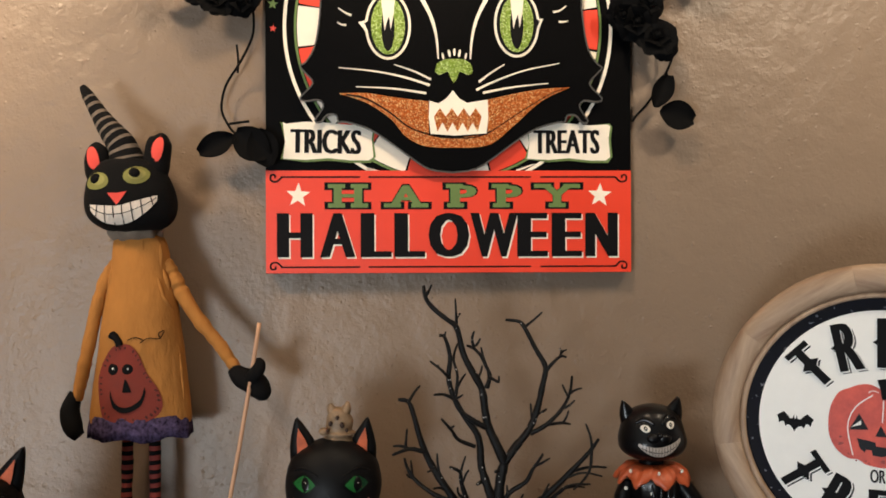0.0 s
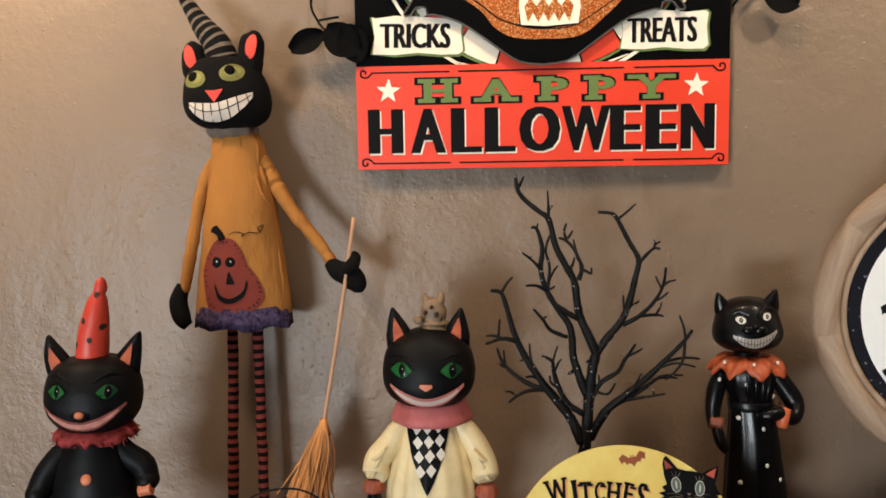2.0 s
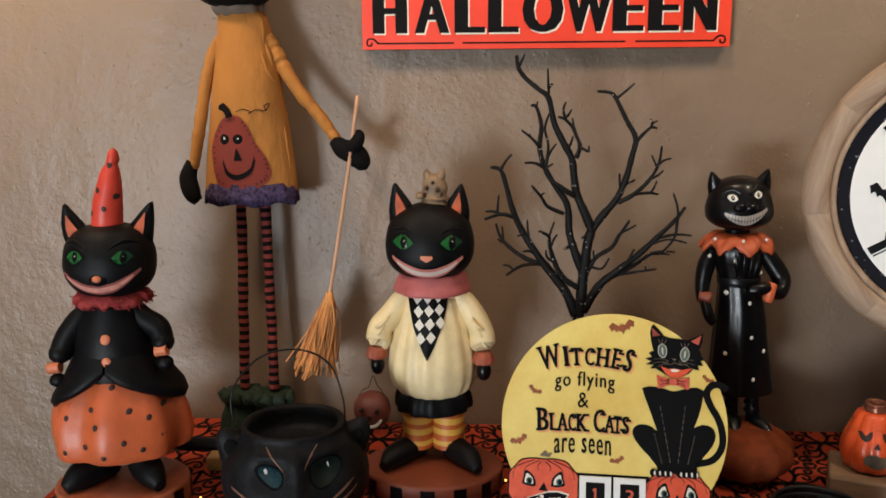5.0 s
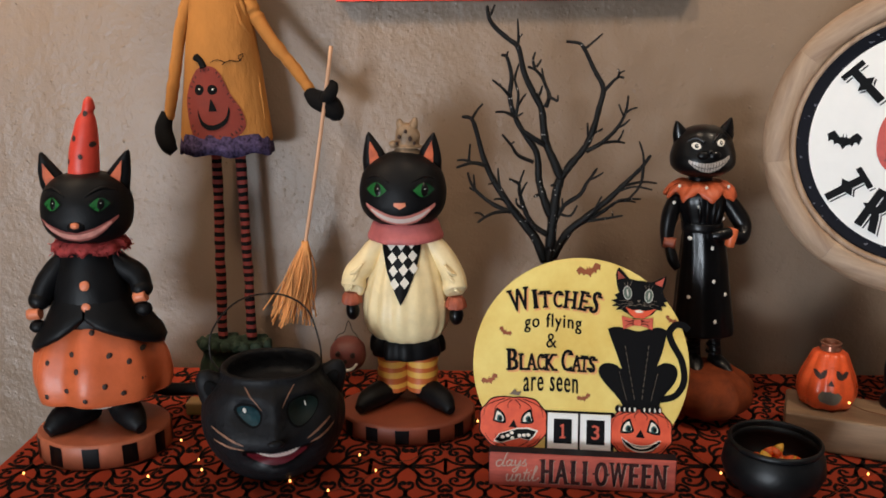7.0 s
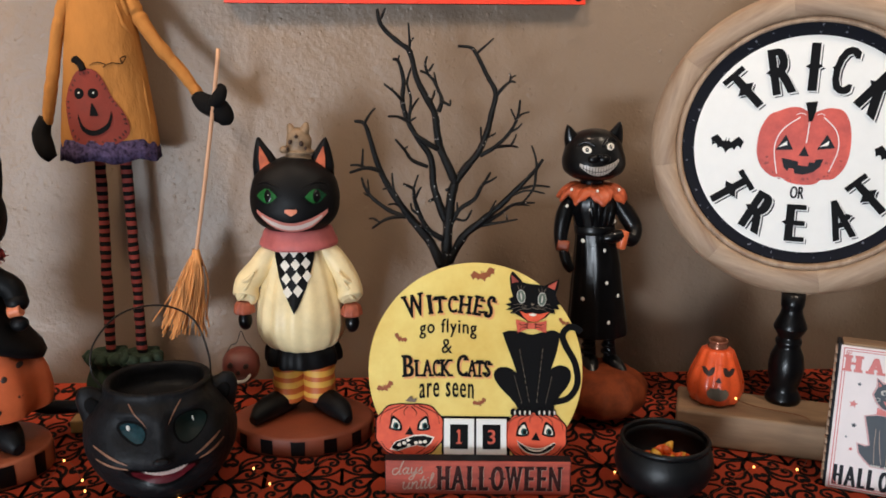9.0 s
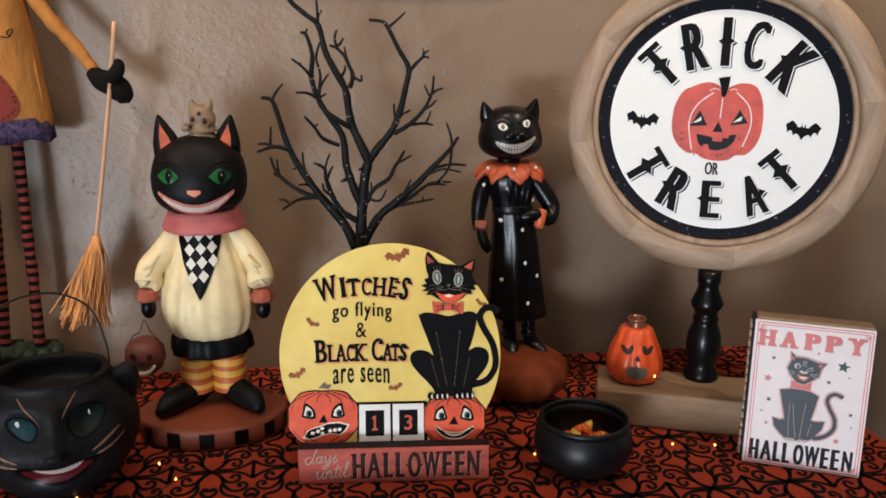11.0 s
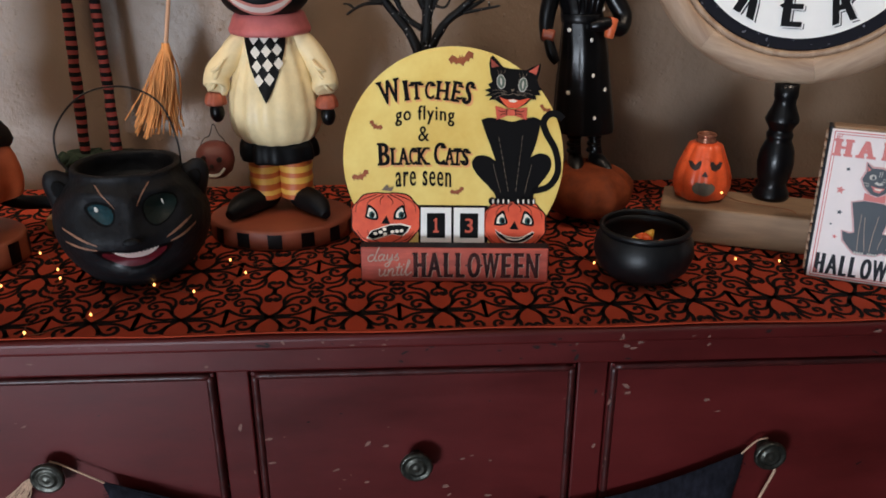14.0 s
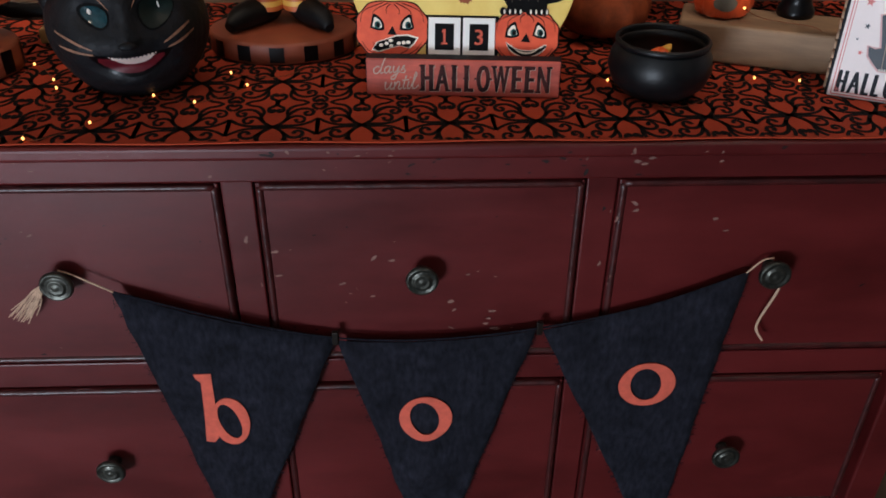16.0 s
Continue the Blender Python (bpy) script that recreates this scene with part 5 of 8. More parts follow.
    s.limb([dress(cx + x, cz + z) + Vector((0, -0.0012, 0)) for x, z in tendril], [0.0006] * len(tendril), KNIT, 6)
    # creases pulled from the shoulders and gathered at the neck
    for x0, z0, x1, z1, r in ((0.031, 1.500, 0.034, 1.462, 0.0032), (0.036, 1.462, 0.044, 1.432, 0.0040), (0.030, 1.452, 0.040, 1.418, 0.0030), (0.034, 1.430, 0.048, 1.405, 0.0032), (-0.033, 1.470, -0.043, 1.43, 0.0030), (0.008, 1.508, 0.012, 1.486, 0.0022), (-0.014, 1.508, -0.017, 1.484, 0.0022), (0.058, 1.34, 0.064, 1.275, 0.0026)):
        mx = -0.357 - O.x
        pts = [dress(mx + x0 + (x1 - x0) * t, z0 + (z1 - z0) * t - O.z) + Vector((0, 0.0012, 0)) for t in (0.0, 0.33, 0.66, 1.0)]
        s.limb(pts, [0.0008, r, r * 0.9, 0.0008], MUSTARD, 10)
    # arms and mittens
    def sleeve(pts, radii, crush):
        """A loose cloth tube with uneven cross creases, deepest near the shoulder."""
        soft = spline([(*p, r) for p, r in zip(pts, radii)], 6)
        last = len(soft) - 1
        soft = [(*q[:3], q[3] * (1 + crush * (1.3 - 0.7 * i / last) * (math.sin(1.7 * i) * math.sin(0.37 * i + 0.6) + 0.6 * math.sin(2.9 * i + 1)))) for i, q in enumerate(soft)]
        s.limb([q[:3] for q in soft], [q[3] for q in soft], MUSTARD, 16, 3)
    sleeve([L(-0.380, 1.288, 1.482), L(-0.397, 1.284, 1.466), L(-0.411, 1.276, 1.43), L(-0.424, 1.270, 1.37), L(-0.436, 1.266, 1.31), L(-0.444, 1.266, 1.276)], [0.006, 0.009, 0.0098, 0.0092, 0.009, 0.008], 0.07)
    sleeve([L(-0.334, 1.286, 1.482), L(-0.318, 1.284, 1.464), L(-0.303, 1.285, 1.435), L(-0.277, 1.28, 1.395), L(-0.240, 1.275, 1.350), L(-0.217, 1.27, 1.318)], [0.006, 0.0115, 0.0118, 0.0100, 0.0092, 0.008], 0.11)
    s.limb([L(-0.446, 1.268, 1.285), L(-0.452, 1.264, 1.262), L(-0.446, 1.26, 1.237), L(-0.437, 1.26, 1.224)], [0.0095, 0.0135, 0.0140, 0.008], KNIT)
    s.limb([L(-0.221, 1.270, 1.318), L(-0.208, 1.266, 1.306), L(-0.190, 1.264, 1.298), L(-0.180, 1.262, 1.284), L(-0.178, 1.262, 1.274)], [0.0095, 0.0150, 0.0170, 0.0150, 0.007], KNIT)
    s.limb([L(-0.196, 1.262, 1.304), L(-0.186, 1.250, 1.312), L(-0.180, 1.252, 1.326), L(-0.182, 1.256, 1.334)], [0.010, 0.0105, 0.0095, 0.004], KNIT)
    # neck frill
    s.rings([(-0.361 - O.x, 0, 1.504 - O.z, 0.029, 0.025), (-0.362 - O.x, -0.003, 1.508 - O.z, 0.0325, 0.028), (-0.364 - O.x, -0.004, 1.516 - O.z, 0.0350, 0.031), (-0.364 - O.x, -0.002, 1.523 - O.z, 0.0330, 0.028), (-0.364 - O.x, 0, 1.527 - O.z, 0.028, 0.022)], FADED, 90, 9, 0.13)
    # head, leaning a little
    hx, hz = -0.368 - O.x, 1.570 - O.z
    hy = -0.015
    head = s.rings([(hx + 0.004, hy, hz - 0.053, 0.020, 0.016), (hx + 0.003, hy, hz - 0.049, 0.040, 0.028), (hx + 0.002, hy, hz - 0.037, 0.058, 0.040), (hx + 0.002, hy, hz - 0.016, 0.0655, 0.045), (hx + 0.001, hy, hz + 0.006, 0.0625, 0.044), (hx - 0.001, hy, hz + 0.030, 0.0540, 0.038), (hx - 0.001, hy, hz + 0.047, 0.040, 0.029), (hx - 0.001, hy, hz + 0.055, 0.008, 0.008)], KNIT, n=44)
    for bx, tx, bz, tz in ((-0.043, -0.047, 0.030, 0.076), (0.038, 0.044, 0.038, 0.090)):
        s.limb([(hx + bx * 0.9, hy, hz + bz - 0.012), (hx + bx, hy, hz + bz + 0.008), (hx + (bx + 2 * tx) / 3, hy, hz + tz - 0.016), (hx + tx, hy, hz + tz - 0.006), (hx + tx, hy, hz + tz)], [0.018, 0.0195, 0.0175, 0.0110, 0.003], KNIT, 20)
        f = lambda x, z: Vector((x, hy - 0.0185 + 9 * max(0, z - (hz + tz - 0.030)) ** 2, z))
        s.spot(f, hx + tx + 0.001, hz + tz - 0.025, 0.0085, 0.0175, CORAL, 0.0012, 0.25 if tx < 0 else -0.2)
    for x, z in ((-0.035, 0.017), (0.020, 0.026)):
        s.spot(head, hx + x, hz + z, 0.0176, 0.0130, OLIVE, 0.0018, 0.12)
        s.spot(head, hx + x + 0.001, hz + z + 0.001, 0.0130, 0.0092, EYECREAM, 0.0024, 0.12)
        s.ball(tuple(head(hx + x - 0.002, hz + z + 0.003) + Vector((0, -0.002, 0))), (0.0078, 0.0055, 0.0078), KNIT, 14, 8)
    s.band(head, [(hx - 0.0165, hz - 0.001), (hx - 0.003, hz - 0.016), (hx + 0.010, hz + 0.002)], [(hx - 0.0165, hz + 0.0005), (hx - 0.003, hz + 0.001), (hx + 0.0105, hz + 0.003)], CORAL, 0.002)
    GZ, GD, GR = -0.0300, 0.0215, 0.0075
    smile(head, s, hx + 0.002, hz + GZ, 0.0525, GD, 0.0215, KNIT, EYEWHITE, GR, 19)
    for k in range(-3, 4):
        x = 0.0134 * k + 0.002
        z = GZ + GD * (x / 0.0525) ** 2 + GR * x / 0.0525
        h = 0.0140 * max(0.3, 1 - abs(x / 0.0525) ** 3)
        s.band(head, [(hx + 0.002 + x - 0.0007, hz + z - h), (hx + 0.002 + x + 0.0007, hz + z - h)], [(hx + 0.002 + x - 0.0007 - 0.004 * x / 0.05, hz + z + h), (hx + 0.002 + x + 0.0007 - 0.004 * x / 0.05, hz + z + h)], KNIT, 0.0032, 2)
    xs = [-0.046 + 0.0092 * k for k in range(11)]
    zz = [hz + GZ + 0.001 + GD * (x / 0.0525) ** 2 + GR * x / 0.0525 for x in xs]
    s.band(head, [(hx + 0.002 + x, z - 0.0006) for x, z in zip(xs, zz)], [(hx + 0.002 + x, z + 0.0006) for x, z in zip(xs, zz)], KNIT, 0.0032, 1)
    # striped cap
    cap = [L(-0.372, 1.272, 1.618), L(-0.379, 1.272, 1.640), L(-0.394, 1.275, 1.660), L(-0.410, 1.28, 1.681), L(-0.427, 1.285, 1.706), L(-0.438, 1.288, 1.723), L(-0.443, 1.288, 1.730)]
    s.limb(cap, [0.0245, 0.0210, 0.0175, 0.0140, 0.0104, 0.0072, 0.004], KNIT, 20, 6, bands=lambda i: CAPGREY if i % 3 == 1 and i < 27 else KNIT)
    return s.done("rag_doll", Matrix.Translation(O), "tall stuffed cloth cat doll in mustard smock leaning on the wall", "doll", uneven=0.0016)


rag_doll()

# ---- the broom the doll holds ----


def broom():
    b = thing("broom", pose(-0.236, 1.262, 1.072), "small straw broom with a pale wooden stick in the doll's mitten", "broom")
    part("stick", tube(spline([(-0.004, 0, -0.03), (0.0, 0, 0.0), (0.0195, -0.006, 0.10), (0.0400, -0.012, 0.212), (0.0570, -0.017, 0.314)], 4), 0.0031, 10), STICK, b, smooth=True)
    rnd = random.Random(8)
    bits = []
    for k in range(150):
        a, q = rnd.uniform(0, 2 * math.pi), rnd.random() ** 0.5
        ln = rnd.uniform(0.085, 0.135)
        dx = -0.026 + q * 0.031 * math.cos(a) + rnd.gauss(0, 0.005)
        dy = q * 0.018 * math.sin(a) - 0.004
        bits.append(tube(spline([(0.004 * math.cos(a), 0.004 * math.sin(a), 0.004), (dx * 0.35 + 0.004 * math.cos(a) + rnd.gauss(0, 0.004), dy * 0.6 + 0.003 * math.sin(a), -ln * 0.4), (dx + rnd.uniform(-0.012, 0.012), dy, -ln)], 3), rnd.uniform(0.0008, 0.0016), 5))
    part("bristles", merge(bits), STRAW, b, "frayed raffia bristles")
    part("binding", tube([(0.0005, 0, -0.018), (0.0, 0, -0.006), (0, 0, 0.008)], [0.0095, 0.0078, 0.0055], 14), STRAW, b, smooth=True)


broom()

# ---- black glittered tree ----


def bare_tree():
    """A wired branch tree: every limb as thick and thin radius, lean to front or back, then its bends (all in millimetres)."""
    t = thing("tree_decoration", pose(0.150, 1.195, CLOTH_Z), "bare black glittered branch tree standing against the wall", "tree decoration")
    rnd = random.Random(21)

    def grow(name, r0, r1, y0, y1, bends, n=9):
        last = len(bends) - 1
        p = spline([(x / 1000, (y0 + (y1 - y0) * k / last + (rnd.uniform(-2, 2) if 0 < k < last else 0)) / 1000, z / 1000) for k, (x, z) in enumerate(bends)], 5)
        size = [(r0 + (r1 - r0) * k / (len(p) - 1)) * rnd.uniform(0.94, 1.14) / 1000 for k in range(len(p))]
        size[-1] *= 0.8
        part(name, tube(p, size, n), BARK, t, smooth=True)
    grow("trunk", 8.6, 6.6, 0, 0, ((-3, 222), (0, 243), (3, 278), (6, 320), (10, 354), (15, 374)), n=12)
    for r0, r1, y0, y1, bends in (
        (6.4, 2.3, 0, -14, ((15, 374), (6, 395), (-7, 424), (-12, 448), (-16, 476), (-31, 504), (-42, 527), (-51, 562), (-65, 574), (-83, 589), (-93, 603), (-96, 620))),
        (2.2, 1.3, -13, -12, ((-92, 606), (-88, 614), (-85, 621))),
        (2.0, 1.1, -10, -14, ((-51, 568), (-52, 586), (-53, 602))),
        (1.8, 1.2, -10, -6, ((-51, 574), (-48, 579), (-45, 581))),
        (3.4, 1.7, -6, 12, ((-10, 478), (-5, 494), (-10, 508), (-16, 521), (-26, 531), (-36, 535))),
    ):
        grow("branch" if r0 > 3 else "twig", r0, r1, y0, y1, bends)
    for r0, r1, y0, y1, bends in (
        (2.4, 1.3, 4, 0, ((-26, 532), (-29, 545), (-26, 556))),
        (2.0, 1.2, 4, 10, ((-24, 535), (-20, 540), (-17, 545))),
        (2.0, 1.2, 0, 8, ((-11, 510), (-14, 523), (-16, 533))),
        (2.4, 1.3, -6, -16, ((-6, 493), (1, 490), (6, 488), (6, 496))),
        (2.2, 1.4, -4, 4, ((-21, 493), (-17, 500), (-15, 508))),
        (5.8, 2.0, 0, 16, ((15, 374), (31, 395), (49, 417), (61, 444), (69, 476), (74, 504), (61, 529), (45, 560), (37, 568), (19, 570))),
    ):
        grow("branch" if r0 > 3 else "twig", r0, r1, y0, y1, bends)
    for r0, r1, y0, y1, bends in (
        (2.0, 1.2, 15, 12, ((46, 560), (59, 571), (70, 581))),
        (2.8, 1.4, 10, 0, ((74, 498), (84, 511), (94, 520), (102, 519))),
        (1.6, 1.1, 2, -2, ((93, 520), (94, 527), (92, 532))),
        (1.5, 1.1, 2, 4, ((94, 523), (98, 527), (103, 529))),
        (2.0, 1.4, 8, 2, ((55, 430), (53, 443), (52, 455))),
        (2.0, 1.3, 8, 14, ((61, 439), (69, 441), (76, 445))),
        (3.4, 1.5, 4, -12, ((52, 413), (73, 426), (94, 447), (105, 471), (107, 495))),
    ):
        grow("branch" if r0 > 3 else "twig", r0, r1, y0, y1, bends)
    for r0, r1, y0, y1, bends in (
        (1.8, 1.2, -9, -12, ((105, 470), (112, 475), (121, 478))),
        (1.8, 1.2, -9, -4, ((102, 466), (98, 475), (95, 482))),
        (2.0, 1.2, -5, -10, ((97, 449), (105, 454), (111, 461))),
        (2.6, 1.3, 0, 10, ((75, 426), (96, 427), (109, 424))),
        (1.8, 1.1, 4, 2, ((97, 427), (102, 436), (105, 445))),
        (6.0, 2.0, 0, -16, ((1, 316), (-9, 343), (-17, 370), (-19, 399), (-24, 417), (-40, 440), (-54, 464), (-62, 492), (-60, 518), (-62, 533), (-68, 550), (-75, 552))),
    ):
        grow("branch" if r0 > 3 else "twig", r0, r1, y0, y1, bends)
    for r0, r1, y0, y1, bends in (
        (1.7, 1.2, -15, -14, ((-68, 550), (-67, 554), (-66, 557))),
        (4.2, 3.4, -4, -12, ((-11, 424), (-26, 433), (-46, 447))),
        (2.4, 1.3, -13, -20, ((-62, 494), (-74, 507), (-88, 518))),
        (1.5, 1.1, -17, -18, ((-77, 509), (-76, 513))),
        (2.6, 1.4, -12, -24, ((-55, 465), (-69, 472), (-83, 473))),
        (2.4, 1.4, -12, 0, ((-53, 464), (-50, 496), (-55, 519), (-49, 540))),
        (2.0, 1.2, -6, 2, ((-51, 478), (-44, 490), (-38, 497))),
        (1.8, 1.2, -12, -16, ((-52, 465), (-43, 471))),
    ):
        grow("branch" if r0 > 3 else "twig", r0, r1, y0, y1, bends)
    for r0, r1, y0, y1, bends in (
        (3.0, 1.5, -4, -26, ((-26, 398), (-49, 409), (-59, 424), (-73, 441))),
        (1.7, 1.1, -18, -20, ((-60, 426), (-55, 430))),
        (7.2, 2.2, 0, -18, ((-5, 246), (-21, 282), (-50, 320), (-63, 338), (-86, 374), (-100, 407), (-109, 440), (-117, 462), (-131, 466))),
        (2.2, 1.4, -18, -14, ((-117, 462), (-109, 475), (-101, 484))),
        (3.4, 1.7, -13, -26, ((-97, 394), (-115, 399), (-139, 393))),
        (2.2, 1.4, -18, -14, ((-117, 400), (-128, 403), (-138, 402))),
    ):
        grow("branch" if r0 > 3 else "twig", r0, r1, y0, y1, bends)
    for r0, r1, y0, y1, bends in (
        (2.0, 1.2, -18, -22, ((-121, 402), (-120, 415), (-119, 427))),
        (3.8, 1.6, -8, 6, ((-58, 324), (-83, 334), (-107, 351), (-118, 366), (-123, 381))),
        (1.9, 1.2, 2, 0, ((-112, 356), (-113, 368), (-114, 379))),
        (1.8, 1.2, 2, 8, ((-109, 353), (-116, 355), (-120, 358))),
        (3.0, 1.5, -8, -26, ((-60, 325), (-86, 323), (-108, 311))),
        (1.8, 1.2, -18, -22, ((-98, 319), (-105, 324), (-112, 325))),
        (2.0, 1.3, -10, -4, ((-74, 358), (-77, 374), (-78, 389))),
    ):
        grow("branch" if r0 > 3 else "twig", r0, r1, y0, y1, bends)
    for r0, r1, y0, y1, bends in (
        (1.8, 1.2, -10, -16, ((-84, 372), (-87, 368), (-92, 367))),
        (2.4, 1.4, -8, -20, ((-62, 336), (-73, 344), (-84, 345))),
        (4.6, 1.8, -2, -30, ((-3, 288), (-25, 304), (-38, 328), (-46, 354), (-48, 369), (-62, 377))),
        (1.9, 1.2, -26, -22, ((-47, 368), (-44, 379), (-40, 389))),
        (1.8, 1.2, -22, -28, ((-44, 354), (-40, 365), (-36, 372))),
        (2.2, 1.3, -12, -20, ((-38, 328), (-49, 336), (-51, 347))),
    ):
        grow("branch" if r0 > 3 else "twig", r0, r1, y0, y1, bends)
    for r0, r1, y0, y1, bends in (
        (6.6, 2.0, 0, -24, ((6, 252), (27, 291), (48, 312), (80, 339), (105, 366), (129, 392), (141, 411))),
        (2.0, 1.2, -22, -16, ((133, 395), (131, 413), (125, 430))),
        (2.4, 1.3, -16, -6, ((106, 365), (132, 370), (156, 367))),
        (2.2, 1.3, -20, -30, ((132, 397), (129, 371), (118, 354), (105, 344))),
        (3.8, 1.5, -8, 6, ((43, 305), (79, 324), (104, 340), (136, 341))),
        (1.8, 1.1, 2, 8, ((101, 338), (116, 338), (129, 336))),
    ):
        grow("branch" if r0 > 3 else "twig", r0, r1, y0, y1, bends)
    for r0, r1, y0, y1, bends in (
        (2.6, 1.3, -8, -18, ((55, 310), (84, 316), (107, 321))),
        (1.6, 1.1, -14, -16, ((92, 318), (91, 327))),
        (2.2, 1.3, -12, -20, ((63, 324), (69, 338), (74, 350))),
        (2.0, 1.2, -16, -28, ((96, 356), (120, 365), (145, 361))),
        (3.8, 1.6, 0, -30, ((12, 315), (22, 334), (43, 351), (51, 368), (57, 379), (64, 393))),
        (2.0, 1.2, -22, -26, ((56, 375), (66, 380), (74, 386))),
        (1.9, 1.2, -6, -2, ((19, 330), (18, 344))),
    ):
        grow("branch" if r0 > 3 else "twig", r0, r1, y0, y1, bends)
    for r0, r1, y0, y1, bends in (
        (2.2, 1.3, -2, -16, ((14, 320), (30, 318), (39, 335))),
        (2.6, 2.2, 0, -10, ((11, 364), (1, 364))),
        (2.6, 2.0, 0, -12, ((-16, 349), (-24, 348))),
        (2.8, 2.2, 0, -12, ((3, 269), (-4, 268))),
    ):
        grow("branch" if r0 > 3 else "twig", r0, r1, y0, y1, bends)
    part("base", lathe([(0.0, 0.0), (0.045, 0.0), (0.045, 0.006), (0.03, 0.010), (0.010, 0.014), (0.0085, 0.20), (0.0085, 0.226), (0.0, 0.227)], 28), BARK, t)


bare_tree()

# ---- papier-mache cat pail ----


PUPILGREEN = material("black_green_glass_eye", rgb(9, 22, 19), rough=0.4, var=0.3, spec=0.3)
BROWN = material("rubbed_ochre_line", rgb(132, 94, 72), rough=0.7, var=0.4, scale=150)


WINE = material("wine_red_paint", rgb(84, 18, 28), rough=0.4, var=0.2, scale=80)


def cat_pail():
    P = thing("cat_pail", pose(-0.234, 1.002, CLOTH_Z + 0.001, 0, 0, 14.5), "charcoal papier-mache cat head pail with wire handle", "bucket")
    outer = [(0.0, 0.0), (0.040, 0.0), (0.056, 0.006), (0.0755, 0.025), (0.0895, 0.050), (0.0960, 0.076), (0.0945, 0.098), (0.0875, 0.118), (0.0785, 0.132), (0.0700, 0.140), (0.0672, 0.146), (0.0668, 0.151)]
    inner = [(0.0640, 0.1535), (0.0600, 0.1525), (0.0580, 0.149), (0.0585, 0.140), (0.0600, 0.128), (0.054, 0.120), (0.03, 0.117), (0.0, 0.116)]
    prof = spline(outer, 4)
    prof = [q for k, q in enumerate(prof) if k == 0 or q[1] > prof[k - 1][1] + 1e-5 or q[0] > prof[k - 1][0]]

    def relief(x, z):
        """How far the modelled face stands out at (x, z)."""
        d = 0.0075 * math.exp(-(x / 0.010) ** 2) * max(0.0, min(1.0, (z - 0.07) / 0.02, (0.146 - z) / 0.02))
        d += 0.013 * math.exp(-(x / 0.030) ** 2 - ((z - 0.079) / 0.017) ** 2)
        d -= 0.006 * math.exp(-(x / 0.036) ** 2 - ((z - 0.056) / 0.010) ** 2)
        d += 0.008 * math.exp(-(x / 0.034) ** 2 - ((z - 0.034) / 0.012) ** 2)
        for k in (-1, 1):
            d -= 0.013 * math.exp(-((x - k * 0.036) / 0.018) ** 2 - ((z - 0.113) / 0.014) ** 2)
            d += 0.006 * math.exp(-((x - k * 0.038) / 0.024) ** 2 - ((z - 0.136) / 0.007) ** 2)
            d += 0.008 * math.exp(-((x - k * 0.058) / 0.020) ** 2 - ((z - 0.072) / 0.020) ** 2)
        return d

    body = lathe(prof + inner, 120)
    for v in body.verts:
        a = math.atan2(v.co.y, v.co.x)
        r = math.hypot(v.co.x, v.co.y)
        shell = np.interp(v.co.z, [q[1] for q in prof], [q[0] for q in prof]) - r < 0.002
        lump = 1 + max(0.0, min(1.0, (v.co.y + 0.05) / 0.04)) * (0.010 * math.sin(3 * a + 40 * v.co.z) + 0.006 * math.sin(7 * a - 60 * v.co.z))
        v.co.x, v.co.y = v.co.x * lump, v.co.y * lump * 0.92
        v.co.z += (0.0008 * math.sin(3 * a + 1) + 0.0004 * math.sin(7 * a)) * (v.co.z > 0.125)
        if shell and v.co.y < -0.02:
            v.co.y -= relief(v.co.x, v.co.z)
    part("body", body, CHARCOAL, P, smooth=True)

    def face(x, z):
        r = float(np.interp(z, [q[1] for q in prof], [q[0] for q in prof]))
        return Vector((x, -0.92 * math.sqrt(max(1e-5, r * r - x * x)) - relief(x, z), z))

    def paint(name, draw, label=""):
        s = Sculpt()
        draw(s)
        ob = s.done(name, Matrix.Identity(4), label, "")
        ob.parent = P
        return ob

    def dash(name, pts, w, mat):
        """A dry brush stroke, widest in its middle."""
        p = spline(pts, 4)
        n = len(p) - 1
        wide = [w * (0.25 + 0.75 * math.sin(math.pi * min(1, 0.15 + 0.8 * k / n))) for k in range(n + 1)]
        paint(name, lambda s: s.band(face, [(x, z - q / 2) if abs(pts[-1][0] - pts[0][0]) > abs(pts[-1][1] - pts[0][1]) else (x - q / 2, z) for (x, z), q in zip(p, wide)], [(x, z + q / 2) if abs(pts[-1][0] - pts[0][0]) > abs(pts[-1][1] - pts[0][1]) else (x + q / 2, z) for (x, z), q in zip(p, wide)], mat, 0.0012, 2), "rubbed ochre brush stroke")

    def almond(x, z, w, h, tilt, out):
        pts = []
        for k in range(24):
            a = 2 * math.pi * k / 24
            u, v = w * math.copysign(abs(math.cos(a)) ** 0.9, math.cos(a)), h * math.sin(a) * (1 - 0.25 * math.cos(a) * out)
            pts.append((x + u * math.cos(tilt) - v * math.sin(tilt), z + u * math.sin(tilt) + v * math.cos(tilt)))
        return pts

    def eye_spot(s, ring, mat, off):
        cx, cz = sum(p[0] for p in ring) / len(ring), sum(p[1] for p in ring) / len(ring)
        s.sheet([[face(cx + (x - cx) * k, cz + (z - cz) * k) + Vector((0, -off, 0)) for x, z in ring] for k in (1.0, 0.75, 0.5, 0.25, 0.02)], mat, cap=False)
    # Black patches paint the shade of the carved eye sockets.
    paint("eye_socket_shade", lambda s: eye_spot(s, almond(-0.0330, 0.1135, 0.0180, 0.0130, -0.30, -1), KNIT, 0.0008))
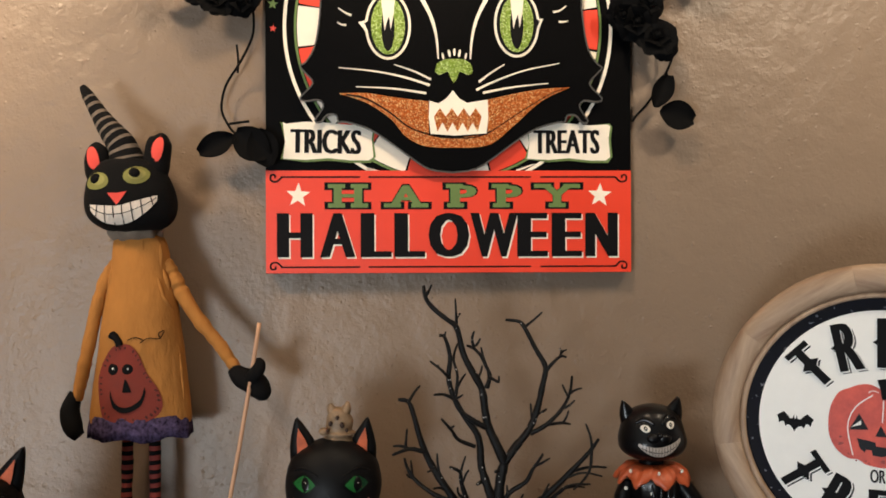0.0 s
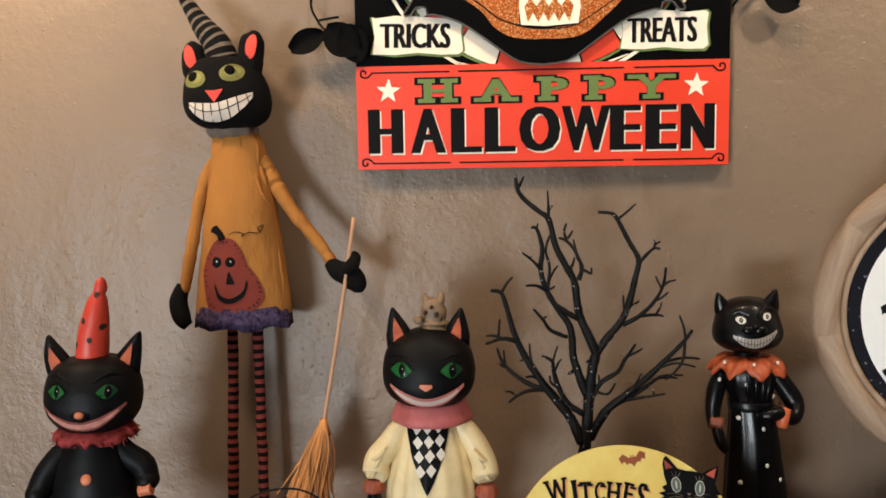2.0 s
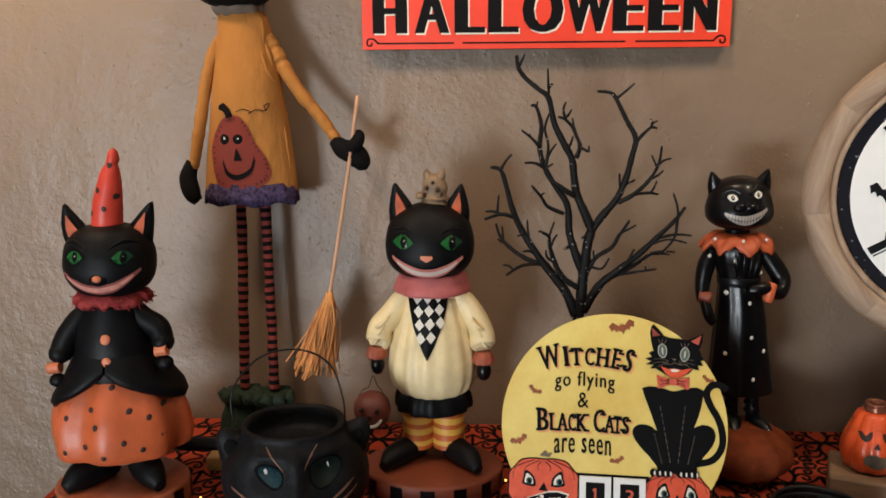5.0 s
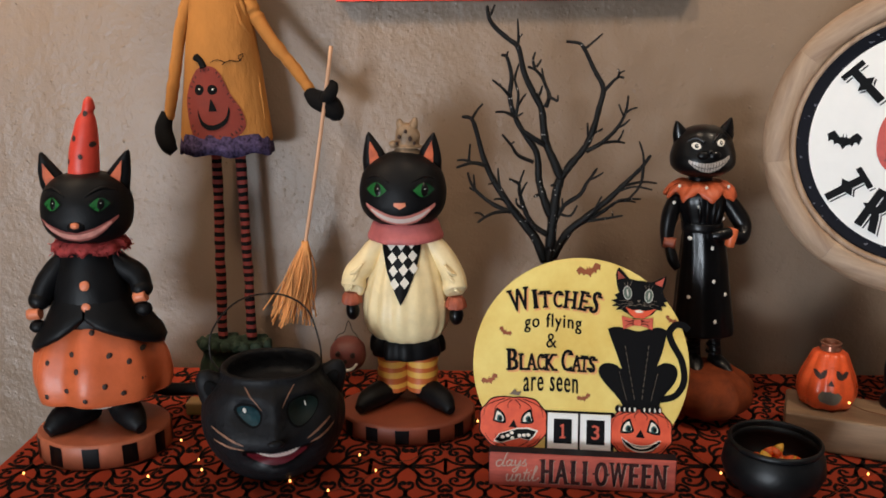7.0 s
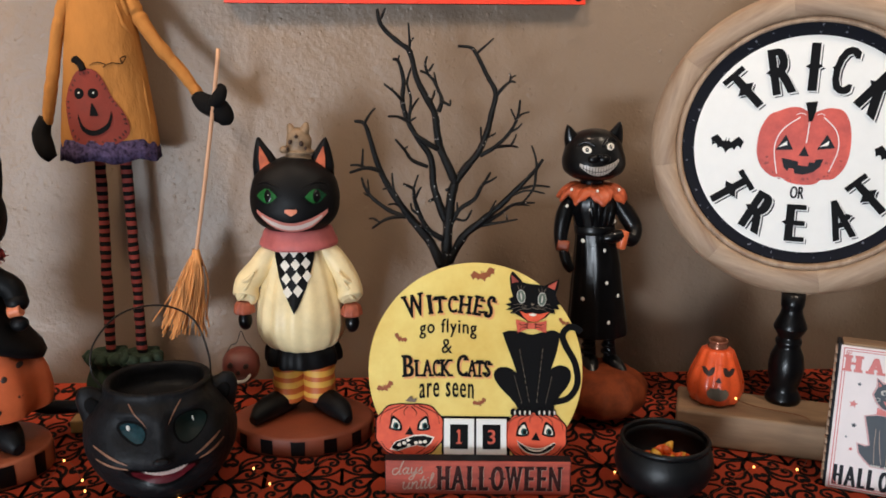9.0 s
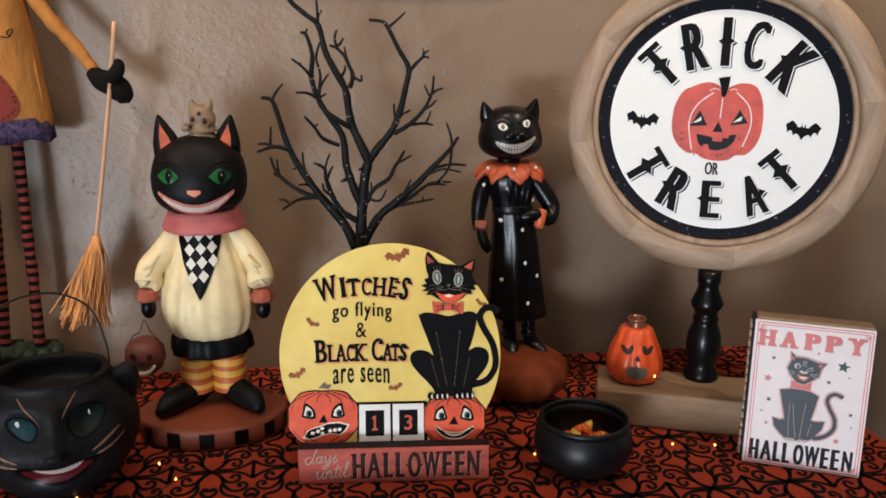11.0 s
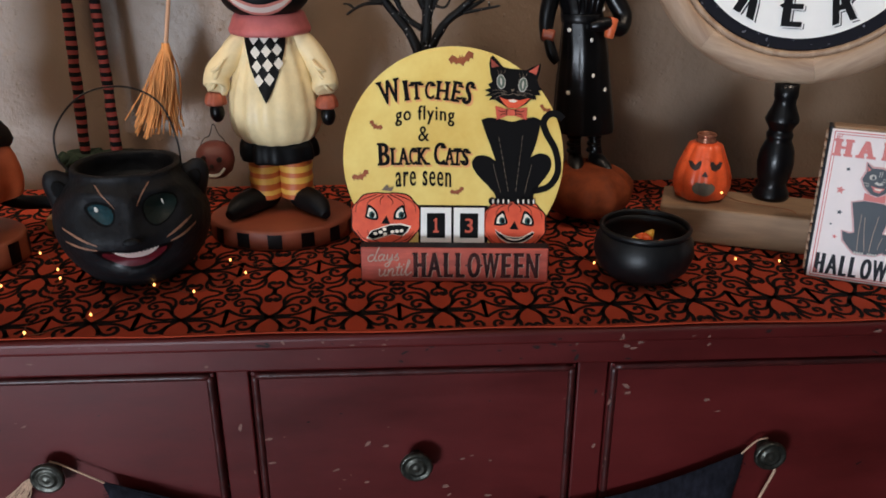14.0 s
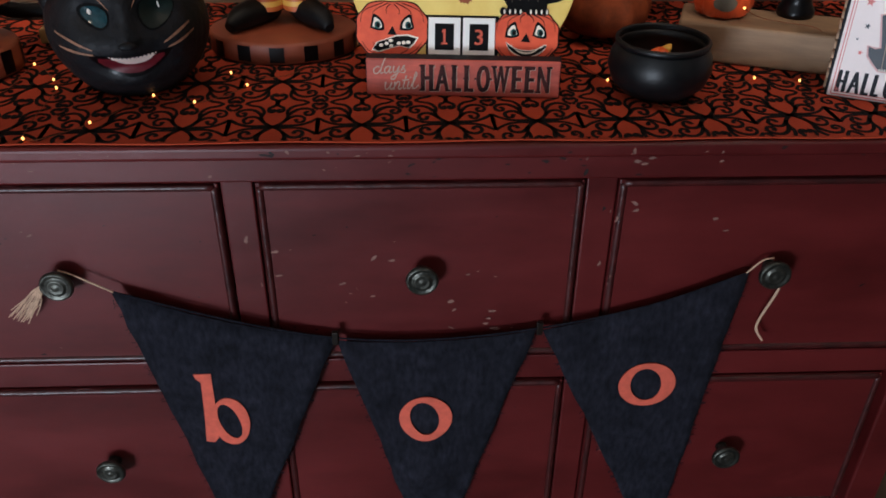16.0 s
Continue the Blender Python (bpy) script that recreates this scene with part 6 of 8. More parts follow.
    paint("eye_socket_shade", lambda s: eye_spot(s, almond(0.0370, 0.1145, 0.0215, 0.0178, 0.30, 1), KNIT, 0.0008))
    paint("eye", lambda s: eye_spot(s, almond(-0.0320, 0.1130, 0.0150, 0.0100, -0.32, -1), WINDOWEYE, 0.0020), "glassy eye with the window's reflection painted pale")
    paint("eye", lambda s: eye_spot(s, almond(0.0375, 0.1145, 0.0195, 0.0158, 0.28, 1), PUPILGREEN, 0.0020), "dark green glassy eye")
    # Pale spots painted on as the glints in both eyes.
    paint("eye_shine", lambda s: s.spot(face, -0.0370, 0.1160, 0.0026, 0.0040, LINE, 0.0030, 0.1, 12))
    paint("eye_shine", lambda s: s.spot(face, 0.0400, 0.1185, 0.0012, 0.0046, LINE, 0.0030, 0.15, 10))
    dash("brow_line", [(-0.0350, 0.1440), (-0.0265, 0.1330), (-0.0150, 0.1190)], 0.0022, BROWN)
    dash("brow_line", [(0.0275, 0.1445), (0.0190, 0.1350), (0.0105, 0.1215)], 0.0022, BROWN)
    for d, lines in ((-1, (((0.080, 0.0925), (0.062, 0.0860), (0.040, 0.0775)), ((0.078, 0.0765), (0.060, 0.0745), (0.040, 0.0715)))), (1, (((0.072, 0.0950), (0.056, 0.0880), (0.040, 0.0800)), ((0.076, 0.0850), (0.060, 0.0790), (0.044, 0.0740))))):
        for pts in lines:
            dash("whisker", [(d * x, z) for x, z in pts], 0.0034, BROWN)
    paint("nose", lambda s: s.ball(tuple(face(0, 0.0845) + Vector((0, 0.001, 0))), (0.0105, 0.005, 0.0050), CHARCOAL, 14, 8))

    def mouth(s):
        n = 21
        xs = [0.001 + 0.047 * (2 * k / (n - 1) - 1) for k in range(n)]
        top = [0.0690 + 0.003 * (x / 0.047) ** 2 for x in xs]
        low = [0.0410 + 0.030 * abs(x / 0.0475) ** 2.4 for x in xs]
        s.band(face, list(zip(xs, low)), list(zip(xs, top)), SATIN, 0.0010, 6)
        s.band(face, [(x, a + 0.0045) for x, a in zip(xs[2:-2], low[2:-2])], [(x, max(b - 0.0030, a + 0.005)) for x, a, b in zip(xs[2:-2], low[2:-2], top[2:-2])], WINE, 0.0018, 6)
    paint("mouth", mouth, "wine red open mouth")

    def teeth(s):
        n = 25
        xs = [0.003 + 0.0265 * (2 * k / (n - 1) - 1) for k in range(n)]
        top = [0.0708 + 0.003 * (x / 0.047) ** 2 - (0.0034 if k % 2 else 0.0) for k, x in enumerate(xs)]
        low = [0.0565 + 0.0145 * abs((x - 0.003) / 0.0272) ** 2.4 for x in xs]
        s.band(face, list(zip(xs, low)), [(x, max(t, l + 0.0005)) for x, t, l in zip(xs, top, low)], TEETH, 0.0030)
    paint("teeth", teeth, "ivory saw-edged teeth")
    for d in (-1, 1):
        s = Sculpt()
        s.limb([(d * 0.058, 0.0, 0.098), (d * 0.073, -0.003, 0.120), (d * 0.084, -0.005, 0.137), (d * 0.0885, -0.006, 0.148), (d * 0.0895, -0.006, 0.1515)], [0.032, 0.026, 0.0175, 0.0095, 0.003], CHARCOAL, 24)
        s.v = [(x, y * 0.75, z) for x, y, z in s.v]
        e = s.done("ear", Matrix.Identity(4), "", "")
        e.parent = P
        # Black lens on the ear front, standing in for its shaded recess.
        s = Sculpt()
        s.ball((d * 0.0785, -0.0165, 0.1275), (0.0100, 0.004, 0.0150), KNIT, 14, 8, (0, d * 24, 0))
        h = s.done("ear_recess_shade", Matrix.Identity(4), "", "")
        h.parent = e
    part("handle", tube(spline([(-0.066, 0.0, 0.146), (-0.078, 0.0, 0.168), (-0.073, 0.004, 0.205), (-0.038, 0.01, 0.240), (0.012, 0.01, 0.246), (0.050, 0.006, 0.224), (0.065, 0.0, 0.178), (0.0665, 0.0, 0.145)], 6), 0.0013, 8), WIRE, P, "thin bent wire handle", True)


cat_pail()

# ---- small black cauldron with candy ----


def cauldron():
    c = thing("cauldron", pose(0.4285, 0.962, CLOTH_Z + 0.001), "small matte black cauldron bowl holding candy corn", "bowl")
    part("bowl", lathe([(0.0, 0.0), (0.030, 0.0), (0.044, 0.004), (0.0585, 0.018), (0.0645, 0.036), (0.062, 0.053), (0.0570, 0.062), (0.0560, 0.064), (0.0520, 0.064), (0.055, 0.053), (0.057, 0.04), (0.048, 0.015), (0.0, 0.008)], 56), IRON, c, smooth=True)
    part("rim", lathe([(0.0540, 0.0642), (0.0572, 0.0642), (0.0588, 0.067), (0.0588, 0.0700), (0.0572, 0.0720), (0.0548, 0.0722), (0.0535, 0.0700), (0.0535, 0.0645)], 64), IRON, c, "thick rolled iron rim", True)


cauldron()
rnd = random.Random(4)
heap = [(0.0, 0.0, 0.056), (-0.018, -0.004, 0.052), (0.016, 0.004, 0.053), (0.004, -0.018, 0.05), (-0.006, 0.018, 0.051), (0.026, -0.012, 0.049), (-0.026, 0.012, 0.048), (0.012, 0.022, 0.049), (-0.02, -0.022, 0.047), (0.03, 0.014, 0.046)]
for k, (x, y, z) in enumerate(heap):
    s = Sculpt()
    rows = []
    for t, r, m in ((0.0, 0.6, 0), (0.003, 1.0, 0), (0.009, 0.95, 0), (0.016, 0.6, 0), (0.021, 0.22, 0)):
        rows.append([(0.0078 * r * math.cos(a), 0.005 * r * math.sin(a), t) for a in [j * math.pi / 5 for j in range(10)]])
    s.sheet(rows[:3], CANDYY if k % 2 else CANDYO)
    s.sheet(rows[2:], CANDYO if k % 2 else CANDYY)
    s.done("candy_corn", pose(0.4285 + 0.8 * x, 0.962 + 0.8 * y, CLOTH_Z + z - 0.006, rnd.uniform(40, 120), rnd.uniform(-30, 30), rnd.uniform(0, 360)), "yellow and orange candy corn piece in the bowl", "candy", "candy in the cauldron")
s = Sculpt()
pumpkin_rings(s, (0, 0, 0.017), 0.036, 0.017, CANDYO, 14, 0.12)
s.done("candy_heap", pose(0.4285, 0.962, CLOTH_Z + 0.0125), "heap of orange candy filling the bowl", "candy")

# ---- round sign on a turned post ----
YAW = -20.0
rsign = thing("round_sign", pose(0.655, 1.108, CLOTH_Z, 0, 0, YAW), "round wood framed trick or treat sign on black turned post", "sign")
BH = 0.054
part("block", box(-0.152, 0.152, -0.082, 0.012, 0.001, BH, 0.004, 3), BLOCKW, rsign, "thick raw pine block")
part("post", lathe([(r, BH + z) for r, z in ((0.0, 0.0), (0.024, 0.0), (0.0255, 0.003), (0.025, 0.009), (0.021, 0.016), (0.019, 0.022), (0.0235, 0.036), (0.0255, 0.055), (0.0235, 0.072), (0.0185, 0.084), (0.0168, 0.088), (0.0185, 0.092), (0.0185, 0.097), (0.0160, 0.100), (0.0165, 0.104), (0.0225, 0.114), (0.0235, 0.118), (0.0205, 0.126), (0.0155, 0.138), (0.0145, 0.146), (0.0165, 0.150), (0.0165, 0.1675), (0.0, 0.168))], 36), SATIN, rsign, "black turned wooden post", True)
SZ = 1.256 - CLOTH_Z


def ring(r0, r1, y0, y1, n=96, bev=0.004):
    """A flat ring with rounded edges, standing upright."""
    bm = bmesh.new()
    prof = [(r0, y1), (r0, y0 + bev), (r0 + bev, y0), (r1 - bev * 1.6, y0), (r1, y0 + bev * 1.6), (r1, y1)]
    rows = [[bm.verts.new((r * math.cos(2 * math.pi * k / n), y, r * math.sin(2 * math.pi * k / n))) for k in range(n)] for r, y in prof]
    rows.append(rows[0])
    for a, b in zip(rows, rows[1:]):
        for k in range(n):
            bm.faces.new((a[k], a[(k + 1) % n], b[(k + 1) % n], b[k]))
    bmesh.ops.recalc_face_normals(bm, faces=bm.faces[:])
    return bm


def on_sign(name, bm, mat, label="", smooth=False, turn=0.0):
    ob = part(name, bm, mat, rsign, label, smooth)
    ob.matrix_local = pose(-0.003, 0.010, SZ, 0, 0, -4) @ pose(0, 0, 0, 0, turn, 0)
    return ob


def wood_segment(r0, r1, y0, y1, half, bev=0.004, n=14):
    """One bent piece of the round frame, centred on +x."""
    bm = bmesh.new()
    prof = [(r0, y1), (r0, y0 + bev), (r0 + bev, y0), (r1 - bev * 1.6, y0), (r1, y0 + bev * 1.6), (r1, y1)]
    rows = [[bm.verts.new((r * math.cos(a), y, r * math.sin(a))) for r, y in prof] for a in [half * (2 * k / n - 1) for k in range(n + 1)]]
    for a, b in zip(rows, rows[1:]):
        for k in range(6):
            bm.faces.new((a[k], a[(k + 1) % 6], b[(k + 1) % 6], b[k]))
    for row in (rows[0], rows[-1]):
        bm.faces.new([bm.verts.new(v.co) for v in row])
    bmesh.ops.recalc_face_normals(bm, faces=bm.faces[:])
    return bm


for k in range(8):
    on_sign("frame_piece", wood_segment(0.1775, 0.2135, -0.017, 0.018, math.pi / 8 - 0.0005), OAK, "pale whitewashed wood frame piece", True, 22.5 * (2 * k + 0.55))
on_sign("frame_lip", ring(0.1695, 0.1773, -0.0135, 0.017, bev=0.0015), OAK, "recessed inner lip of the wood frame", True)
on_sign("rim", slab(circle(0, 0, 0.1698, n=80), -0.002, 0.010), RIM, "navy black painted rim")
on_sign("plate", slab(circle(0, 0, 0.1525, n=80), -0.0036, -0.0021), SIGNWHITE, "white sign face")

# ---- ceramic jack lantern ----
JACK = thing("jack_lantern", pose(0.553, 1.118, CLOTH_Z + BH + 0.001, 0, 0, -14), "small glazed orange ceramic jack lantern with hollow mouth, its dim inside painted on", "lantern")
s = Sculpt()
body = []
JPROF = ((0.030, 0.0), (0.0365, 0.004), (0.0405, 0.017), (0.0398, 0.032), (0.0355, 0.047), (0.0300, 0.060), (0.0260, 0.071), (0.0225, 0.079), (0.0165, 0.082))


def jack_r(r, a):
    return r * (1 + 0.115 * abs(math.cos(4.5 * a)) ** 0.8 - 0.075)


for r, z in JPROF:
    body.append([(jack_r(r, a) * math.cos(a), jack_r(r, a) * math.sin(a), z) for a in [2 * math.pi * k / 64 for k in range(64)]])
s.sheet(body, CERAMIC)
o = s.done("body", Matrix.Identity(4), "", "")
o.parent = JACK


def jack_face(x, z):
    r = float(np.interp(z, [q[1] for q in JPROF], [q[0] for q in JPROF]))
    a = -math.acos(max(-0.99, min(0.99, x / r)))
    return Vector((x, -math.sqrt(max(1e-6, jack_r(r, a) ** 2 - x * x)), z))


def jack_part(name, mat, low, high, label=""):
    s = Sculpt()
    s.band(jack_face, low, high, mat, 0.0016)
    ob = s.done(name, Matrix.Identity(4), label, "")
    ob.parent = JACK
    return ob


# Openings are surface patches; the shade inside is put in their colour.
for d in (-1, 1):
    pts = [(-0.0085, 0.0575), (-0.006, 0.0510), (0.0, 0.0480), (0.006, 0.0505), (0.0085, 0.0565)]
    tops = [(-0.0085, 0.0580), (-0.005, 0.0600), (0.0, 0.0555), (0.004, 0.0605), (0.0085, 0.0620)]
    jack_part("eye_hole_shade", SOOT, [(d * 0.0145 + x * d * -1, z) for x, z in pts], [(d * 0.0145 + x * d * -1, z) for x, z in tops])
jack_part("nose_hole_shade", SOOT, [(-0.0045, 0.0415), (0.0, 0.0410), (0.0045, 0.0415)], [(-0.0008, 0.048), (0.0, 0.0485), (0.0008, 0.048)])
# Grey that paints the dim inside seen through the mouth.
HOLLOW = material("hollow_shade_grey", rgb(104, 98, 86), rough=0.7, var=0.3)
mx = [-0.0156 + 0.0026 * k for k in range(13)]
jack_part("mouth_hole_shade", HOLLOW, [(x, 0.0235 - 0.0105 * math.sqrt(max(0, 1 - (x / 0.0158) ** 2))) for x in mx], [(x, 0.0235 + 0.0085 * max(0, 1 - (x / 0.0158) ** 2) ** 0.35 + (0.0022 if k % 4 == 2 else 0)) for k, x in enumerate(mx)], "hollow mouth, its dim inside painted on")
part("neck", lathe([(0.010, 0.081), (0.0140, 0.081), (0.0150, 0.0845), (0.0128, 0.0875), (0.0138, 0.091), (0.0150, 0.093), (0.0138, 0.0945), (0.011, 0.093), (0.010, 0.086)], 28), material("bronze_lustre_rim", rgb(142, 92, 70), rough=0.25, metal=0.5, var=0.3), JACK, "bronze ringed neck", True)

# ---- signs and printed things ----


def wall_sign():
    SG = thing("halloween_sign", pose(0.0975, WALL_Y - 0.004, 1.4535), "black and red wooden cat face halloween sign on the wall", "sign")
    U = 0.000876
    W2 = 0.2825
    part("board", slab([(-W2, 0.0), (W2, 0.0), (W2, 0.62), (-W2, 0.62)], -0.018, -0.001, 0.001), SIGNBLACK, SG)
    part("panel", slab([(-W2 + 0.0003, 0.0005), (W2 - 0.0003, 0.0005), (W2 - 0.0003, 0.158), (-W2 + 0.0003, 0.158)], -0.0192, -0.0182), SIGNRED, SG, "orange red printed panel")

    def pt(u, v):
        return (u * U, v * U)

    def flat(name, pts, mat, y, label="", th=0.0006):
        return part(name, slab([pt(u, v) for u, v in pts], y - th, y - 0.0001), mat, SG, label)

    def line(name, pts, w, mat, y, w1=None, n=5):
        return part(name, ribbon([pt(u, v) for u, v in spline(pts, n)], w * U, y - 0.0006, y - 0.0001, None if w1 is None else w1 * U), mat, SG)

    R = -0.0192
    # words on the red panel
    for dx, dz, mat, y in ((2.5, -3, IVORY, R), (0, 0, PRINT, R - 0.0008)):
        for ch, u, w in (("H", -272, 62), ("A", -197, 62), ("L", -130, 54), ("L", -71, 54), ("O", -2, 72), ("W", 78, 84), ("E", 146, 54), ("E", 207, 54), ("N", 269, 58)):
            part("letter", lettering(ch, w * U, 77 * U, (u + dx) * U, (67 + dz) * U, fat=0.075 if ch not in "WA" else 0.055, y=y), mat, SG)
    for ch, u, w in (("H", -179, 50), ("A", -77, 58), ("P", 24, 46), ("P", 105, 44), ("Y", 190, 56)):
        serifs = {"H": ((-20, 17), (20, 17), (-20, -17), (20, -17)), "A": ((-24, -17), (24, -17)), "P": ((-16, 17), (-14, -17)), "Y": ((-26, 17), (26, 17), (0, -17))}[ch]
        for grow, mat, y in ((6.0, PRINT, R), (0, SIGNGREEN, R - 0.0008)):
            bits = [lettering(ch, (w + grow) * U, (36 + grow) * U, u * U, 136 * U, weight=0.012, fat=0.034, y=y)]
            for k, (sx, sz) in enumerate(serifs):
                w2, h2 = (15 + grow), (3.6 + grow / 2)
                bits.append(slab([pt(u + sx - w2, 136 + sz - h2), pt(u + sx + w2, 136 + sz - h2), pt(u + sx + w2, 136 + sz + h2), pt(u + sx - w2, 136 + sz + h2)], y - 0.00065 - 0.00003 * k, y - 0.0001))
            part("letter", merge(bits), mat, SG)
    for u in (-266, 266):
        flat("star", star(u, 137, 22, 0.42, 0.05), IVORY, R)
    for v in (11, 169):
        for u0, u1 in ((-296, -158), (-143, 143), (160, 296)):
            line("rule", [(u0, v), ((u0 + u1) / 2, v), (u1, v)], 2.6, PRINT, R, n=2)
        for d in (-1, 1):
            s = -1 if v > 90 else 1
            line("scroll", [(d * 294, v), (d * 303, v + s * 8), (d * 313, v + s * 6), (d * 313, v - s * 3), (d * 306, v - s * 3), (d * 306, v + s * 2)], 3.0, PRINT, R, n=4)
    # ring and striped border behind the face
    B = -0.018
    C = (-1, 432)

    def hoop(name, r, w, mat, y, label=""):
        return part(name, ribbon([pt(*q) for q in circle(C[0], C[1], r, n=90)] + [pt(C[0] + r, C[1])], w * U, y - 0.0006, y - 0.0001), mat, SG, label)
    hoop("ring", 288, 6, IVORY, B, "ivory printed ring")
    hoop("border_line", 269.5, 4, SIGNGREEN, B, "olive green border line")
    for k in range(22):
        a0 = 2 * math.pi * (k - 0.5) / 22
        span = 2 * math.pi / 22 - 0.012
        pts = [pt(C[0] + 245 * math.cos(a0 + span * t / 6), C[1] + 245 * math.sin(a0 + span * t / 6)) for t in range(7)]
        part("stripe", ribbon(pts, 42 * U, B - 0.0006, B - 0.0001), IVORY if k % 2 else SIGNRED, SG)
    # banners
    for d, word in ((-1, "TRICKS"), (1, "TREATS")):
        c = -213 if d < 0 else 211
        hw = 79 if d < 0 else 74
        for grow, mat, y in ((4, SIGNGREEN, B - 0.0012), (0, IVORY, B - 0.002)):
            sh = 4 if grow and d > 0 else (3 if grow else 0)
            flat("banner", [(c - hw - grow, 265), (c - hw + 6, 262), (c - hw / 2, 266), (c, 264), (c + hw / 2, 260), (c + hw - 5 + sh, 262 + grow / 2), (c + hw + grow, 258), (c + hw - 3 + sh, 236), (c + hw + grow, 204), (c + hw - 8 + sh, 198 - grow), (c + hw / 2, 198 - grow), (c, 202 - grow), (c - hw / 2, 199 - grow), (c - hw - grow, 201), (c - hw + 4, 230)], mat, y)
        part("word", lettering(word, 124 * U if d < 0 else 118 * U, 42 * U, (c - 4) * U, 231 * U, turn=-0.02 if d < 0 else 0.0, fat=0.06, y=B - 0.0027), PRINT, SG, "black lettering on the banner")
    for d in (-1, 1):
        line("stroke", [(d * 145 if d < 0 else 118, 184 if d < 0 else 180), (d * 110 if d < 0 else 150, 176 if d < 0 else 192)], 4, IVORY, B, 1.5)
    for u, v, r, m in ((-309, 472, 10, SIGNGREEN), (-309, 429, 7, CORAL), (309, 466, 10, SIGNGREEN)):
        flat("star", star(u, v, r, 0.42, 0.1), m, B)
    # the raised cat face
    half = [(4, 176), (45, 182), (82, 206), (112, 228), (150, 252), (190, 264), (202, 264), (206, 276), (222, 276), (232, 264), (243, 266), (228, 290), (236, 302), (258, 300), (268, 306), (246, 330), (256, 346), (268, 360), (258, 368), (244, 392), (236, 430), (232, 484), (238, 540), (252, 600), (200, 640), (120, 660), (4, 664)]
    half = spline(half, 3)
    pts = [(4 + (u - 4), v) for u, v in half] + [(4 - (u - 4), v) for u, v in half[::-1][1:-1]]
    part("cat_face", slab([pt(*q) for q in pts], -0.031, -0.026), SIGNBLACK, SG, "raised black cut-out cat face")
    # Thin grey strip paints the highlight along the cut-out's bevelled edge.
    part("face_edge_highlight", ribbon([pt(*q) for q in pts + pts[:1]], 2.6 * U, -0.0314, -0.0258), material("edge_highlight_grey", rgb(74, 72, 70), rough=0.4), SG)
    part("face_spacer", slab([pt(*q) for q in circle(4, 480, 120, n=24)], -0.0261, -0.0185), SIGNBLACK, SG)
    F = -0.031
    for d, cx, cy, tip in ((-1, -107.5, 431, (-159, 437)), (1, 117.5, 436, (164, 445))):
        n = 40
        out = circle(cx, cy, 40, 59, n=n)
        k0 = 0 if d > 0 else n // 2
        out[k0] = tip
        flat("eye_rim", out, IVORY, F)
        inner = circle(cx, cy, 35.5, 54.5, n=n)
        inner[k0] = (cx + d * 41, cy + (tip[1] - cy) * 0.6)
        flat("eye_black", inner, PRINT, F - 0.0006)
        flat("iris", circle(cx, cy, 29.5, 50), GLITGREEN, F - 0.0012, "green glitter iris")
        flat("pupil", circle(cx, cy - 4, 11.5, 40), PRINT, F - 0.0018)
        flat("eye_shine", [(cx - 13, cy + 56), (cx + 13, cy + 56), (cx + 10, cy + 20), (cx + 5, cy - 8), (cx + 2, cy + 16), (cx - 2, cy + 6), (cx - 6, cy - 9), (cx - 9, cy + 20)], IVORY, F - 0.0024)
    for pts, w0, w1 in (([(-33, 338), (-62, 352), (-97, 364)], 4, 1.5), ([(-35, 328), (-80, 342), (-132, 352), (-193, 358)], 4.5, 1.5), ([(-41, 314), (-100, 322), (-164, 325)], 4.5, 1.5), ([(51, 334), (72, 350), (96, 365)], 4, 1.5), ([(46, 320), (78, 335), (130, 354), (192, 367)], 4.5, 1.5), ([(58, 315), (110, 325), (173, 332)], 4.5, 1.5)):
        line("whisker", pts, w0, IVORY, F, w1)
    for pts in ([(-194, 462), (-184, 455), (-171, 449)], [(-196, 437), (-188, 433), (-180, 432)], [(205, 468), (194, 460), (182, 457)], [(208, 442), (200, 440), (192, 440)]):
        line("cheek_line", pts, 1.5, IVORY, F, 4)
    for d in (-1, 1):
        line("bridge_line", [(8 + d * 58, 482), (8 + d * 40, 446), (8 + d * 31, 410), (8 + d * 28, 374)], 7.5, IVORY, F, 2.5)
        for k, (u, r) in enumerate(((9, 4.6), (20, 4.0))):
            flat("brow_dot", circle(8 + d * u, 384 - 5 * k, r * 0.5, r * 1.5, n=14, turn=-d * 0.2), IVORY, F)
    flat("brow_dot", circle(8, 386, 2.2, 6.5, n=14), IVORY, F)
    # glitter lips
    upper = spline([(-193, 313), (-146, 314), (-100, 307), (-37, 300)], 4), spline([(66, 303), (110, 313), (160, 322), (211, 325)], 4)
    lower = spline([(-193, 313), (-146, 297), (-102, 268), (-79, 240), (-45, 222), (8, 219), (68, 224), (110, 256), (160, 300), (211, 325)], 4)
    flat("lip", upper[0] + [(-37, 240), (8, 236), (66, 242)] + upper[1] + lower[::-1][1:-1], GLITORANGE, F - 0.0002, "orange glitter lips")
    line("lip_crease", [(-180, 311), (-146, 304), (-106, 281), (-72, 255), (-29, 240), (8, 236), (60, 242), (127, 284), (178, 314), (200, 322)], 3.2, PRINT, F - 0.0009, 1.2)
    flat("mouth", [(-36, 301), (-20, 296), (-6, 305), (5, 319), (16, 305), (30, 297), (66, 303), (67, 272), (64, 244), (8, 240), (-34, 243), (-37, 272)], IVORY, F - 0.0012, "ivory teeth")
    zig = [(-28 + 10.4 * k, 279 + (9 if k % 2 else -6)) for k in range(9)]
    zag = [(-22 + 8.8 * k, 256 + (7 if k % 2 else -9)) for k in range(9)]
    flat("tongue", zig + zag[::-1], GLITORANGE, F - 0.0018, "orange glitter between the teeth")
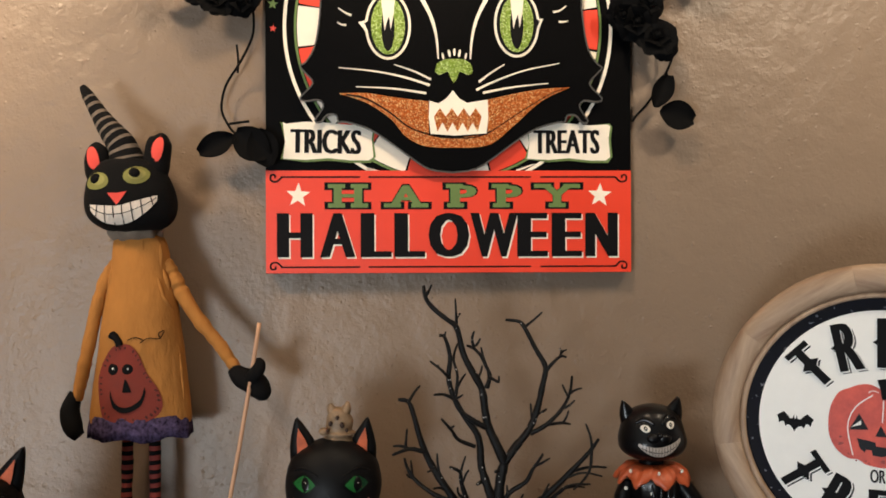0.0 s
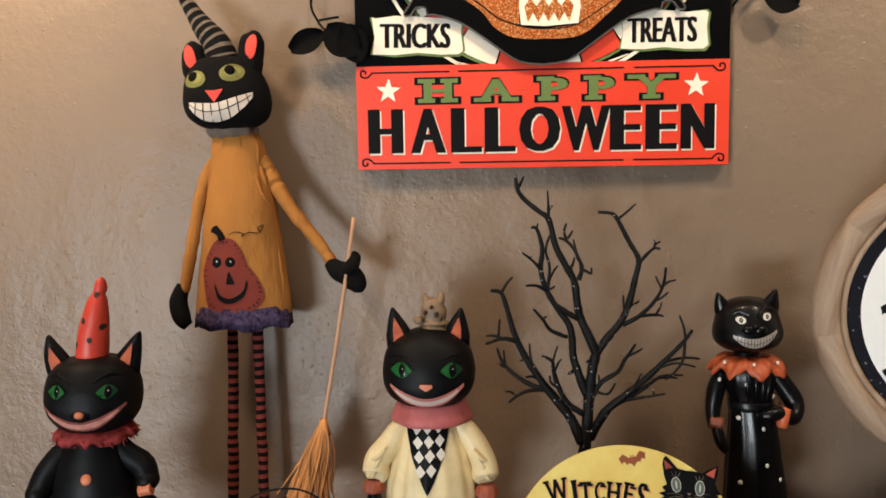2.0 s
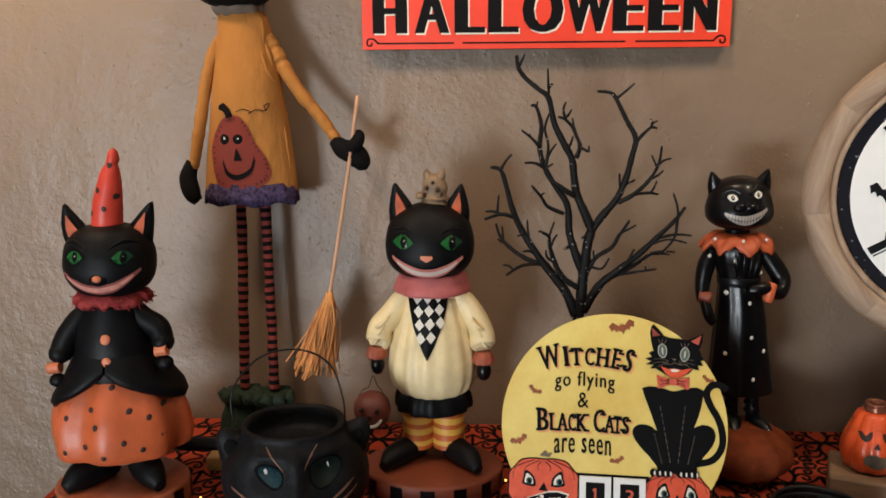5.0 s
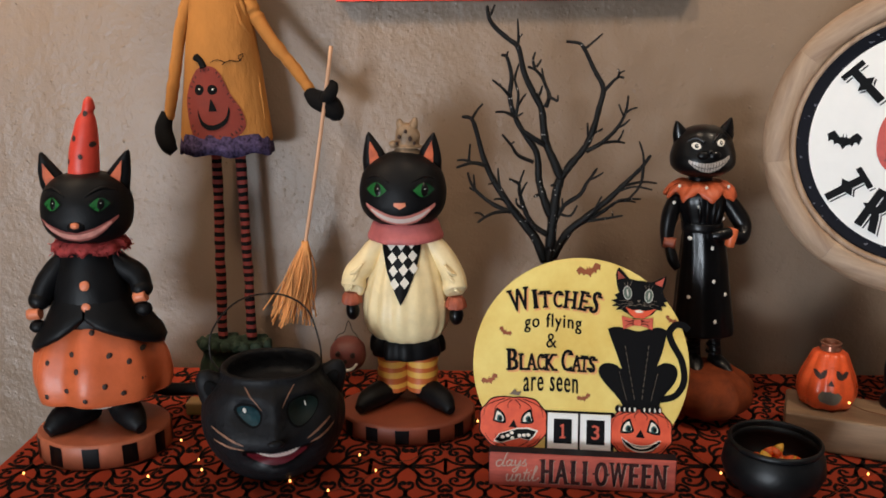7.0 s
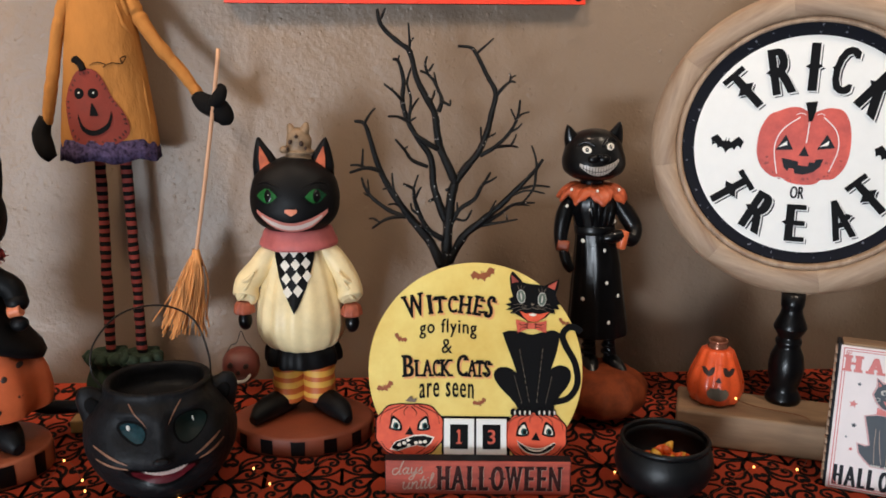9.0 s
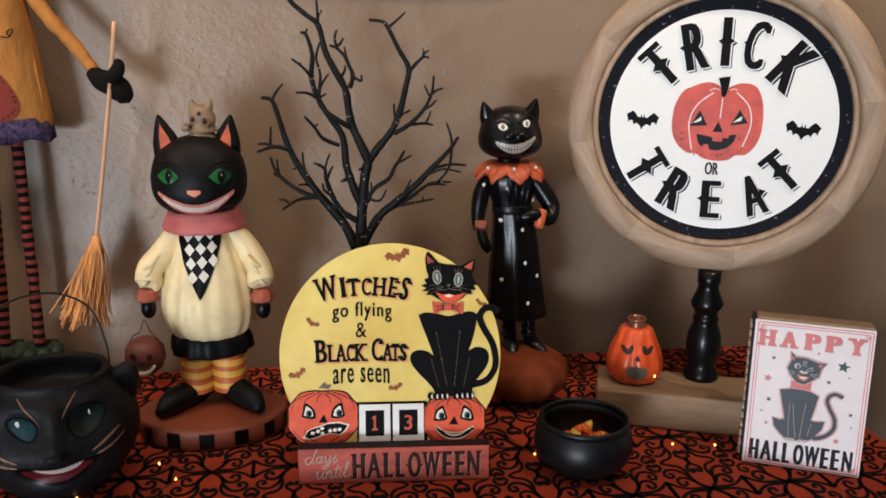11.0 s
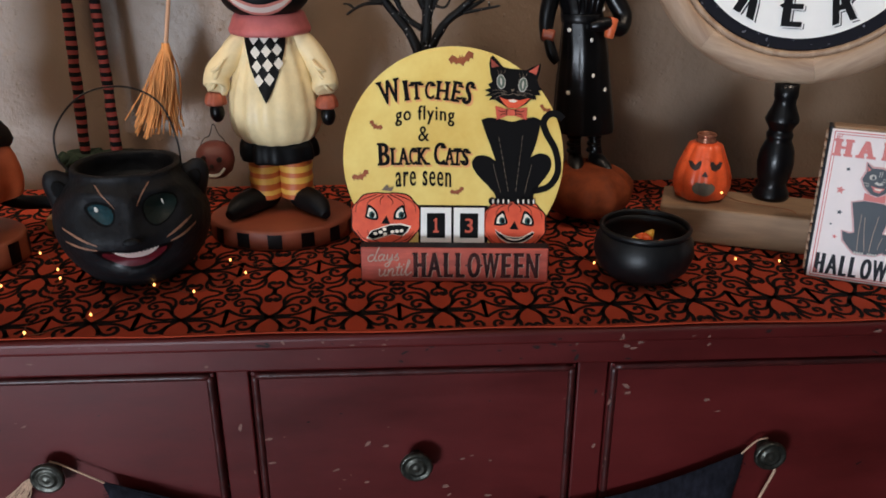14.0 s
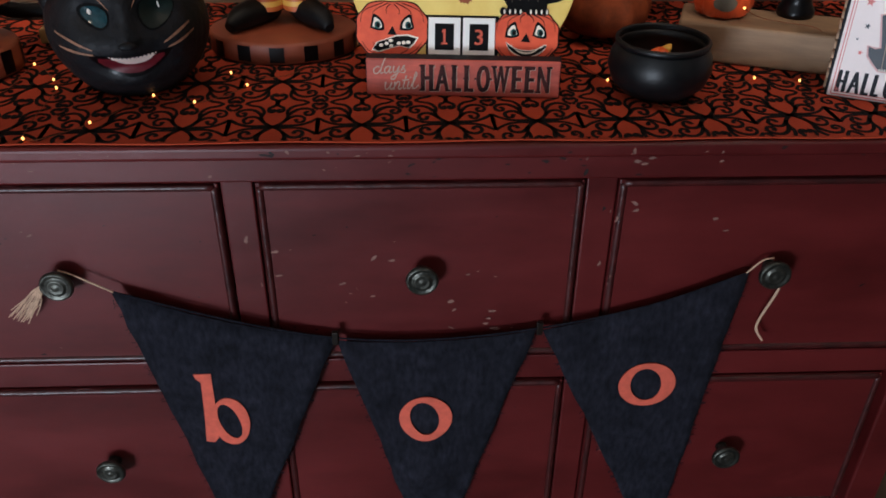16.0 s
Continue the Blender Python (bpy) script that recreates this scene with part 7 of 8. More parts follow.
    flat("nose", spline([(-26, 352), (-22, 366), (-8, 373), (8, 374), (24, 373), (36, 366), (40, 352), (32, 346), (18, 352), (14, 344), (7, 332), (0, 344), (-4, 352), (-18, 346), (-26, 352)], 2)[:-1], GLITGREEN, F, "green glitter nose")


wall_sign()


def rose_garland():
    """Black cloth roses, leaves and a thin stem hung round the sign."""
    g = thing("rose_garland", pose(0.0975, WALL_Y - 0.012, 1.4535), "black fabric rose garland draped round the wall sign", "garland")
    U = 0.000876
    rnd = random.Random(17)

    def rose(u, v, r, y=-0.035):
        s = Sculpt()
        s.ball((0, -0.006, 0), (r * U * 0.22, r * U * 0.30, r * U * 0.22), PETAL, 10, 6)
        bud = s.done("rose", pose(u * U, y, v * U, rnd.uniform(-25, 25), 0, rnd.uniform(-25, 25)), "black fabric rose", "")
        bud.parent = g
        for ring_n, rr, tilt in ((4, 0.42, 0.2), (5, 0.74, 0.6), (7, 1.0, 1.0)):
            for k in range(ring_n):
                a = 2 * math.pi * (k + rnd.random() * 0.4) / ring_n
                q = r * U * rr
                rows = []
                for t in range(5):
                    f = t / 4
                    w = q * 0.78 * math.sin(math.pi * (0.15 + 0.62 * f))
                    base = Vector((math.cos(a), 0, math.sin(a))) * q * (0.15 + 0.85 * f * (0.5 + 0.5 * tilt))
                    lift = -q * (0.9 - 0.55 * tilt) * f - 0.006 * (1 - tilt) + q * 0.25 * f * f * tilt
                    side = Vector((-math.sin(a), 0, math.cos(a)))
                    rows.append([base + Vector((0, lift + 0.25 * w * (j / 2 - 1) ** 2, 0)) + side * w * (j / 2 - 1) for j in range(5)])
                s = Sculpt()
                s.sheet(rows, PETAL, close=False)
                ob = s.done("petal", Matrix.Identity(4), "", "")
                ob.parent = bud

    def leaf(u, v, ln, wide, turn, y=-0.02):
        rows = []
        s = Sculpt()
        for t in range(8):
            f = t / 7
            w = wide * U * math.sin(math.pi * (0.06 + 0.88 * f)) ** 0.7
            rows.append([(j * w / 2, -0.004 * abs(j) ** 1.2 + 0.010 * (f - 0.5) ** 2, ln * U * f) for j in (-2, -1, 0, 1, 2)])
        s.sheet(rows, PETAL, close=False)
        ob = s.done("leaf", Matrix.Translation((u * U, y, v * U)) @ pose(0, 0, 0, 0, turn, 0), "", "")
        ob.parent = g

    for u, v, r in ((-432, 492, 30), (-398, 474, 34), (-360, 470, 28), (-380, 500, 34), (-345, 490, 30), (325, 440, 36), (362, 410, 34), (345, 470, 32), (376, 392, 22), (300, 452, 26), (445, 535, 26), (415, 540, 30)):
        rose(u, v, r)
    for u, v, ln, w, t in ((-375, 238, 66, 21, -115), (-372, 246, 70, 29, 127), (-335, 250, 66, 27, 160), (372, 284, 62, 26, 105), (362, 292, 62, 19, 25), (-470, 500, 60, 22, -100)):
        leaf(u, v, ln, w, t)
    for pts in ([(-345, 480), (-342, 420), (-365, 370), (-392, 330), (-400, 290), (-388, 262), (-372, 244), (-340, 240)], [(390, 430), (396, 385), (378, 340), (355, 302), (335, 280), (325, 268)], [(-372, 400), (-368, 370), (-370, 350)], [(-385, 262), (-362, 264), (-350, 266)], [(345, 520), (352, 480), (372, 440)]):
        part("stem", tube(spline([(u * U, -0.010 - 0.006 * math.sin(k * 1.3), v * U) for k, (u, v) in enumerate(pts)], 5), 0.0019, 6), PETAL, g, smooth=True)


rose_garland()


def bat_shape(cx, cz, w, turn=0.0, h=0.46):
    half = [(0, 0.20), (0.022, 0.24), (0.04, 0.46), (0.068, 0.22), (0.14, 0.20), (0.22, 0.40), (0.32, 0.58), (0.40, 0.46), (0.5, 0.30), (0.455, 0.10), (0.43, -0.16), (0.36, -0.02), (0.30, -0.04), (0.25, -0.30), (0.18, -0.18), (0.11, -0.24), (0.05, -0.36), (0.0, -0.56)]
    pts = [(x * w, z * w * h) for x, z in half] + [(-x * w, z * w * h) for x, z in half[::-1][1:-1]]
    c, s = math.cos(turn), math.sin(turn)
    return [(cx + x * c - z * s, cz + x * s + z * c) for x, z in pts]


def round_sign_art():
    UX, UZ = 0.000744, 0.000790

    def q(u, v):
        return (u * UX, v * UZ)

    def put(name, bm, mat, label=""):
        return on_sign(name, bm, mat, label)
    Y = -0.0036
    letters = (("T", -117, 97, 46, 76, 44), ("R", -57, 131, 42, 80, 12), ("I", -2, 139, 16, 82, 0), ("C", 50, 134, 38, 80, -10), ("K", 117, 97, 50, 84, -40),
               ("T", -131, -84, 44, 76, -56), ("R", -74, -124, 44, 74, -27), ("E", -6, -139, 36, 68, 0), ("A", 70, -127, 42, 72, 20), ("T", 115, -82, 44, 74, 44))
    for ch, u, v, w, h, turn in letters:
        a = radians(turn)
        for grow, dx, dz, mat, y in ((0, 4.5, -3.5, INK, Y), (2.5, 1.5, -1.2, SIGNWHITE, Y - 0.0007), (0, 0, 0, PRINT, Y - 0.0014)):
            part_bm = [lettering(ch, (w + grow) * UX, (h + grow) * UZ, (u + dx) * UX, (v + dz) * UZ, turn=a, weight=0.01 * (grow > 0), fat=0.062 if ch != "I" else 0.08, y=y)]
            c, s = math.cos(a), math.sin(a)
            for side in {"T": (-1, 1), "I": (-1, 1), "R": (-1,), "C": (-1,), "K": (-1,), "E": (-1,), "A": (1,)}[ch]:
                root = w * 0.5 - 2 if ch in "IRKE" else (9 if ch == "T" else w * 0.36)
                spur = [(side * (root - 3), 9), (side * (root + 4), 4), (side * (root + 9), 1), (side * (root + 4), -2), (side * (root - 3), -7)]
                part_bm.append(slab([q(u + dx + x * c - z * s, v + dz + x * s + z * c) for x, z in spur], y - 0.00065, y - 0.0001))
            put("letter", merge(part_bm), mat)
    put("word", lettering("OR", 25 * UX, 22 * UZ, -9 * UX, -83 * UZ, fat=0.045, y=Y), PRINT, "small black lettering")
    for u, v in ((-144, -2), (145, -10)):
        put("bat", slab([q(x, z) for x, z in bat_shape(u, v, 62, -0.08)], Y - 0.0006, Y - 0.0001), PRINT, "black bat print")

    def art(pts, n=0):
        """Places on the plate in steps of its drawing, from the plate's middle."""
        out = [q((x - 460) / 1.68, (395 - z) / 1.68) for x, z in pts]
        return spline(out + [out[0]], n)[:-1] if n else out
    gourd = [(465, 297), (452, 290), (425, 279), (395, 281), (370, 291), (340, 305), (318, 345), (311, 395), (316, 435), (335, 468), (365, 489), (392, 491), (415, 504), (455, 510), (492, 506), (512, 492), (545, 487), (573, 455), (585, 410), (583, 350), (570, 307), (550, 284), (520, 279), (500, 282), (480, 290)]
    put("pumpkin", slab(art(gourd, 4), Y - 0.0005, Y - 0.0001), PUMPK, "mottled coral pumpkin print")
    for k, pts in enumerate(([(460, 322), (459, 350), (457, 384)], [(432, 308), (385, 345), (364, 400), (378, 480)], [(500, 306), (540, 345), (551, 400), (531, 466)], [(448, 300), (432, 296), (420, 302)], [(480, 300), (492, 296), (502, 300)])):
        put("highlight", ribbon(spline(art(pts), 5), (2.0 if k < 3 else 1.2) * UX, Y - 0.0012, Y - 0.0006), CARDPINK)
    rnd = random.Random(21)
    for k in range(46):
        x, z, r = rnd.uniform(325, 575), rnd.uniform(425, 500), rnd.uniform(1.5, 6.0)
        if abs(x - 450) / 150 + abs(z - 440) / 110 < 0.93 and not (380 < x < 515 and z < 485):
            put("speckle", slab(art([(x + r * rnd.uniform(0.5, 1.3) * math.cos(a), z + 0.8 * r * rnd.uniform(0.5, 1.3) * math.sin(a)) for a in [j * 0.9 for j in range(7)]]), Y - 0.0009 - 0.000005 * k, Y - 0.0006), CARDEEP)
    put("stem", slab(art([(443, 265), (478, 260), (475, 290), (468, 319), (456, 319), (452, 292)]), Y - 0.0018, Y - 0.0006), PRINT)
    for eye, white in (([(368, 408), (420, 405), (395, 361)], [(374, 400), (400, 380), (401, 392)]), ([(490, 402), (542, 395), (515, 356)], [(496, 394), (523, 374), (521, 388)])):
        put("eye", slab(art(eye), Y - 0.0013, Y - 0.0006), INK)
        put("eye_white", slab(art(white), Y - 0.0018, Y - 0.0013), SIGNWHITE)
    put("nose", slab(art([(438, 423), (469, 423), (453, 392)]), Y - 0.0013, Y - 0.0006), INK)
    put("grin", slab(art([(389, 431), (424, 437), (438, 440), (440, 451), (468, 453), (471, 441), (487, 441), (489, 432), (512, 429), (505, 451), (485, 470), (455, 479), (431, 476), (428, 462), (413, 461), (410, 470), (397, 459)]), Y - 0.0013, Y - 0.0006), INK)


round_sign_art()


def countdown_sign():
    CAL = thing("countdown_sign", pose(0.180, 0.952, CLOTH_Z + 0.001, 0, 0, -4.0), "yellow moon countdown sign with black cat and pumpkins", "sign")
    PW = 0.1205
    plank = part("plank", box(-PW, PW, 0.0, 0.019, 0.0, 0.0475, 0.0015), CALRED, CAL, "weathered red plank base")
    part("plank_edge", box(-PW - 0.0008, PW + 0.0008, 0.0016, 0.0182, -0.0004, 0.0482, 0.001), INK, CAL)
    T = pose(0, 0.0205, 0.0, -20.3, 0, 0)
    U = 0.000748

    def put(name, bm, mat, label=""):
        ob = part(name, bm, mat, CAL, label)
        ob.matrix_local = T
        return ob

    CX, CZ = -0.003, 0.1552

    def q(u, v):
        return (CX + u * U, CZ + v * U)

    def flat(name, pts, mat, y, label=""):
        return put(name, slab([q(*p) for p in pts], y - 0.0006, y), mat, label)

    def line(name, pts, w, mat, y, w1=None, n=5):
        return put(name, ribbon([q(*p) for p in spline(pts, n)], w * U, y - 0.0006, y, None if w1 is None else w1 * U), mat)

    put("moon", slab([q(*p) for p in circle(0, 0, 194, n=90)], 0.0, 0.009, 0.0012), MOON, "yellow moon shaped board")
    Y = -0.0002

    def word(body, u, v, w, h, arch=0.0, weight=0.02, shade=True, slant=0.0, cap=None):
        for dx, dz, mat, y in (((3.5, -3.5, material_shade, Y),) if shade else ()) + ((0, 0, PRINT, Y - 0.0007),):
            bm = lettering(body, w * U, h * U, 0, 0, fat=weight * 1.6, slant=slant, y=y, space=1.16)
            for p in bm.verts:
                t = p.co.x / (w * U / 2)
                p.co.z += arch * U * (1 - t * t)
                p.co.x += CX + (u + dx) * U
                p.co.z += CZ + (v + dz) * U
            put("word", bm, mat, "black lettering")

    def western(letters, v, h, arch=0.0, mid=0.0, span=1.0):
        """Spurred slab letters, each (character, place, width), set on an arch."""
        for ch, u, w, *tall in letters:
            grow = tall[0] if tall else 1.0
            t = (u - mid) / span
            lift, turn = arch * (1 - t * t), -2 * arch * t / span
            feet = {"W": ((-0.42, 1), (0.42, 1)), "I": ((0, 1), (0, -1)), "T": ((0, -1), (-0.42, 0.72), (0.42, 0.72)), "C": ((0.34, 0.62),), "S": ((0.34, 0.62), (-0.34, -0.62)), "H": ((-0.36, 1), (0.36, 1), (-0.36, -1), (0.36, -1)), "E": ((-0.3, 1), (-0.3, -1), (0.4, 0.66), (0.4, -0.66)), "B": ((-0.36, 1), (-0.36, -1)), "L": ((-0.3, 1),), "A": ((-0.4, -1), (0.4, -1)), "K": ((-0.34, 1), (-0.34, -1), (0.36, 1), (0.4, -1))}.get(ch, ())
            for dx, dz, mat, y in ((3.2, -3.2, material_shade, Y), (0, 0, PRINT, Y - 0.0007)):
                bits = [lettering(ch, w * U, h * grow * U, 0, h * (grow - 1) / 2 * U, fat=0.042 if ch not in "WM" else 0.03, y=y)]
                for k, (fx, fz) in enumerate(feet):
                    x, z, hw, hh = fx * w, fz * (h * grow / 2 - 1.6) + h * (grow - 1) / 2, 5.0, 1.9
                    bits.append(slab([((x + a * hw) * U, (z + b * hh) * U) for a, b in ((-1, -1), (1, -1), (1, 1), (-1, 1))], y - 0.0007 - 0.00004 * k, y))
                bm = merge(bits)
                c, s = math.cos(turn), math.sin(turn)
                for p in bm.verts:
                    x, z = p.co.x, p.co.z
                    p.co.x, p.co.z = CX + (u + dx) * U + x * c - z * s, CZ + (v + lift + dz) * U + x * s + z * c
                put("letter", bm, mat)
    material_shade = material("peach_letter_shadow", rgb(232, 166, 104), rough=0.5, var=0.05)
    western((("W", -111, 37, 1.32), ("I", -83, 7.5, 1.12), ("T", -65, 20), ("C", -42, 17), ("H", -19, 21, 1.04), ("E", 5, 15, 1.14), ("S", 25, 16, 1.3)), 104, 31, 13, -45, 85)
    word("go flying", -50, 70, 104, 33, 4, 0.012, False)
    word("&", -52, 41, 19, 26, 0, 0.0, False)
    western((("B", -121, 20, 1.3), ("L", -102, 14.5), ("A", -87, 18), ("C", -70.5, 14), ("K", -53, 19), ("C", -24, 20, 1.3), ("A", -6, 17), ("T", 7.5, 14), ("S", 21.5, 13)), 0, 30, 2, -45, 85)
    word("are seen", -52, -40, 98, 26, 3, 0.012, False)
    for u, v, w, t in ((14, 170, 46, 0.25), (-137, 54, 26, -0.5), (-162, -34, 32, 0.4), (8, -60, 26, 0.3), (160, 85, 22, -0.5)):
        flat("bat", bat_shape(u, v, w, t), BAT, Y, "rust brown bat print")
    # cat
    body = spline([(44, 66), (58, 70), (80, 67), (98, 63), (118, 68), (136, 71), (148, 66)], 3)[:-1] + spline([(148, 66), (146, 48), (140, 24), (132, 2)], 3)[:-1] + spline([(132, 2), (146, 8), (162, 4), (168, -10), (162, -28), (148, -46), (138, -62), (137, -77)], 3)[:-1] + [(137, -77), (74, -77)] + spline([(74, -77), (66, -60), (48, -44), (32, -26), (25, -10), (32, 2), (48, 4), (64, -2), (70, -6)], 3)[:-1] + spline([(70, -6), (60, 22), (50, 48), (44, 66)], 3)[:-1]
    body = [(u + 5 + (3 if u < 60 and v < 10 else 0), v) for u, v in body]
    flat("cat_body", body, PRINT, Y - 0.0001, "black cat print")
    line("cat_tail", [(140, -58), (168, -50), (184, -24), (180, 12), (164, 42), (158, 62), (168, 76), (182, 76), (192, 68)], 11, PRINT, Y - 0.0001, 12)
    for pts in ([(80, 36), (86, 0), (98, -62)], [(122, 38), (119, 0), (110, -62)], [(70, -10), (76, -36), (84, -62)], [(138, -12), (132, -40), (126, -62)]):
        for k in range(9):
            a, b = [[p + (q - p) * f for p, q in zip(pts[0], pts[2])] for f in (k / 9, k / 9 + 0.075)]
            line("fur_line", [a, [(p + q) / 2 for p, q in zip(a, b)], b], 0.8, FADED, Y - 0.0008, n=1)
    head = [(60, 164), (62, 174), (66, 178), (74, 170), (84, 158), (96, 155), (110, 154), (124, 152), (136, 158), (150, 164), (149, 150), (144, 136), (147, 126), (153, 118), (146, 117), (150, 109), (141, 109), (143, 101), (133, 102), (126, 94), (110, 86), (94, 86), (80, 95), (70, 101), (60, 101), (66, 107), (53, 108), (62, 113), (52, 118), (63, 121), (58, 128), (66, 132), (62, 146)]
    head = [(u + 2, v) for u, v in head]
    flat("cat_head", head, PRINT, Y - 0.0009)
    for d in (-1, 1):
        for dz, out in ((2, 34), (-3, 37), (-8, 32)):
            line("whisker", [(102 + d * 9, 114 + dz * 0.5), (102 + d * 22, 116 + dz), (102 + d * out, 114 + dz * 1.6)], 0.8, FADED, Y - 0.0016, 0.4, 3)
    flat("nose", [(100, 119), (107, 119), (103, 115)], FADED, Y - 0.0016)
    flat("ear_inside", [(66, 156), (65, 172), (79, 159)], CALRED, Y - 0.0016)
    flat("ear_inside", [(131, 150), (149, 161), (144, 144)], CALRED, Y - 0.0016)
    for u, v, t in ((83, 132, 0.1), (121, 127, -0.1)):
        flat("eye", circle(u, v, 7.8, 12.5, n=18, turn=t), LINE, Y - 0.0016)
        flat("eye_glass", circle(u, v, 6.6, 11.2, n=18, turn=t), material("grey_green_eye", rgb(96, 108, 96), rough=0.5), Y - 0.0022)
        flat("pupil", circle(u, v, 1.4, 7, n=12, turn=t), LINE, Y - 0.0028)
        for k in (-1, 0, 1):
            line("lash", [(u + k * 4, v + 13), (u + k * 7, v + 20)], 0.8, FADED, Y - 0.0016, 0.6, 2)
    line("muzzle", [(84, 112), (96, 109), (104, 112), (112, 109), (126, 110)], 0.8, FADED, Y - 0.0016)
    flat("mouth", [(80, 106), (92, 101), (104, 102), (116, 100), (134, 104), (124, 94), (112, 86), (96, 87), (88, 94)], CALORANGE, Y - 0.0016)
    flat("teeth", [(96, 100), (104, 101.5), (112, 99), (107, 96), (99, 96.5)], IVORY, Y - 0.0022)
    flat("bow_tie", [(73, 90), (76, 66), (94, 73), (108, 73), (128, 66), (129, 88), (108, 84), (94, 84)], BOOLETTER, Y - 0.0016, "orange bow tie print")
    for pts in ([(94, 82), (84, 80), (79, 83)], [(94, 76), (86, 76), (80, 72)], [(108, 82), (118, 80), (124, 82)], [(108, 76), (116, 76), (122, 72)], [(94, 84), (93, 78), (94, 73)], [(108, 84), (109, 78), (108, 73)]):
        line("tie_fold", pts, 1.5, PRINT, Y - 0.0023, 0.8, 3)
    # pumpkins with faces, standing proud of the moon
    teal = material("teal_eye_print", rgb(34, 84, 80), rough=0.5)

    def gourd(cx, cy, rx, ry):
        """A lobed pumpkin outline, dimpled at its crown."""
        out = []
        for k in range(72):
            a = 2 * math.pi * k / 72
            dip = 0.10 * math.exp(-((a - math.pi / 2) / 0.20) ** 2) + 0.03 * math.exp(-((a - 1.5 * math.pi) / 0.25) ** 2)
            r = 1 - dip + 0.020 * math.cos(10 * (a - math.pi / 2))
            out.append((cx + rx * r * math.copysign(abs(math.cos(a)) ** 0.86, math.cos(a)), cy + ry * r * math.copysign(abs(math.sin(a)) ** 0.86, math.sin(a))))
        return out
    for cx, cy, rx, ry, glum in ((-118, -108, 60, 47, True), (108, -116, 55, 42, False)):
        flat("pumpkin_outline", gourd(cx, cy, rx + 2.2, ry + 2.2), PRINT, -0.0002)
        flat("pumpkin", gourd(cx, cy, rx, ry), CALORANGE, -0.0010, "bright orange pumpkin print")
        for d, top, bot in ((-0.86, 0.30, 0.50), (-0.55, 0.18, 0.34), (0.55, 0.2, 0.36), (0.86, 0.32, 0.5)):
            line("rib", [(cx + d * rx * top, cy + ry * 0.90), (cx + d * rx * 0.92, cy + ry * 0.62), (cx + d * rx * 1.04, cy + ry * 0.22)], 1.6, PRINT, -0.0016, 0.5)
            line("rib", [(cx + d * rx * 0.98, cy - ry * 0.45), (cx + d * rx * 0.80, cy - ry * 0.72), (cx + d * rx * bot, cy - ry * 0.90)], 0.5, PRINT, -0.0016, 1.5)
        line("rib", [(cx - 3, cy + ry * 0.86), (cx - 10, cy + ry * 0.70), (cx - 9, cy + ry * 0.52)], 1.8, PRINT, -0.0016, 0.5)
        line("rib", [(cx + 3, cy + ry * 0.86), (cx + 12, cy + ry * 0.66), (cx + 11, cy + ry * 0.50)], 1.8, PRINT, -0.0016, 0.5)
        for d in (-1, 1):
            ex, ez = cx + d * rx * 0.42, cy + ry * 0.16
            tip = (ex - d * 4, ez + 17) if not glum else (ex + d * 5, ez + 17)
            eye = spline([(ex - 12, ez - (6 if d * (1 if glum else -1) < 0 else 9)), (ex, ez - 10), (ex + 12, ez - (9 if d * (1 if glum else -1) < 0 else 6)), (ex + 9, ez + 6), tip, (ex - 9, ez + 6), (ex - 12, ez - (6 if d * (1 if glum else -1) < 0 else 9))], 3)[:-1]
            mx, mz = sum(p[0] for p in eye) / len(eye), sum(p[1] for p in eye) / len(eye)
            for grow, mat, y in ((1.0, PRINT, -0.0013), (0.66, IVORY, -0.0016)):
                flat("eye", [(mx + (a - mx) * grow, mz + (b - mz) * grow) for a, b in eye], mat, y)
            flat("iris", circle(mx + 1.5, mz - 2, 5.2, 6.2, n=16), teal, -0.0020)
            flat("pupil", circle(mx + 2.5, mz - 2.5, 3.2, 4.2, n=14), PRINT, -0.0024)
        flat("nose", [(cx - 8, cy - 9), (cx + 8, cy - 10), (cx + 1, cy + 5)], PRINT, -0.0016)
        if glum:
            lip = [(-32, -33), (-24, -22), (-8, -17), (8, -12), (26, -11), (42, -15), (36, -24), (28, -30), (12, -27), (-4, -31), (-20, -36)]
            flat("mouth_line", [(cx + u * 1.08, cy - 23 + (v + 23) * 1.22) for u, v in lip], IVORY, -0.0013)
            flat("mouth", [(cx + u, cy + v) for u, v in lip], PRINT, -0.0016)
            for u, v in ((-18, -27), (-9, -24), (-2, -19), (-1, -28), (12, -23.5), (20, -22.5), (28, -21.5)):
                flat("tooth", circle(cx + u, cy + v, 3.6, 3.0, n=12), IVORY, -0.0022)
        else:
            top = spline([(-33, -11), (-20, -20), (-2, -24.5), (16, -23), (32, -15), (36, -17)], 3)
            low = spline([(-33, -11), (-26, -22), (-12, -31), (6, -33), (22, -28), (36, -17)], 3)
            flat("mouth_line", [(cx + u, cy + v + 1.6) for u, v in top] + [(cx + u, cy + v - 2.2) for u, v in low[::-1][1:-1]], IVORY, -0.0013)
            flat("mouth", [(cx + u, cy + v) for u, v in top] + [(cx + u, cy + v) for u, v in low[::-1][1:-1]], PRINT, -0.0016)
            flat("teeth", [(cx + u * 0.84, cy + v - 1.6) for u, v in top[1:-1]] + [(cx + u * 0.80, cy + v + 3.6) for u, v in low[::-1][2:-2]], IVORY, -0.0022)
    flat("pumpkin_stem", [(-126, -58), (-108, -60), (-104, -52), (-112, -54), (-116, -48), (-122, -54)], FADED, -0.0016)
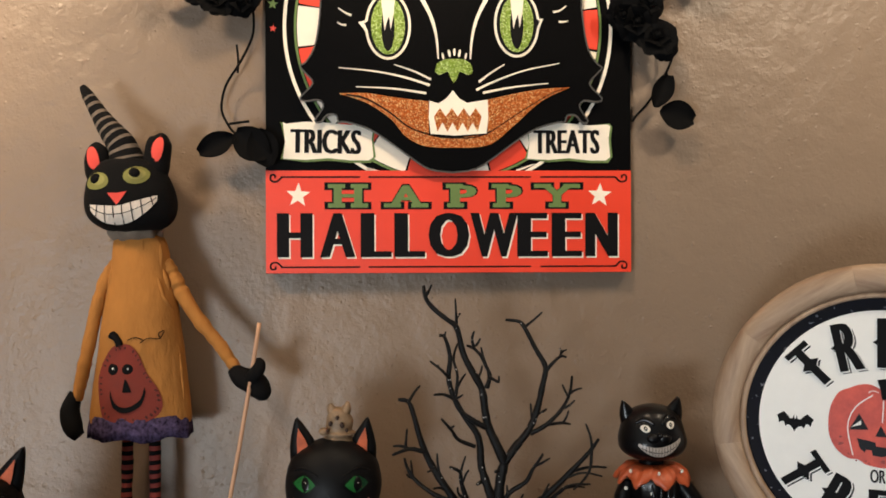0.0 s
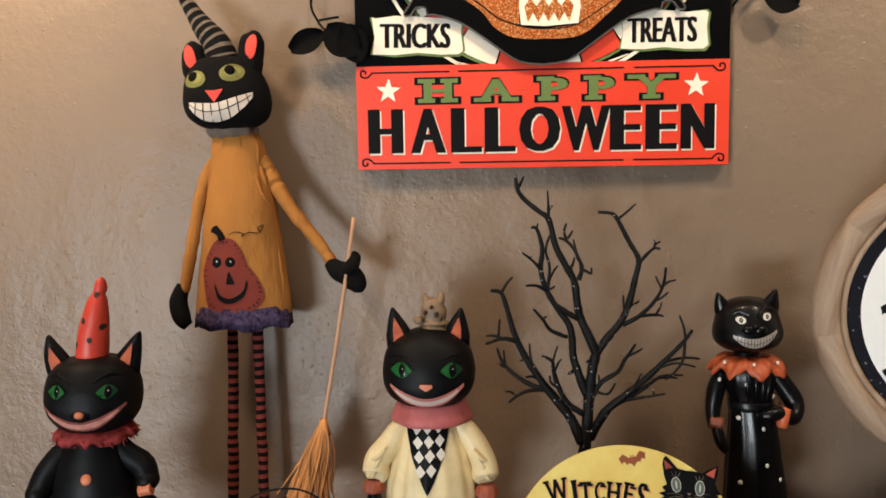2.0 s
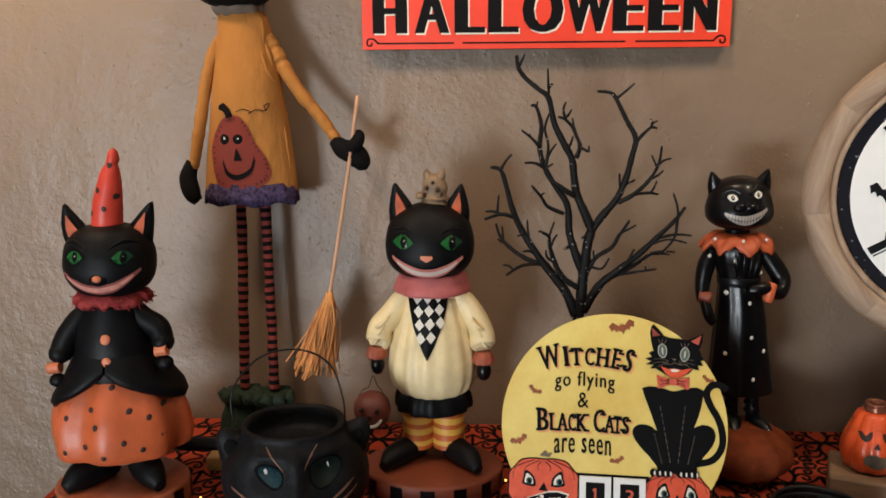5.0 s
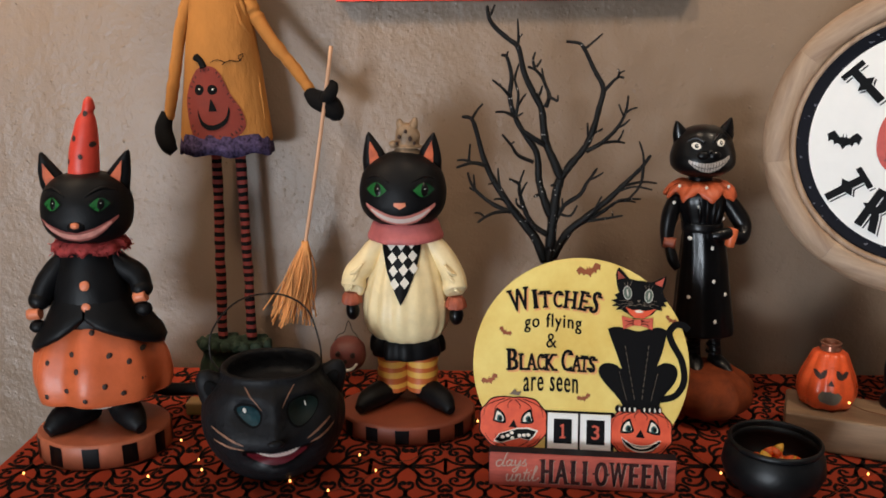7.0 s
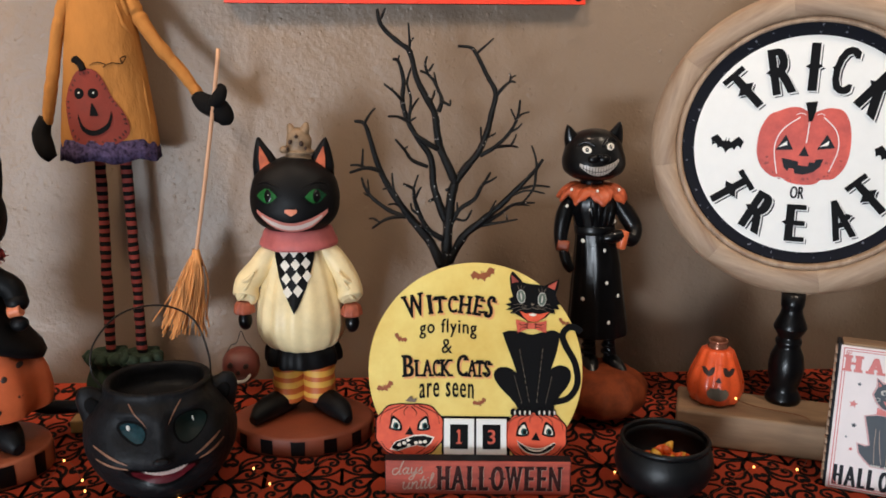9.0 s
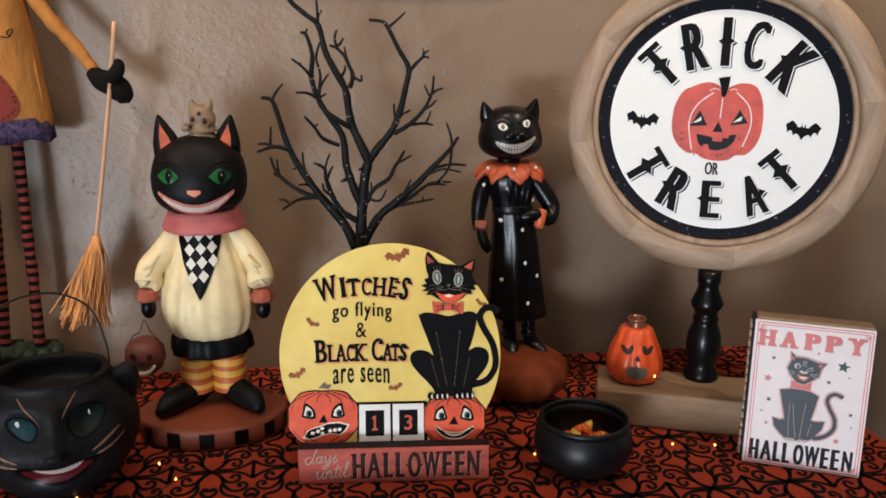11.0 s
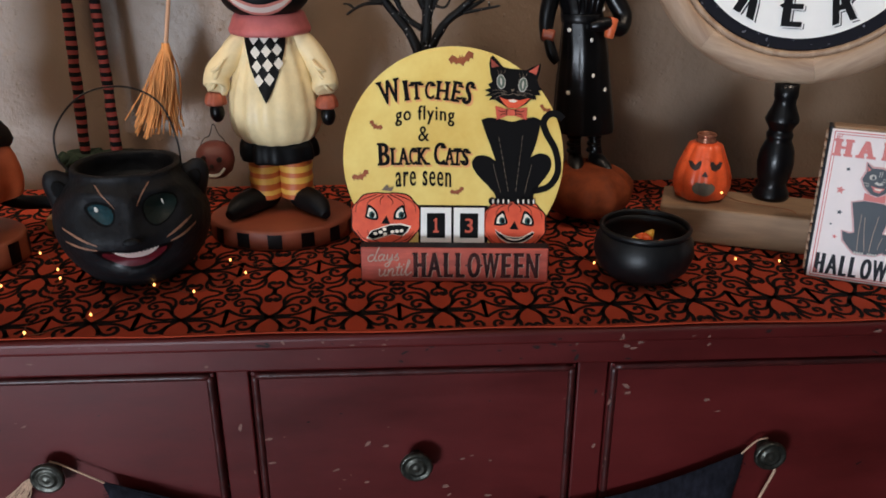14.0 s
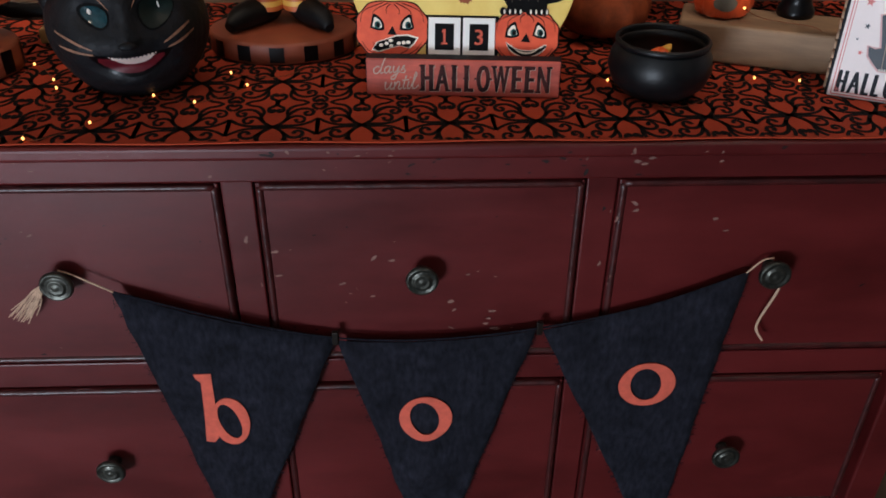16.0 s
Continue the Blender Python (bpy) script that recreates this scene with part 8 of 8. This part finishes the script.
    for d in (-1, 1):
        for k in range(4):
            flat("toe", circle(104 + d * 22 - 13.5 + 9 * k, -76, 5.6, 6.6, n=14), PRINT, -0.0028)
            flat("claw", circle(104 + d * 22 - 13.5 + 9 * k + 2.4, -76.5, 1.5, 4.0, n=10), IVORY, -0.0034)
    # number blocks in their dark slot
    flat("slot", [(-60, -84), (62, -84), (62, -156), (-60, -156)], PRINT, -0.0002)
    for u, ch in ((-29, "1"), (29, "3")):
        put("number_block", slab([q(u - 27, -88), q(u + 27, -88), q(u + 27, -151), q(u - 27, -151)], -0.006, -0.0009, 0.0008), SIGNWHITE, "white number block")
        put("number_panel", slab([q(u - 16, -98), q(u + 16, -98), q(u + 16, -141), q(u - 16, -141)], -0.0066, -0.0061), PRINT)
        if ch == "1":
            put("number", slab([q(u + a, -119.5 + b) for a, b in ((-5, -12.5), (5, -12.5), (5, -9.5), (2, -9.5), (2, 12.5), (-1, 12.5), (-5, 9), (-4, 6.8), (-1.8, 8), (-1.8, -9.5), (-5, -9.5))], -0.0073, -0.0067), BOOLETTER, "coral numeral")
            continue
        put("number", lettering(ch, 14 * U, 25 * U, CX + u * U, CZ - 119.5 * U, fat=0.02, y=-0.0067), BOOLETTER, "coral numeral")
    # plank lettering
    worn_ink = material("worn_brown_black_ink", rgb(20, 14, 15), rough=0.6, var=0.0, other=rgb(74, 36, 32), scale=75, stretch=(1, 1, 0.6), spec=0.15)
    for ch, u, w in zip("HALLOWEEN", (-0.0425, -0.0225, -0.0035, 0.0125, 0.0310, 0.0535, 0.0745, 0.0915, 0.1095), (0.0165, 0.0185, 0.0125, 0.0125, 0.0180, 0.0225, 0.0130, 0.0130, 0.0165)):
        u, w = (u + 0.0425) * 0.955 - 0.0450, w * 0.955
        for dx, mat, y in ((0.0008, DIM, -0.0001), (0.0, worn_ink, -0.0008)):
            bits = [lettering(ch, w, 0.0345, u + dx, 0.0240 - dx, fat=0.075 if ch not in "WAN" else 0.05, y=y)]
            for k, (fx, fz) in enumerate({"H": ((-0.38, 1), (0.38, 1), (-0.38, -1), (0.38, -1)), "A": ((-0.42, -1), (0.42, -1)), "L": ((-0.3, 1), (-0.3, 0.0)), "O": ((-0.44, 0.0), (0.44, 0.0)), "W": ((-0.4, 1), (0.4, 1)), "E": ((-0.3, 1), (-0.3, -1)), "N": ((-0.4, -1), (0.4, 1))}.get(ch, ())):
                x, z = u + dx + fx * w, 0.0240 - dx + fz * 0.0160
                bits.append(slab([(x - 0.0036, z - 0.0011), (x + 0.0036, z - 0.0011), (x + 0.0036, z + 0.0011), (x - 0.0036, z + 0.0011)], y - 0.00065 - 0.00003 * k, y))
            part("letter", merge(bits), mat, CAL)
    script = {"days": (-0.1130, 0.0275, 1.18, (((7, 7.5), (4, 8), (1, 5), (2, 1), (5, 0.5), (8, 4), (9.5, 9)), ((12, 17), (10, 11), (8.5, 4), (9, 0.5), (11.5, 1.5)), ((18, 7), (15.5, 8), (12.5, 5), (13.5, 1), (16, 1.2), (18.5, 7)), ((18.8, 8), (17.6, 3), (18.5, 0.6), (21, 2)), ((22, 8), (21.8, 3), (23.5, 0.8), (26, 3.5), (27.5, 8)), ((27.5, 8), (26.3, 0), (24, -6), (21, -6.5), (20.5, -4), (25, -1), (29, 2)), ((30, 3), (33, 8.5), (32.5, 5.5), (34.5, 2.5), (33, 0.3), (29.8, 1)))),
              "until": (-0.0990, 0.0062, 1.34, (((0, 7), (1, 8), (0.6, 3), (2.5, 0.6), (5.5, 4)), ((6.4, 8), (5.6, 3), (6.5, 0.6), (8.5, 2)), ((9.5, 8), (9.3, 4), (9.2, 0.4)), ((9.3, 3.5), (12, 8), (14, 7), (13.4, 2), (14.5, 0.5), (16.5, 2)), ((19.6, 14), (18, 5), (18.2, 1), (20.5, 1.5)), ((16.2, 9.2), (19, 9.5), (22.5, 10)), ((22.6, 8), (21.8, 3), (22.8, 0.6), (24.5, 2)), ((23.5, 11.6), (23.8, 12), (24.1, 12.4)), ((25, 3), (28.5, 12), (29, 16), (27.6, 16), (26.6, 8), (26.8, 1.2), (29.5, 1.4), (32, 4))))}
    for x0, z0, k, strokes in script.values():
        bits = [ribbon(spline([(x0 + k * 0.001 * (x + 0.12 * z), z0 + k * 0.001 * (z + 0.06 * x)) for x, z in pts], 5), 0.0017, -0.0007 - 0.00004 * i, -0.0001, 0.0012) for i, pts in enumerate(strokes)]
        part("word", merge(bits), DIM, CAL, "pale script lettering")


countdown_sign()


def wooden_book():
    B = thing("wooden_book", pose(0.6485, 0.951, CLOTH_Z + 0.001, -5, 0, -26), "decorative wooden book with happy halloween cat cover", "book decoration")
    W, H = 0.142, 0.196
    part("block", box(0.001, W - 0.001, 0.0005, 0.034, 0.0, H + 0.003, 0.0015), BLOCKW, B, "raw wooden block")
    part("spine", box(-0.0042, 0.0006, -0.001, 0.0345, 0.0, H + 0.002, 0.0012), INK, B, "black spine with twisted cord")
    for k in range(15):
        part("cord", tube([(-0.0048, 0.004, 0.008 + 0.0125 * k), (-0.0050, 0.010, 0.012 + 0.0125 * k), (-0.0048, 0.016, 0.016 + 0.0125 * k)], 0.0021, 8), TWINE, B, smooth=True)
    part("cover", box(-0.001, W, -0.003, 0.0, 0.0, H, 0.0008), CARDPINK, B, "blush printed cover")
    Y = -0.003

    def put(name, pts, mat, y=Y, label=""):
        return part(name, slab(pts, y - 0.0005, y - 0.0001), mat, B, label)

    def ruled(name, m, w, mat):
        pts = [(m, m), (W - m, m), (W - m, H - m), (m, H - m), (m, m)]
        for a, b in zip(pts, pts[1:]):
            part(name, ribbon([a, ((a[0] + b[0]) / 2, (a[1] + b[1]) / 2), b], w, Y - 0.0005, Y - 0.0001), mat, B)
    ruled("rule", 0.0030, 0.0012, CARDRED)
    ruled("rule", 0.0062, 0.0009, CARDRED)
    for x, z in ((0.0075, 0.0075), (W - 0.0075, 0.0075), (W - 0.0075, H - 0.0075), (0.0075, H - 0.0075)):
        dx, dz = (-1 if x < W / 2 else 1), (-1 if z < H / 2 else 1)
        for k in (0, 1):
            part("corner_step", ribbon([(x - dx * (0.004 - 0.003 * k), z + dz * 0.002), (x - dx * (0.004 - 0.003 * k), z - dz * (0.002 + 0.002 * k)), (x + dx * 0.002, z - dz * (0.002 + 0.002 * k))], 0.0009, Y - 0.0010 - 0.0002 * k, Y - 0.0006), CARDRED, B)
    halo = material("pink_halo_print", rgb(214, 168, 166), rough=0.5, var=0.05)
    for ch, x in zip("HAPPY", (0.0150, 0.0415, 0.0700, 0.0950, 0.1215)):
        for dx, mat, y in ((0.0009, halo, Y), (0.0, CARDRED, Y - 0.0007)):
            bits = [lettering(ch, 0.0185, 0.0205, x + dx, 0.1735 - dx, fat=0.075, y=y)]
            for dz in ((-0.0092, 0.0092) if ch in "HP" else ((-0.0092,) if ch == "A" else (-0.0092, 0.0092))):
                for ex in ((-0.0064, 0.0064) if ch != "P" and not (ch == "Y" and dz < 0) else ((-0.0054,) if ch == "P" else (0.0,))):
                    bits.append(slab([(x + dx + ex + a * 0.0048, 0.1735 - dx + dz + b * 0.0014) for a, b in ((-1, -1), (1, -1), (1, 1), (-1, 1))], y - 0.0008, y - 0.0001))
            part("letter", merge(bits), mat, B)
    for ch, x, w in zip("HALLOWEEN", (12.5, 27.5, 41.0, 52.5, 67.5, 83.5, 99.0, 111.5, 126.0), (12.0, 14.5, 9.6, 9.6, 13.0, 18.0, 10.0, 10.0, 12.0)):
        part("letter", lettering(ch, w * 0.001, 0.0275, x * 0.001, 0.0200, fat=0.10 if ch not in "WAN" else 0.065, y=Y), INK, B)

    def mm(pts, n=0):
        pts = [(x * 0.001, z * 0.001) for x, z in pts]
        return spline(pts + [pts[0]], n)[:-1] if n else pts

    def swell(pts, d):
        """The outline pushed outwards by d."""
        out, n = [], len(pts)
        for i, (x, z) in enumerate(pts):
            (ax, az), (bx, bz) = pts[i - 1], pts[(i + 1) % n]
            ln = math.hypot(bx - ax, bz - az) or 1
            out.append((x + d * (bz - az) / ln, z - d * (bx - ax) / ln))
        return out
    # outlines run anticlockwise
    body = mm([(37.0, 105.5), (42.5, 82.9), (45.9, 66.9), (39.9, 64.5), (31.6, 66.9), (34.2, 55.3), (42.7, 45.9), (49.7, 39.5), (61.3, 39.5), (74.0, 40.0), (82.0, 44.6), (91.7, 59.1), (93.8, 69.8), (85.9, 67.9), (77.3, 69.0), (81.0, 86.0), (83.6, 102.6), (72.6, 107.5), (60.6, 108.4), (50.9, 108.6)])
    head = mm([(45.6, 157.8), (46.9, 146.9), (43.0, 136.5), (47.6, 127.1), (55.4, 118.9), (64.2, 116.5), (71.9, 121.4), (81.2, 128.6), (83.1, 139.3), (88.7, 147.0), (78.8, 146.8), (63.7, 151.5), (51.7, 151.5)])
    tail = mm([(82.1, 45.2), (92.0, 48.0), (99.8, 53.3), (105.7, 62.4), (105.1, 75.3), (98.5, 87.4), (94.5, 97.3), (96.9, 104.9), (103.9, 108.0), (112.6, 104.5)])
    for grow, mat, y in ((0.0022, halo, Y), (0.0, SLATE, Y - 0.0006)):
        put("cat_body", swell(body, grow), mat, y)
        part("cat_tail", ribbon(spline(tail, 4), 0.0052 + 2 * grow, y - 0.0006, y - 0.0002, 0.0040 + 2 * grow), mat, B)
        put("cat_head", swell(head, grow), mat, y - 0.0012)
    put("collar", mm([(48.8, 119.4), (48.8, 110.1), (61.6, 109.6), (73.7, 109.3), (73.8, 119.8), (62.1, 115.0)]), CARDRED, Y - 0.0014)
    for pts in ([(46.5, 154), (48.0, 147), (51.0, 149.5)], [(86.5, 146), (80.0, 140.5), (79.5, 145)]):
        put("ear_inside", mm(pts), CARDRED, Y - 0.0024)
    put("eye", mm(circle(54.5, 140.4, 4.0, 3.6, n=14)), LINE, Y - 0.0024)
    put("pupil", mm(circle(55.2, 140.0, 1.8, 2.4, n=10)), SLATE, Y - 0.0029)
    for pts in ([(65.5, 136.6), (69.7, 135.4), (74.0, 137.2)], [(66.5, 139.5), (70.0, 138.6), (74.0, 140.5)], [(62.0, 148), (61.6, 144), (61.4, 141)], [(64.5, 148), (64.2, 144), (63.8, 141)], [(51.5, 131.5), (47.0, 132.5), (44.5, 131.5)], [(52.0, 129.5), (48.0, 128.5), (46.0, 126.5)], [(71.5, 131.5), (77.0, 131.0), (81.0, 133.0)], [(71.0, 129.5), (76.5, 127.8), (80.0, 128.5)]):
        part("face_line", ribbon(spline(mm(pts), 3), 0.0007, Y - 0.0028, Y - 0.0020, 0.0004), LINE, B)
    put("muzzle", mm([(57.0, 133.0), (60.0, 135.6), (62.5, 133.4), (66.0, 135.0), (68.0, 132.0), (62.5, 130.6)]), LINE, Y - 0.0024)
    put("grin", mm([(54.5, 129.4), (58.5, 122.6), (64.7, 121.0), (70.3, 127.4), (62.5, 127.6)]), CARDRED, Y - 0.0024)
    put("teeth", mm([(57.5, 127.0), (60.5, 124.6), (65.0, 124.2), (67.5, 126.6), (62.5, 126.9)]), IVORY, Y - 0.0029)
    for pts in ([(50.5, 90.7), (50.8, 66), (52.6, 43.3)], [(54.8, 88), (57.2, 66), (61.0, 44)], [(70.1, 91), (67.4, 66), (66.7, 43.9)], [(78.8, 64.5), (76.6, 56), (75.6, 47.7)]):
        part("fur_line", ribbon(spline(mm(pts), 3), 0.0007, Y - 0.0013, Y - 0.0007), DIM, B)
    for k in range(8):
        x = (50.5 + 3.0 * k if k < 4 else 66.0 + 3.0 * (k - 4))
        put("toe", mm(circle(x, 40.4, 1.2, 1.9, n=10)), LINE, Y - 0.0016)
    for x, z, r, m in ((25.4, 147, 2.9, SLATE), (109.2, 145, 8.0, SLATE), (20.8, 119.4, 5.5, CARDRED), (78.4, 159.2, 2.4, CARDRED), (93.7, 122.7, 3.0, SLATE), (116.9, 131.5, 1.7, CARDRED), (24.5, 90.7, 3.6, SLATE), (123.5, 82.8, 2.9, SLATE), (110.2, 45.3, 4.2, CARDRED), (125.8, 65.9, 1.3, SLATE), (24.0, 58.0, 3.2, CARDRED), (17.0, 74.0, 1.8, SLATE)):
        put("star", star(x * 0.001, z * 0.001, r * 0.001, 0.45, 0.15), m)


wooden_book()


def pennants():
    G = thing("pennant_bunting", pose(0, 0.8195, 0), "navy burlap boo bunting tied between two drawer knobs", "bunting")
    flags = (((-0.261, 0.623), (0.011, 0.541), (-0.155, 0.105), "b", -0.1470, 0.4215, 0.062, 0.135), ((0.014, 0.539), (0.274, 0.550), (0.142, 0.075), "o", 0.1295, 0.3990, 0.074, 0.077), ((0.283, 0.550), (0.540, 0.637), (0.488, 0.105), "o", 0.4345, 0.4525, 0.079, 0.077))
    rnd = random.Random(2)
    for (ax, az), (bx, bz), (tx, tz), ch, lx, lz, lw, lh in flags:
        bm = bmesh.new()
        n, m = 16, 18
        sag = 0.010
        grid = []
        for j in range(m + 1):
            f = j / m
            row = []
            for i in range(n + 1):
                t = i / n
                x0, z0 = ax + (bx - ax) * t, az + (bz - az) * t - sag * 4 * t * (1 - t)
                x, z = x0 + (tx - x0) * f * 0.985, z0 + (tz - z0) * f
                y = -0.0012 * math.sin(t * 9 + ax * 7) * (0.3 + f) - 0.0008 * math.sin(f * 8 + bx * 5) - 0.022 * math.exp(-((x - 0.1255) / 0.045) ** 2 - ((z - 0.306) / 0.05) ** 2)
                if i in (0, n) and 0 < j < m:
                    x += rnd.uniform(-0.0017, 0.0017)
                row.append(bm.verts.new((x, y, z)))
            grid.append(row)
        for j in range(m):
            for i in range(n):
                bm.faces.new((grid[j][i], grid[j + 1][i], grid[j + 1][i + 1], grid[j][i + 1]))
        ext = bmesh.ops.extrude_face_region(bm, geom=bm.faces[:])
        bmesh.ops.translate(bm, vec=(0, 0.0014, 0), verts=[v for v in ext["geom"] if isinstance(v, bmesh.types.BMVert)])
        bmesh.ops.recalc_face_normals(bm, faces=bm.faces[:])
        fl = part("pennant", bm, DENIM, G, "navy black burlap pennant", True)
        # letter: bold serif bowl with thin top and bottom, and a flagged stem for b
        bits = []
        cx, cz, rx, rz = lx, lz, lw / 2, lh / 2
        if ch == "b":
            cx, cz, rx, rz = lx + 0.0066, lz - 0.0215, 0.0258, 0.0435
            bits.append(slab([(lx + a * 0.00068, lz + b * 0.00104) for a, b in ((-48, 63), (-45, 55), (-36, 49), (-40, 0), (-47, -56), (-30, -58), (-21, -50), (-16, 0), (-14, 63))], -0.0024, -0.0010))
        k = 40
        ring_o = circle(cx, cz, rx, rz, n=k)
        ring_i = circle(cx - 0.0015, cz, rx * 0.54, rz * 0.76, n=k, turn=0.22)
        b2 = bmesh.new()
        vo = [[b2.verts.new((x, y, z)) for x, z in r] for r, y in ((ring_o, -0.0026), (ring_i, -0.0026), (ring_i, -0.0012), (ring_o, -0.0012))]
        for a, b in zip(vo, vo[1:] + vo[:1]):
            for i in range(k):
                b2.faces.new((a[i], a[(i + 1) % k], b[(i + 1) % k], b[i]))
        bmesh.ops.recalc_face_normals(b2, faces=b2.faces[:])
        bits.append(b2)
        lb = merge(bits)
        for v in lb.verts:
            v.co.y -= 0.022 * math.exp(-((v.co.x - 0.1255) / 0.045) ** 2 - ((v.co.z - 0.306) / 0.05) ** 2)
        part("letter", lb, BOOLETTER, fl, "coral stencilled letter")
        threads = []
        for side, (sx, sz) in ((-1, (ax, az)), (1, (bx, bz))):
            for k in range(46):
                f = rnd.uniform(0.02, 0.97)
                x, z = sx + (tx - sx) * f * 0.985, sz + (tz - sz) * f
                ln = rnd.uniform(0.002, 0.006)
                threads.append(tube([(x - side * 0.002, 0.0, z), (x + side * ln * 0.6, -0.0008, z + rnd.gauss(0, 0.001)), (x + side * ln, -0.0004, z - rnd.uniform(-0.001, 0.004))], 0.0004, 4))
        part("frayed_edge", merge(threads), DENIM, fl, "loose threads along the cut edge")["kind"] = "stuff"
    K1, K3 = (-0.322, 0.638), (0.5715, 0.640)
    part("twine", tube(spline([(K1[0], 0.008, K1[1] + 0.012), (K1[0] + 0.018, 0.004, K1[1] + 0.008), (-0.258, 0.001, 0.621)], 6), 0.0012, 6), TWINE, G, "thin jute twine", True)
    part("twine", tube(spline([(0.537, 0.001, 0.635), (K3[0] - 0.016, 0.004, K3[1] + 0.012), (K3[0], 0.008, K3[1] + 0.013)], 6), 0.0012, 6), TWINE, G, "thin jute twine", True)
    part("hem_cord", tube(spline([(-0.258, 0.0012, 0.621), (-0.12, 0.0015, 0.5735), (0.012, 0.0015, 0.542), (0.14, 0.0015, 0.5365), (0.279, 0.0015, 0.552), (0.42, 0.0015, 0.586), (0.537, 0.0012, 0.635)], 6), 0.0013, 6), DENIM, G, smooth=True)
    rnd = random.Random(6)
    strands = []
    for k in range(34):
        q = rnd.uniform(-1, 1)
        ln = rnd.uniform(0.75, 1.05)
        strands.append(tube(spline([(K1[0] - 0.012, 0.002, K1[1] - 0.002), (K1[0] - 0.026 + 0.003 * q, -0.001 + 0.0008 * q, K1[1] - 0.013 - 0.005 * q), (K1[0] - 0.042 * ln + 0.007 * q, rnd.uniform(-0.002, 0.001), K1[1] - 0.032 * ln - 0.006 * q), (K1[0] - 0.060 * ln + 0.009 * q + rnd.gauss(0, 0.002), rnd.uniform(-0.003, 0.001), K1[1] - 0.055 * ln - 0.006 * q + rnd.gauss(0, 0.002))], 3), 0.0007, 5))
    part("twine_end", merge(strands), TWINE, G, "frayed jute tassel")["kind"] = "stuff"
    part("twine_end", tube(spline([(K3[0] + 0.012, 0.002, K3[1] - 0.012), (K3[0] + 0.011, -0.002, K3[1] - 0.030), (K3[0] - 0.001, -0.001, K3[1] - 0.070), (K3[0] - 0.004, 0.0, K3[1] - 0.092), (K3[0] + 0.003, 0.0, K3[1] - 0.106), (K3[0] + 0.009, 0.0, K3[1] - 0.114)], 4), 0.0019, 6), TWINE, G, smooth=True)
    for x, z in ((0.012, 0.546), (0.279, 0.556)):
        part("clip", box(x - 0.004, x + 0.004, -0.004, 0.002, z - 0.012, z + 0.008, 0.001), WIRE, G, "small dark clip")


pennants()

# ---- fairy lights ----


def fairy_lights():
    F = thing("fairy_lights", pose(0, 0, CLOTH_Z), "thin copper wire string of tiny warm lights on the cloth", "string lights")
    strand = [(-0.60, 1.10), (-0.585, 1.05), (-0.574, 1.012), (-0.574, 0.964), (-0.49, 0.93), (-0.401, 0.962), (-0.392, 1.067), (-0.347, 1.01), (-0.334, 0.982), (-0.321, 0.834), (-0.260, 0.876), (-0.206, 0.956), (-0.151, 0.934), (-0.095, 0.988), (-0.123, 1.031), (-0.05, 1.02), (0.044, 1.144), (0.20, 1.15), (0.33, 1.08), (0.373, 0.996), (0.44, 0.91), (0.570, 1.000), (0.627, 0.990), (0.66, 1.025)]
    copper = material("copper_wire", rgb(120, 66, 40), rough=0.4, metal=0.7)
    rnd = random.Random(9)
    part("wire", tube(spline([(x, y, 0.0022 + 0.001 * (k % 2)) for k, (x, y) in enumerate(strand)], 6), 0.0005, 5), copper, F)
    lit = [(-0.574, 1.012), (-0.574, 0.964), (-0.401, 0.962), (-0.392, 1.067), (-0.347, 1.010), (-0.334, 0.982), (-0.321, 0.834), (-0.260, 0.876), (-0.206, 0.956), (-0.151, 0.934), (-0.095, 0.988), (-0.123, 1.031), (0.044, 1.144), (0.373, 0.996), (0.570, 1.000), (0.627, 0.990)]
    for x, y in lit:
        s = Sculpt()
        s.ball((0, 0, 0), (0.0017, 0.0017, 0.0022), BULB, 10, 6)
        ob = s.done("light_bulb", Matrix.Translation((x, y, 0.0045)), "tiny glowing warm bulb", "")
        ob.parent = F
    for x, y, z in ((0.668, 1.037, 0.034), (0.566, 1.070, 0.076)):
        s = Sculpt()
        s.ball((0, 0, 0), (0.0017, 0.0017, 0.0022), BULB, 10, 6)
        ob = s.done("light_bulb", Matrix.Translation((x, y, z)), "tiny glowing warm bulb", "")
        ob.parent = F
    part("wire", tube(spline([(0.627, 1.032, 0.006), (0.645, 1.036, 0.012), (0.660, 1.034, 0.020), (0.668, 1.035, 0.034), (0.664, 1.036, 0.050), (0.655, 1.045, 0.0575), (0.60, 1.08, 0.058), (0.566, 1.070, 0.075)], 5), 0.0005, 5), copper, F)


fairy_lights()
box_ob = tagged(part("battery_box", box(-0.415, -0.375, 1.155, 1.185, CLOTH_Z + 0.0008, CLOTH_Z + 0.022, 0.003), material("tan_plastic", rgb(176, 140, 84), rough=0.5), None), "small tan battery box on the cloth", "battery box")
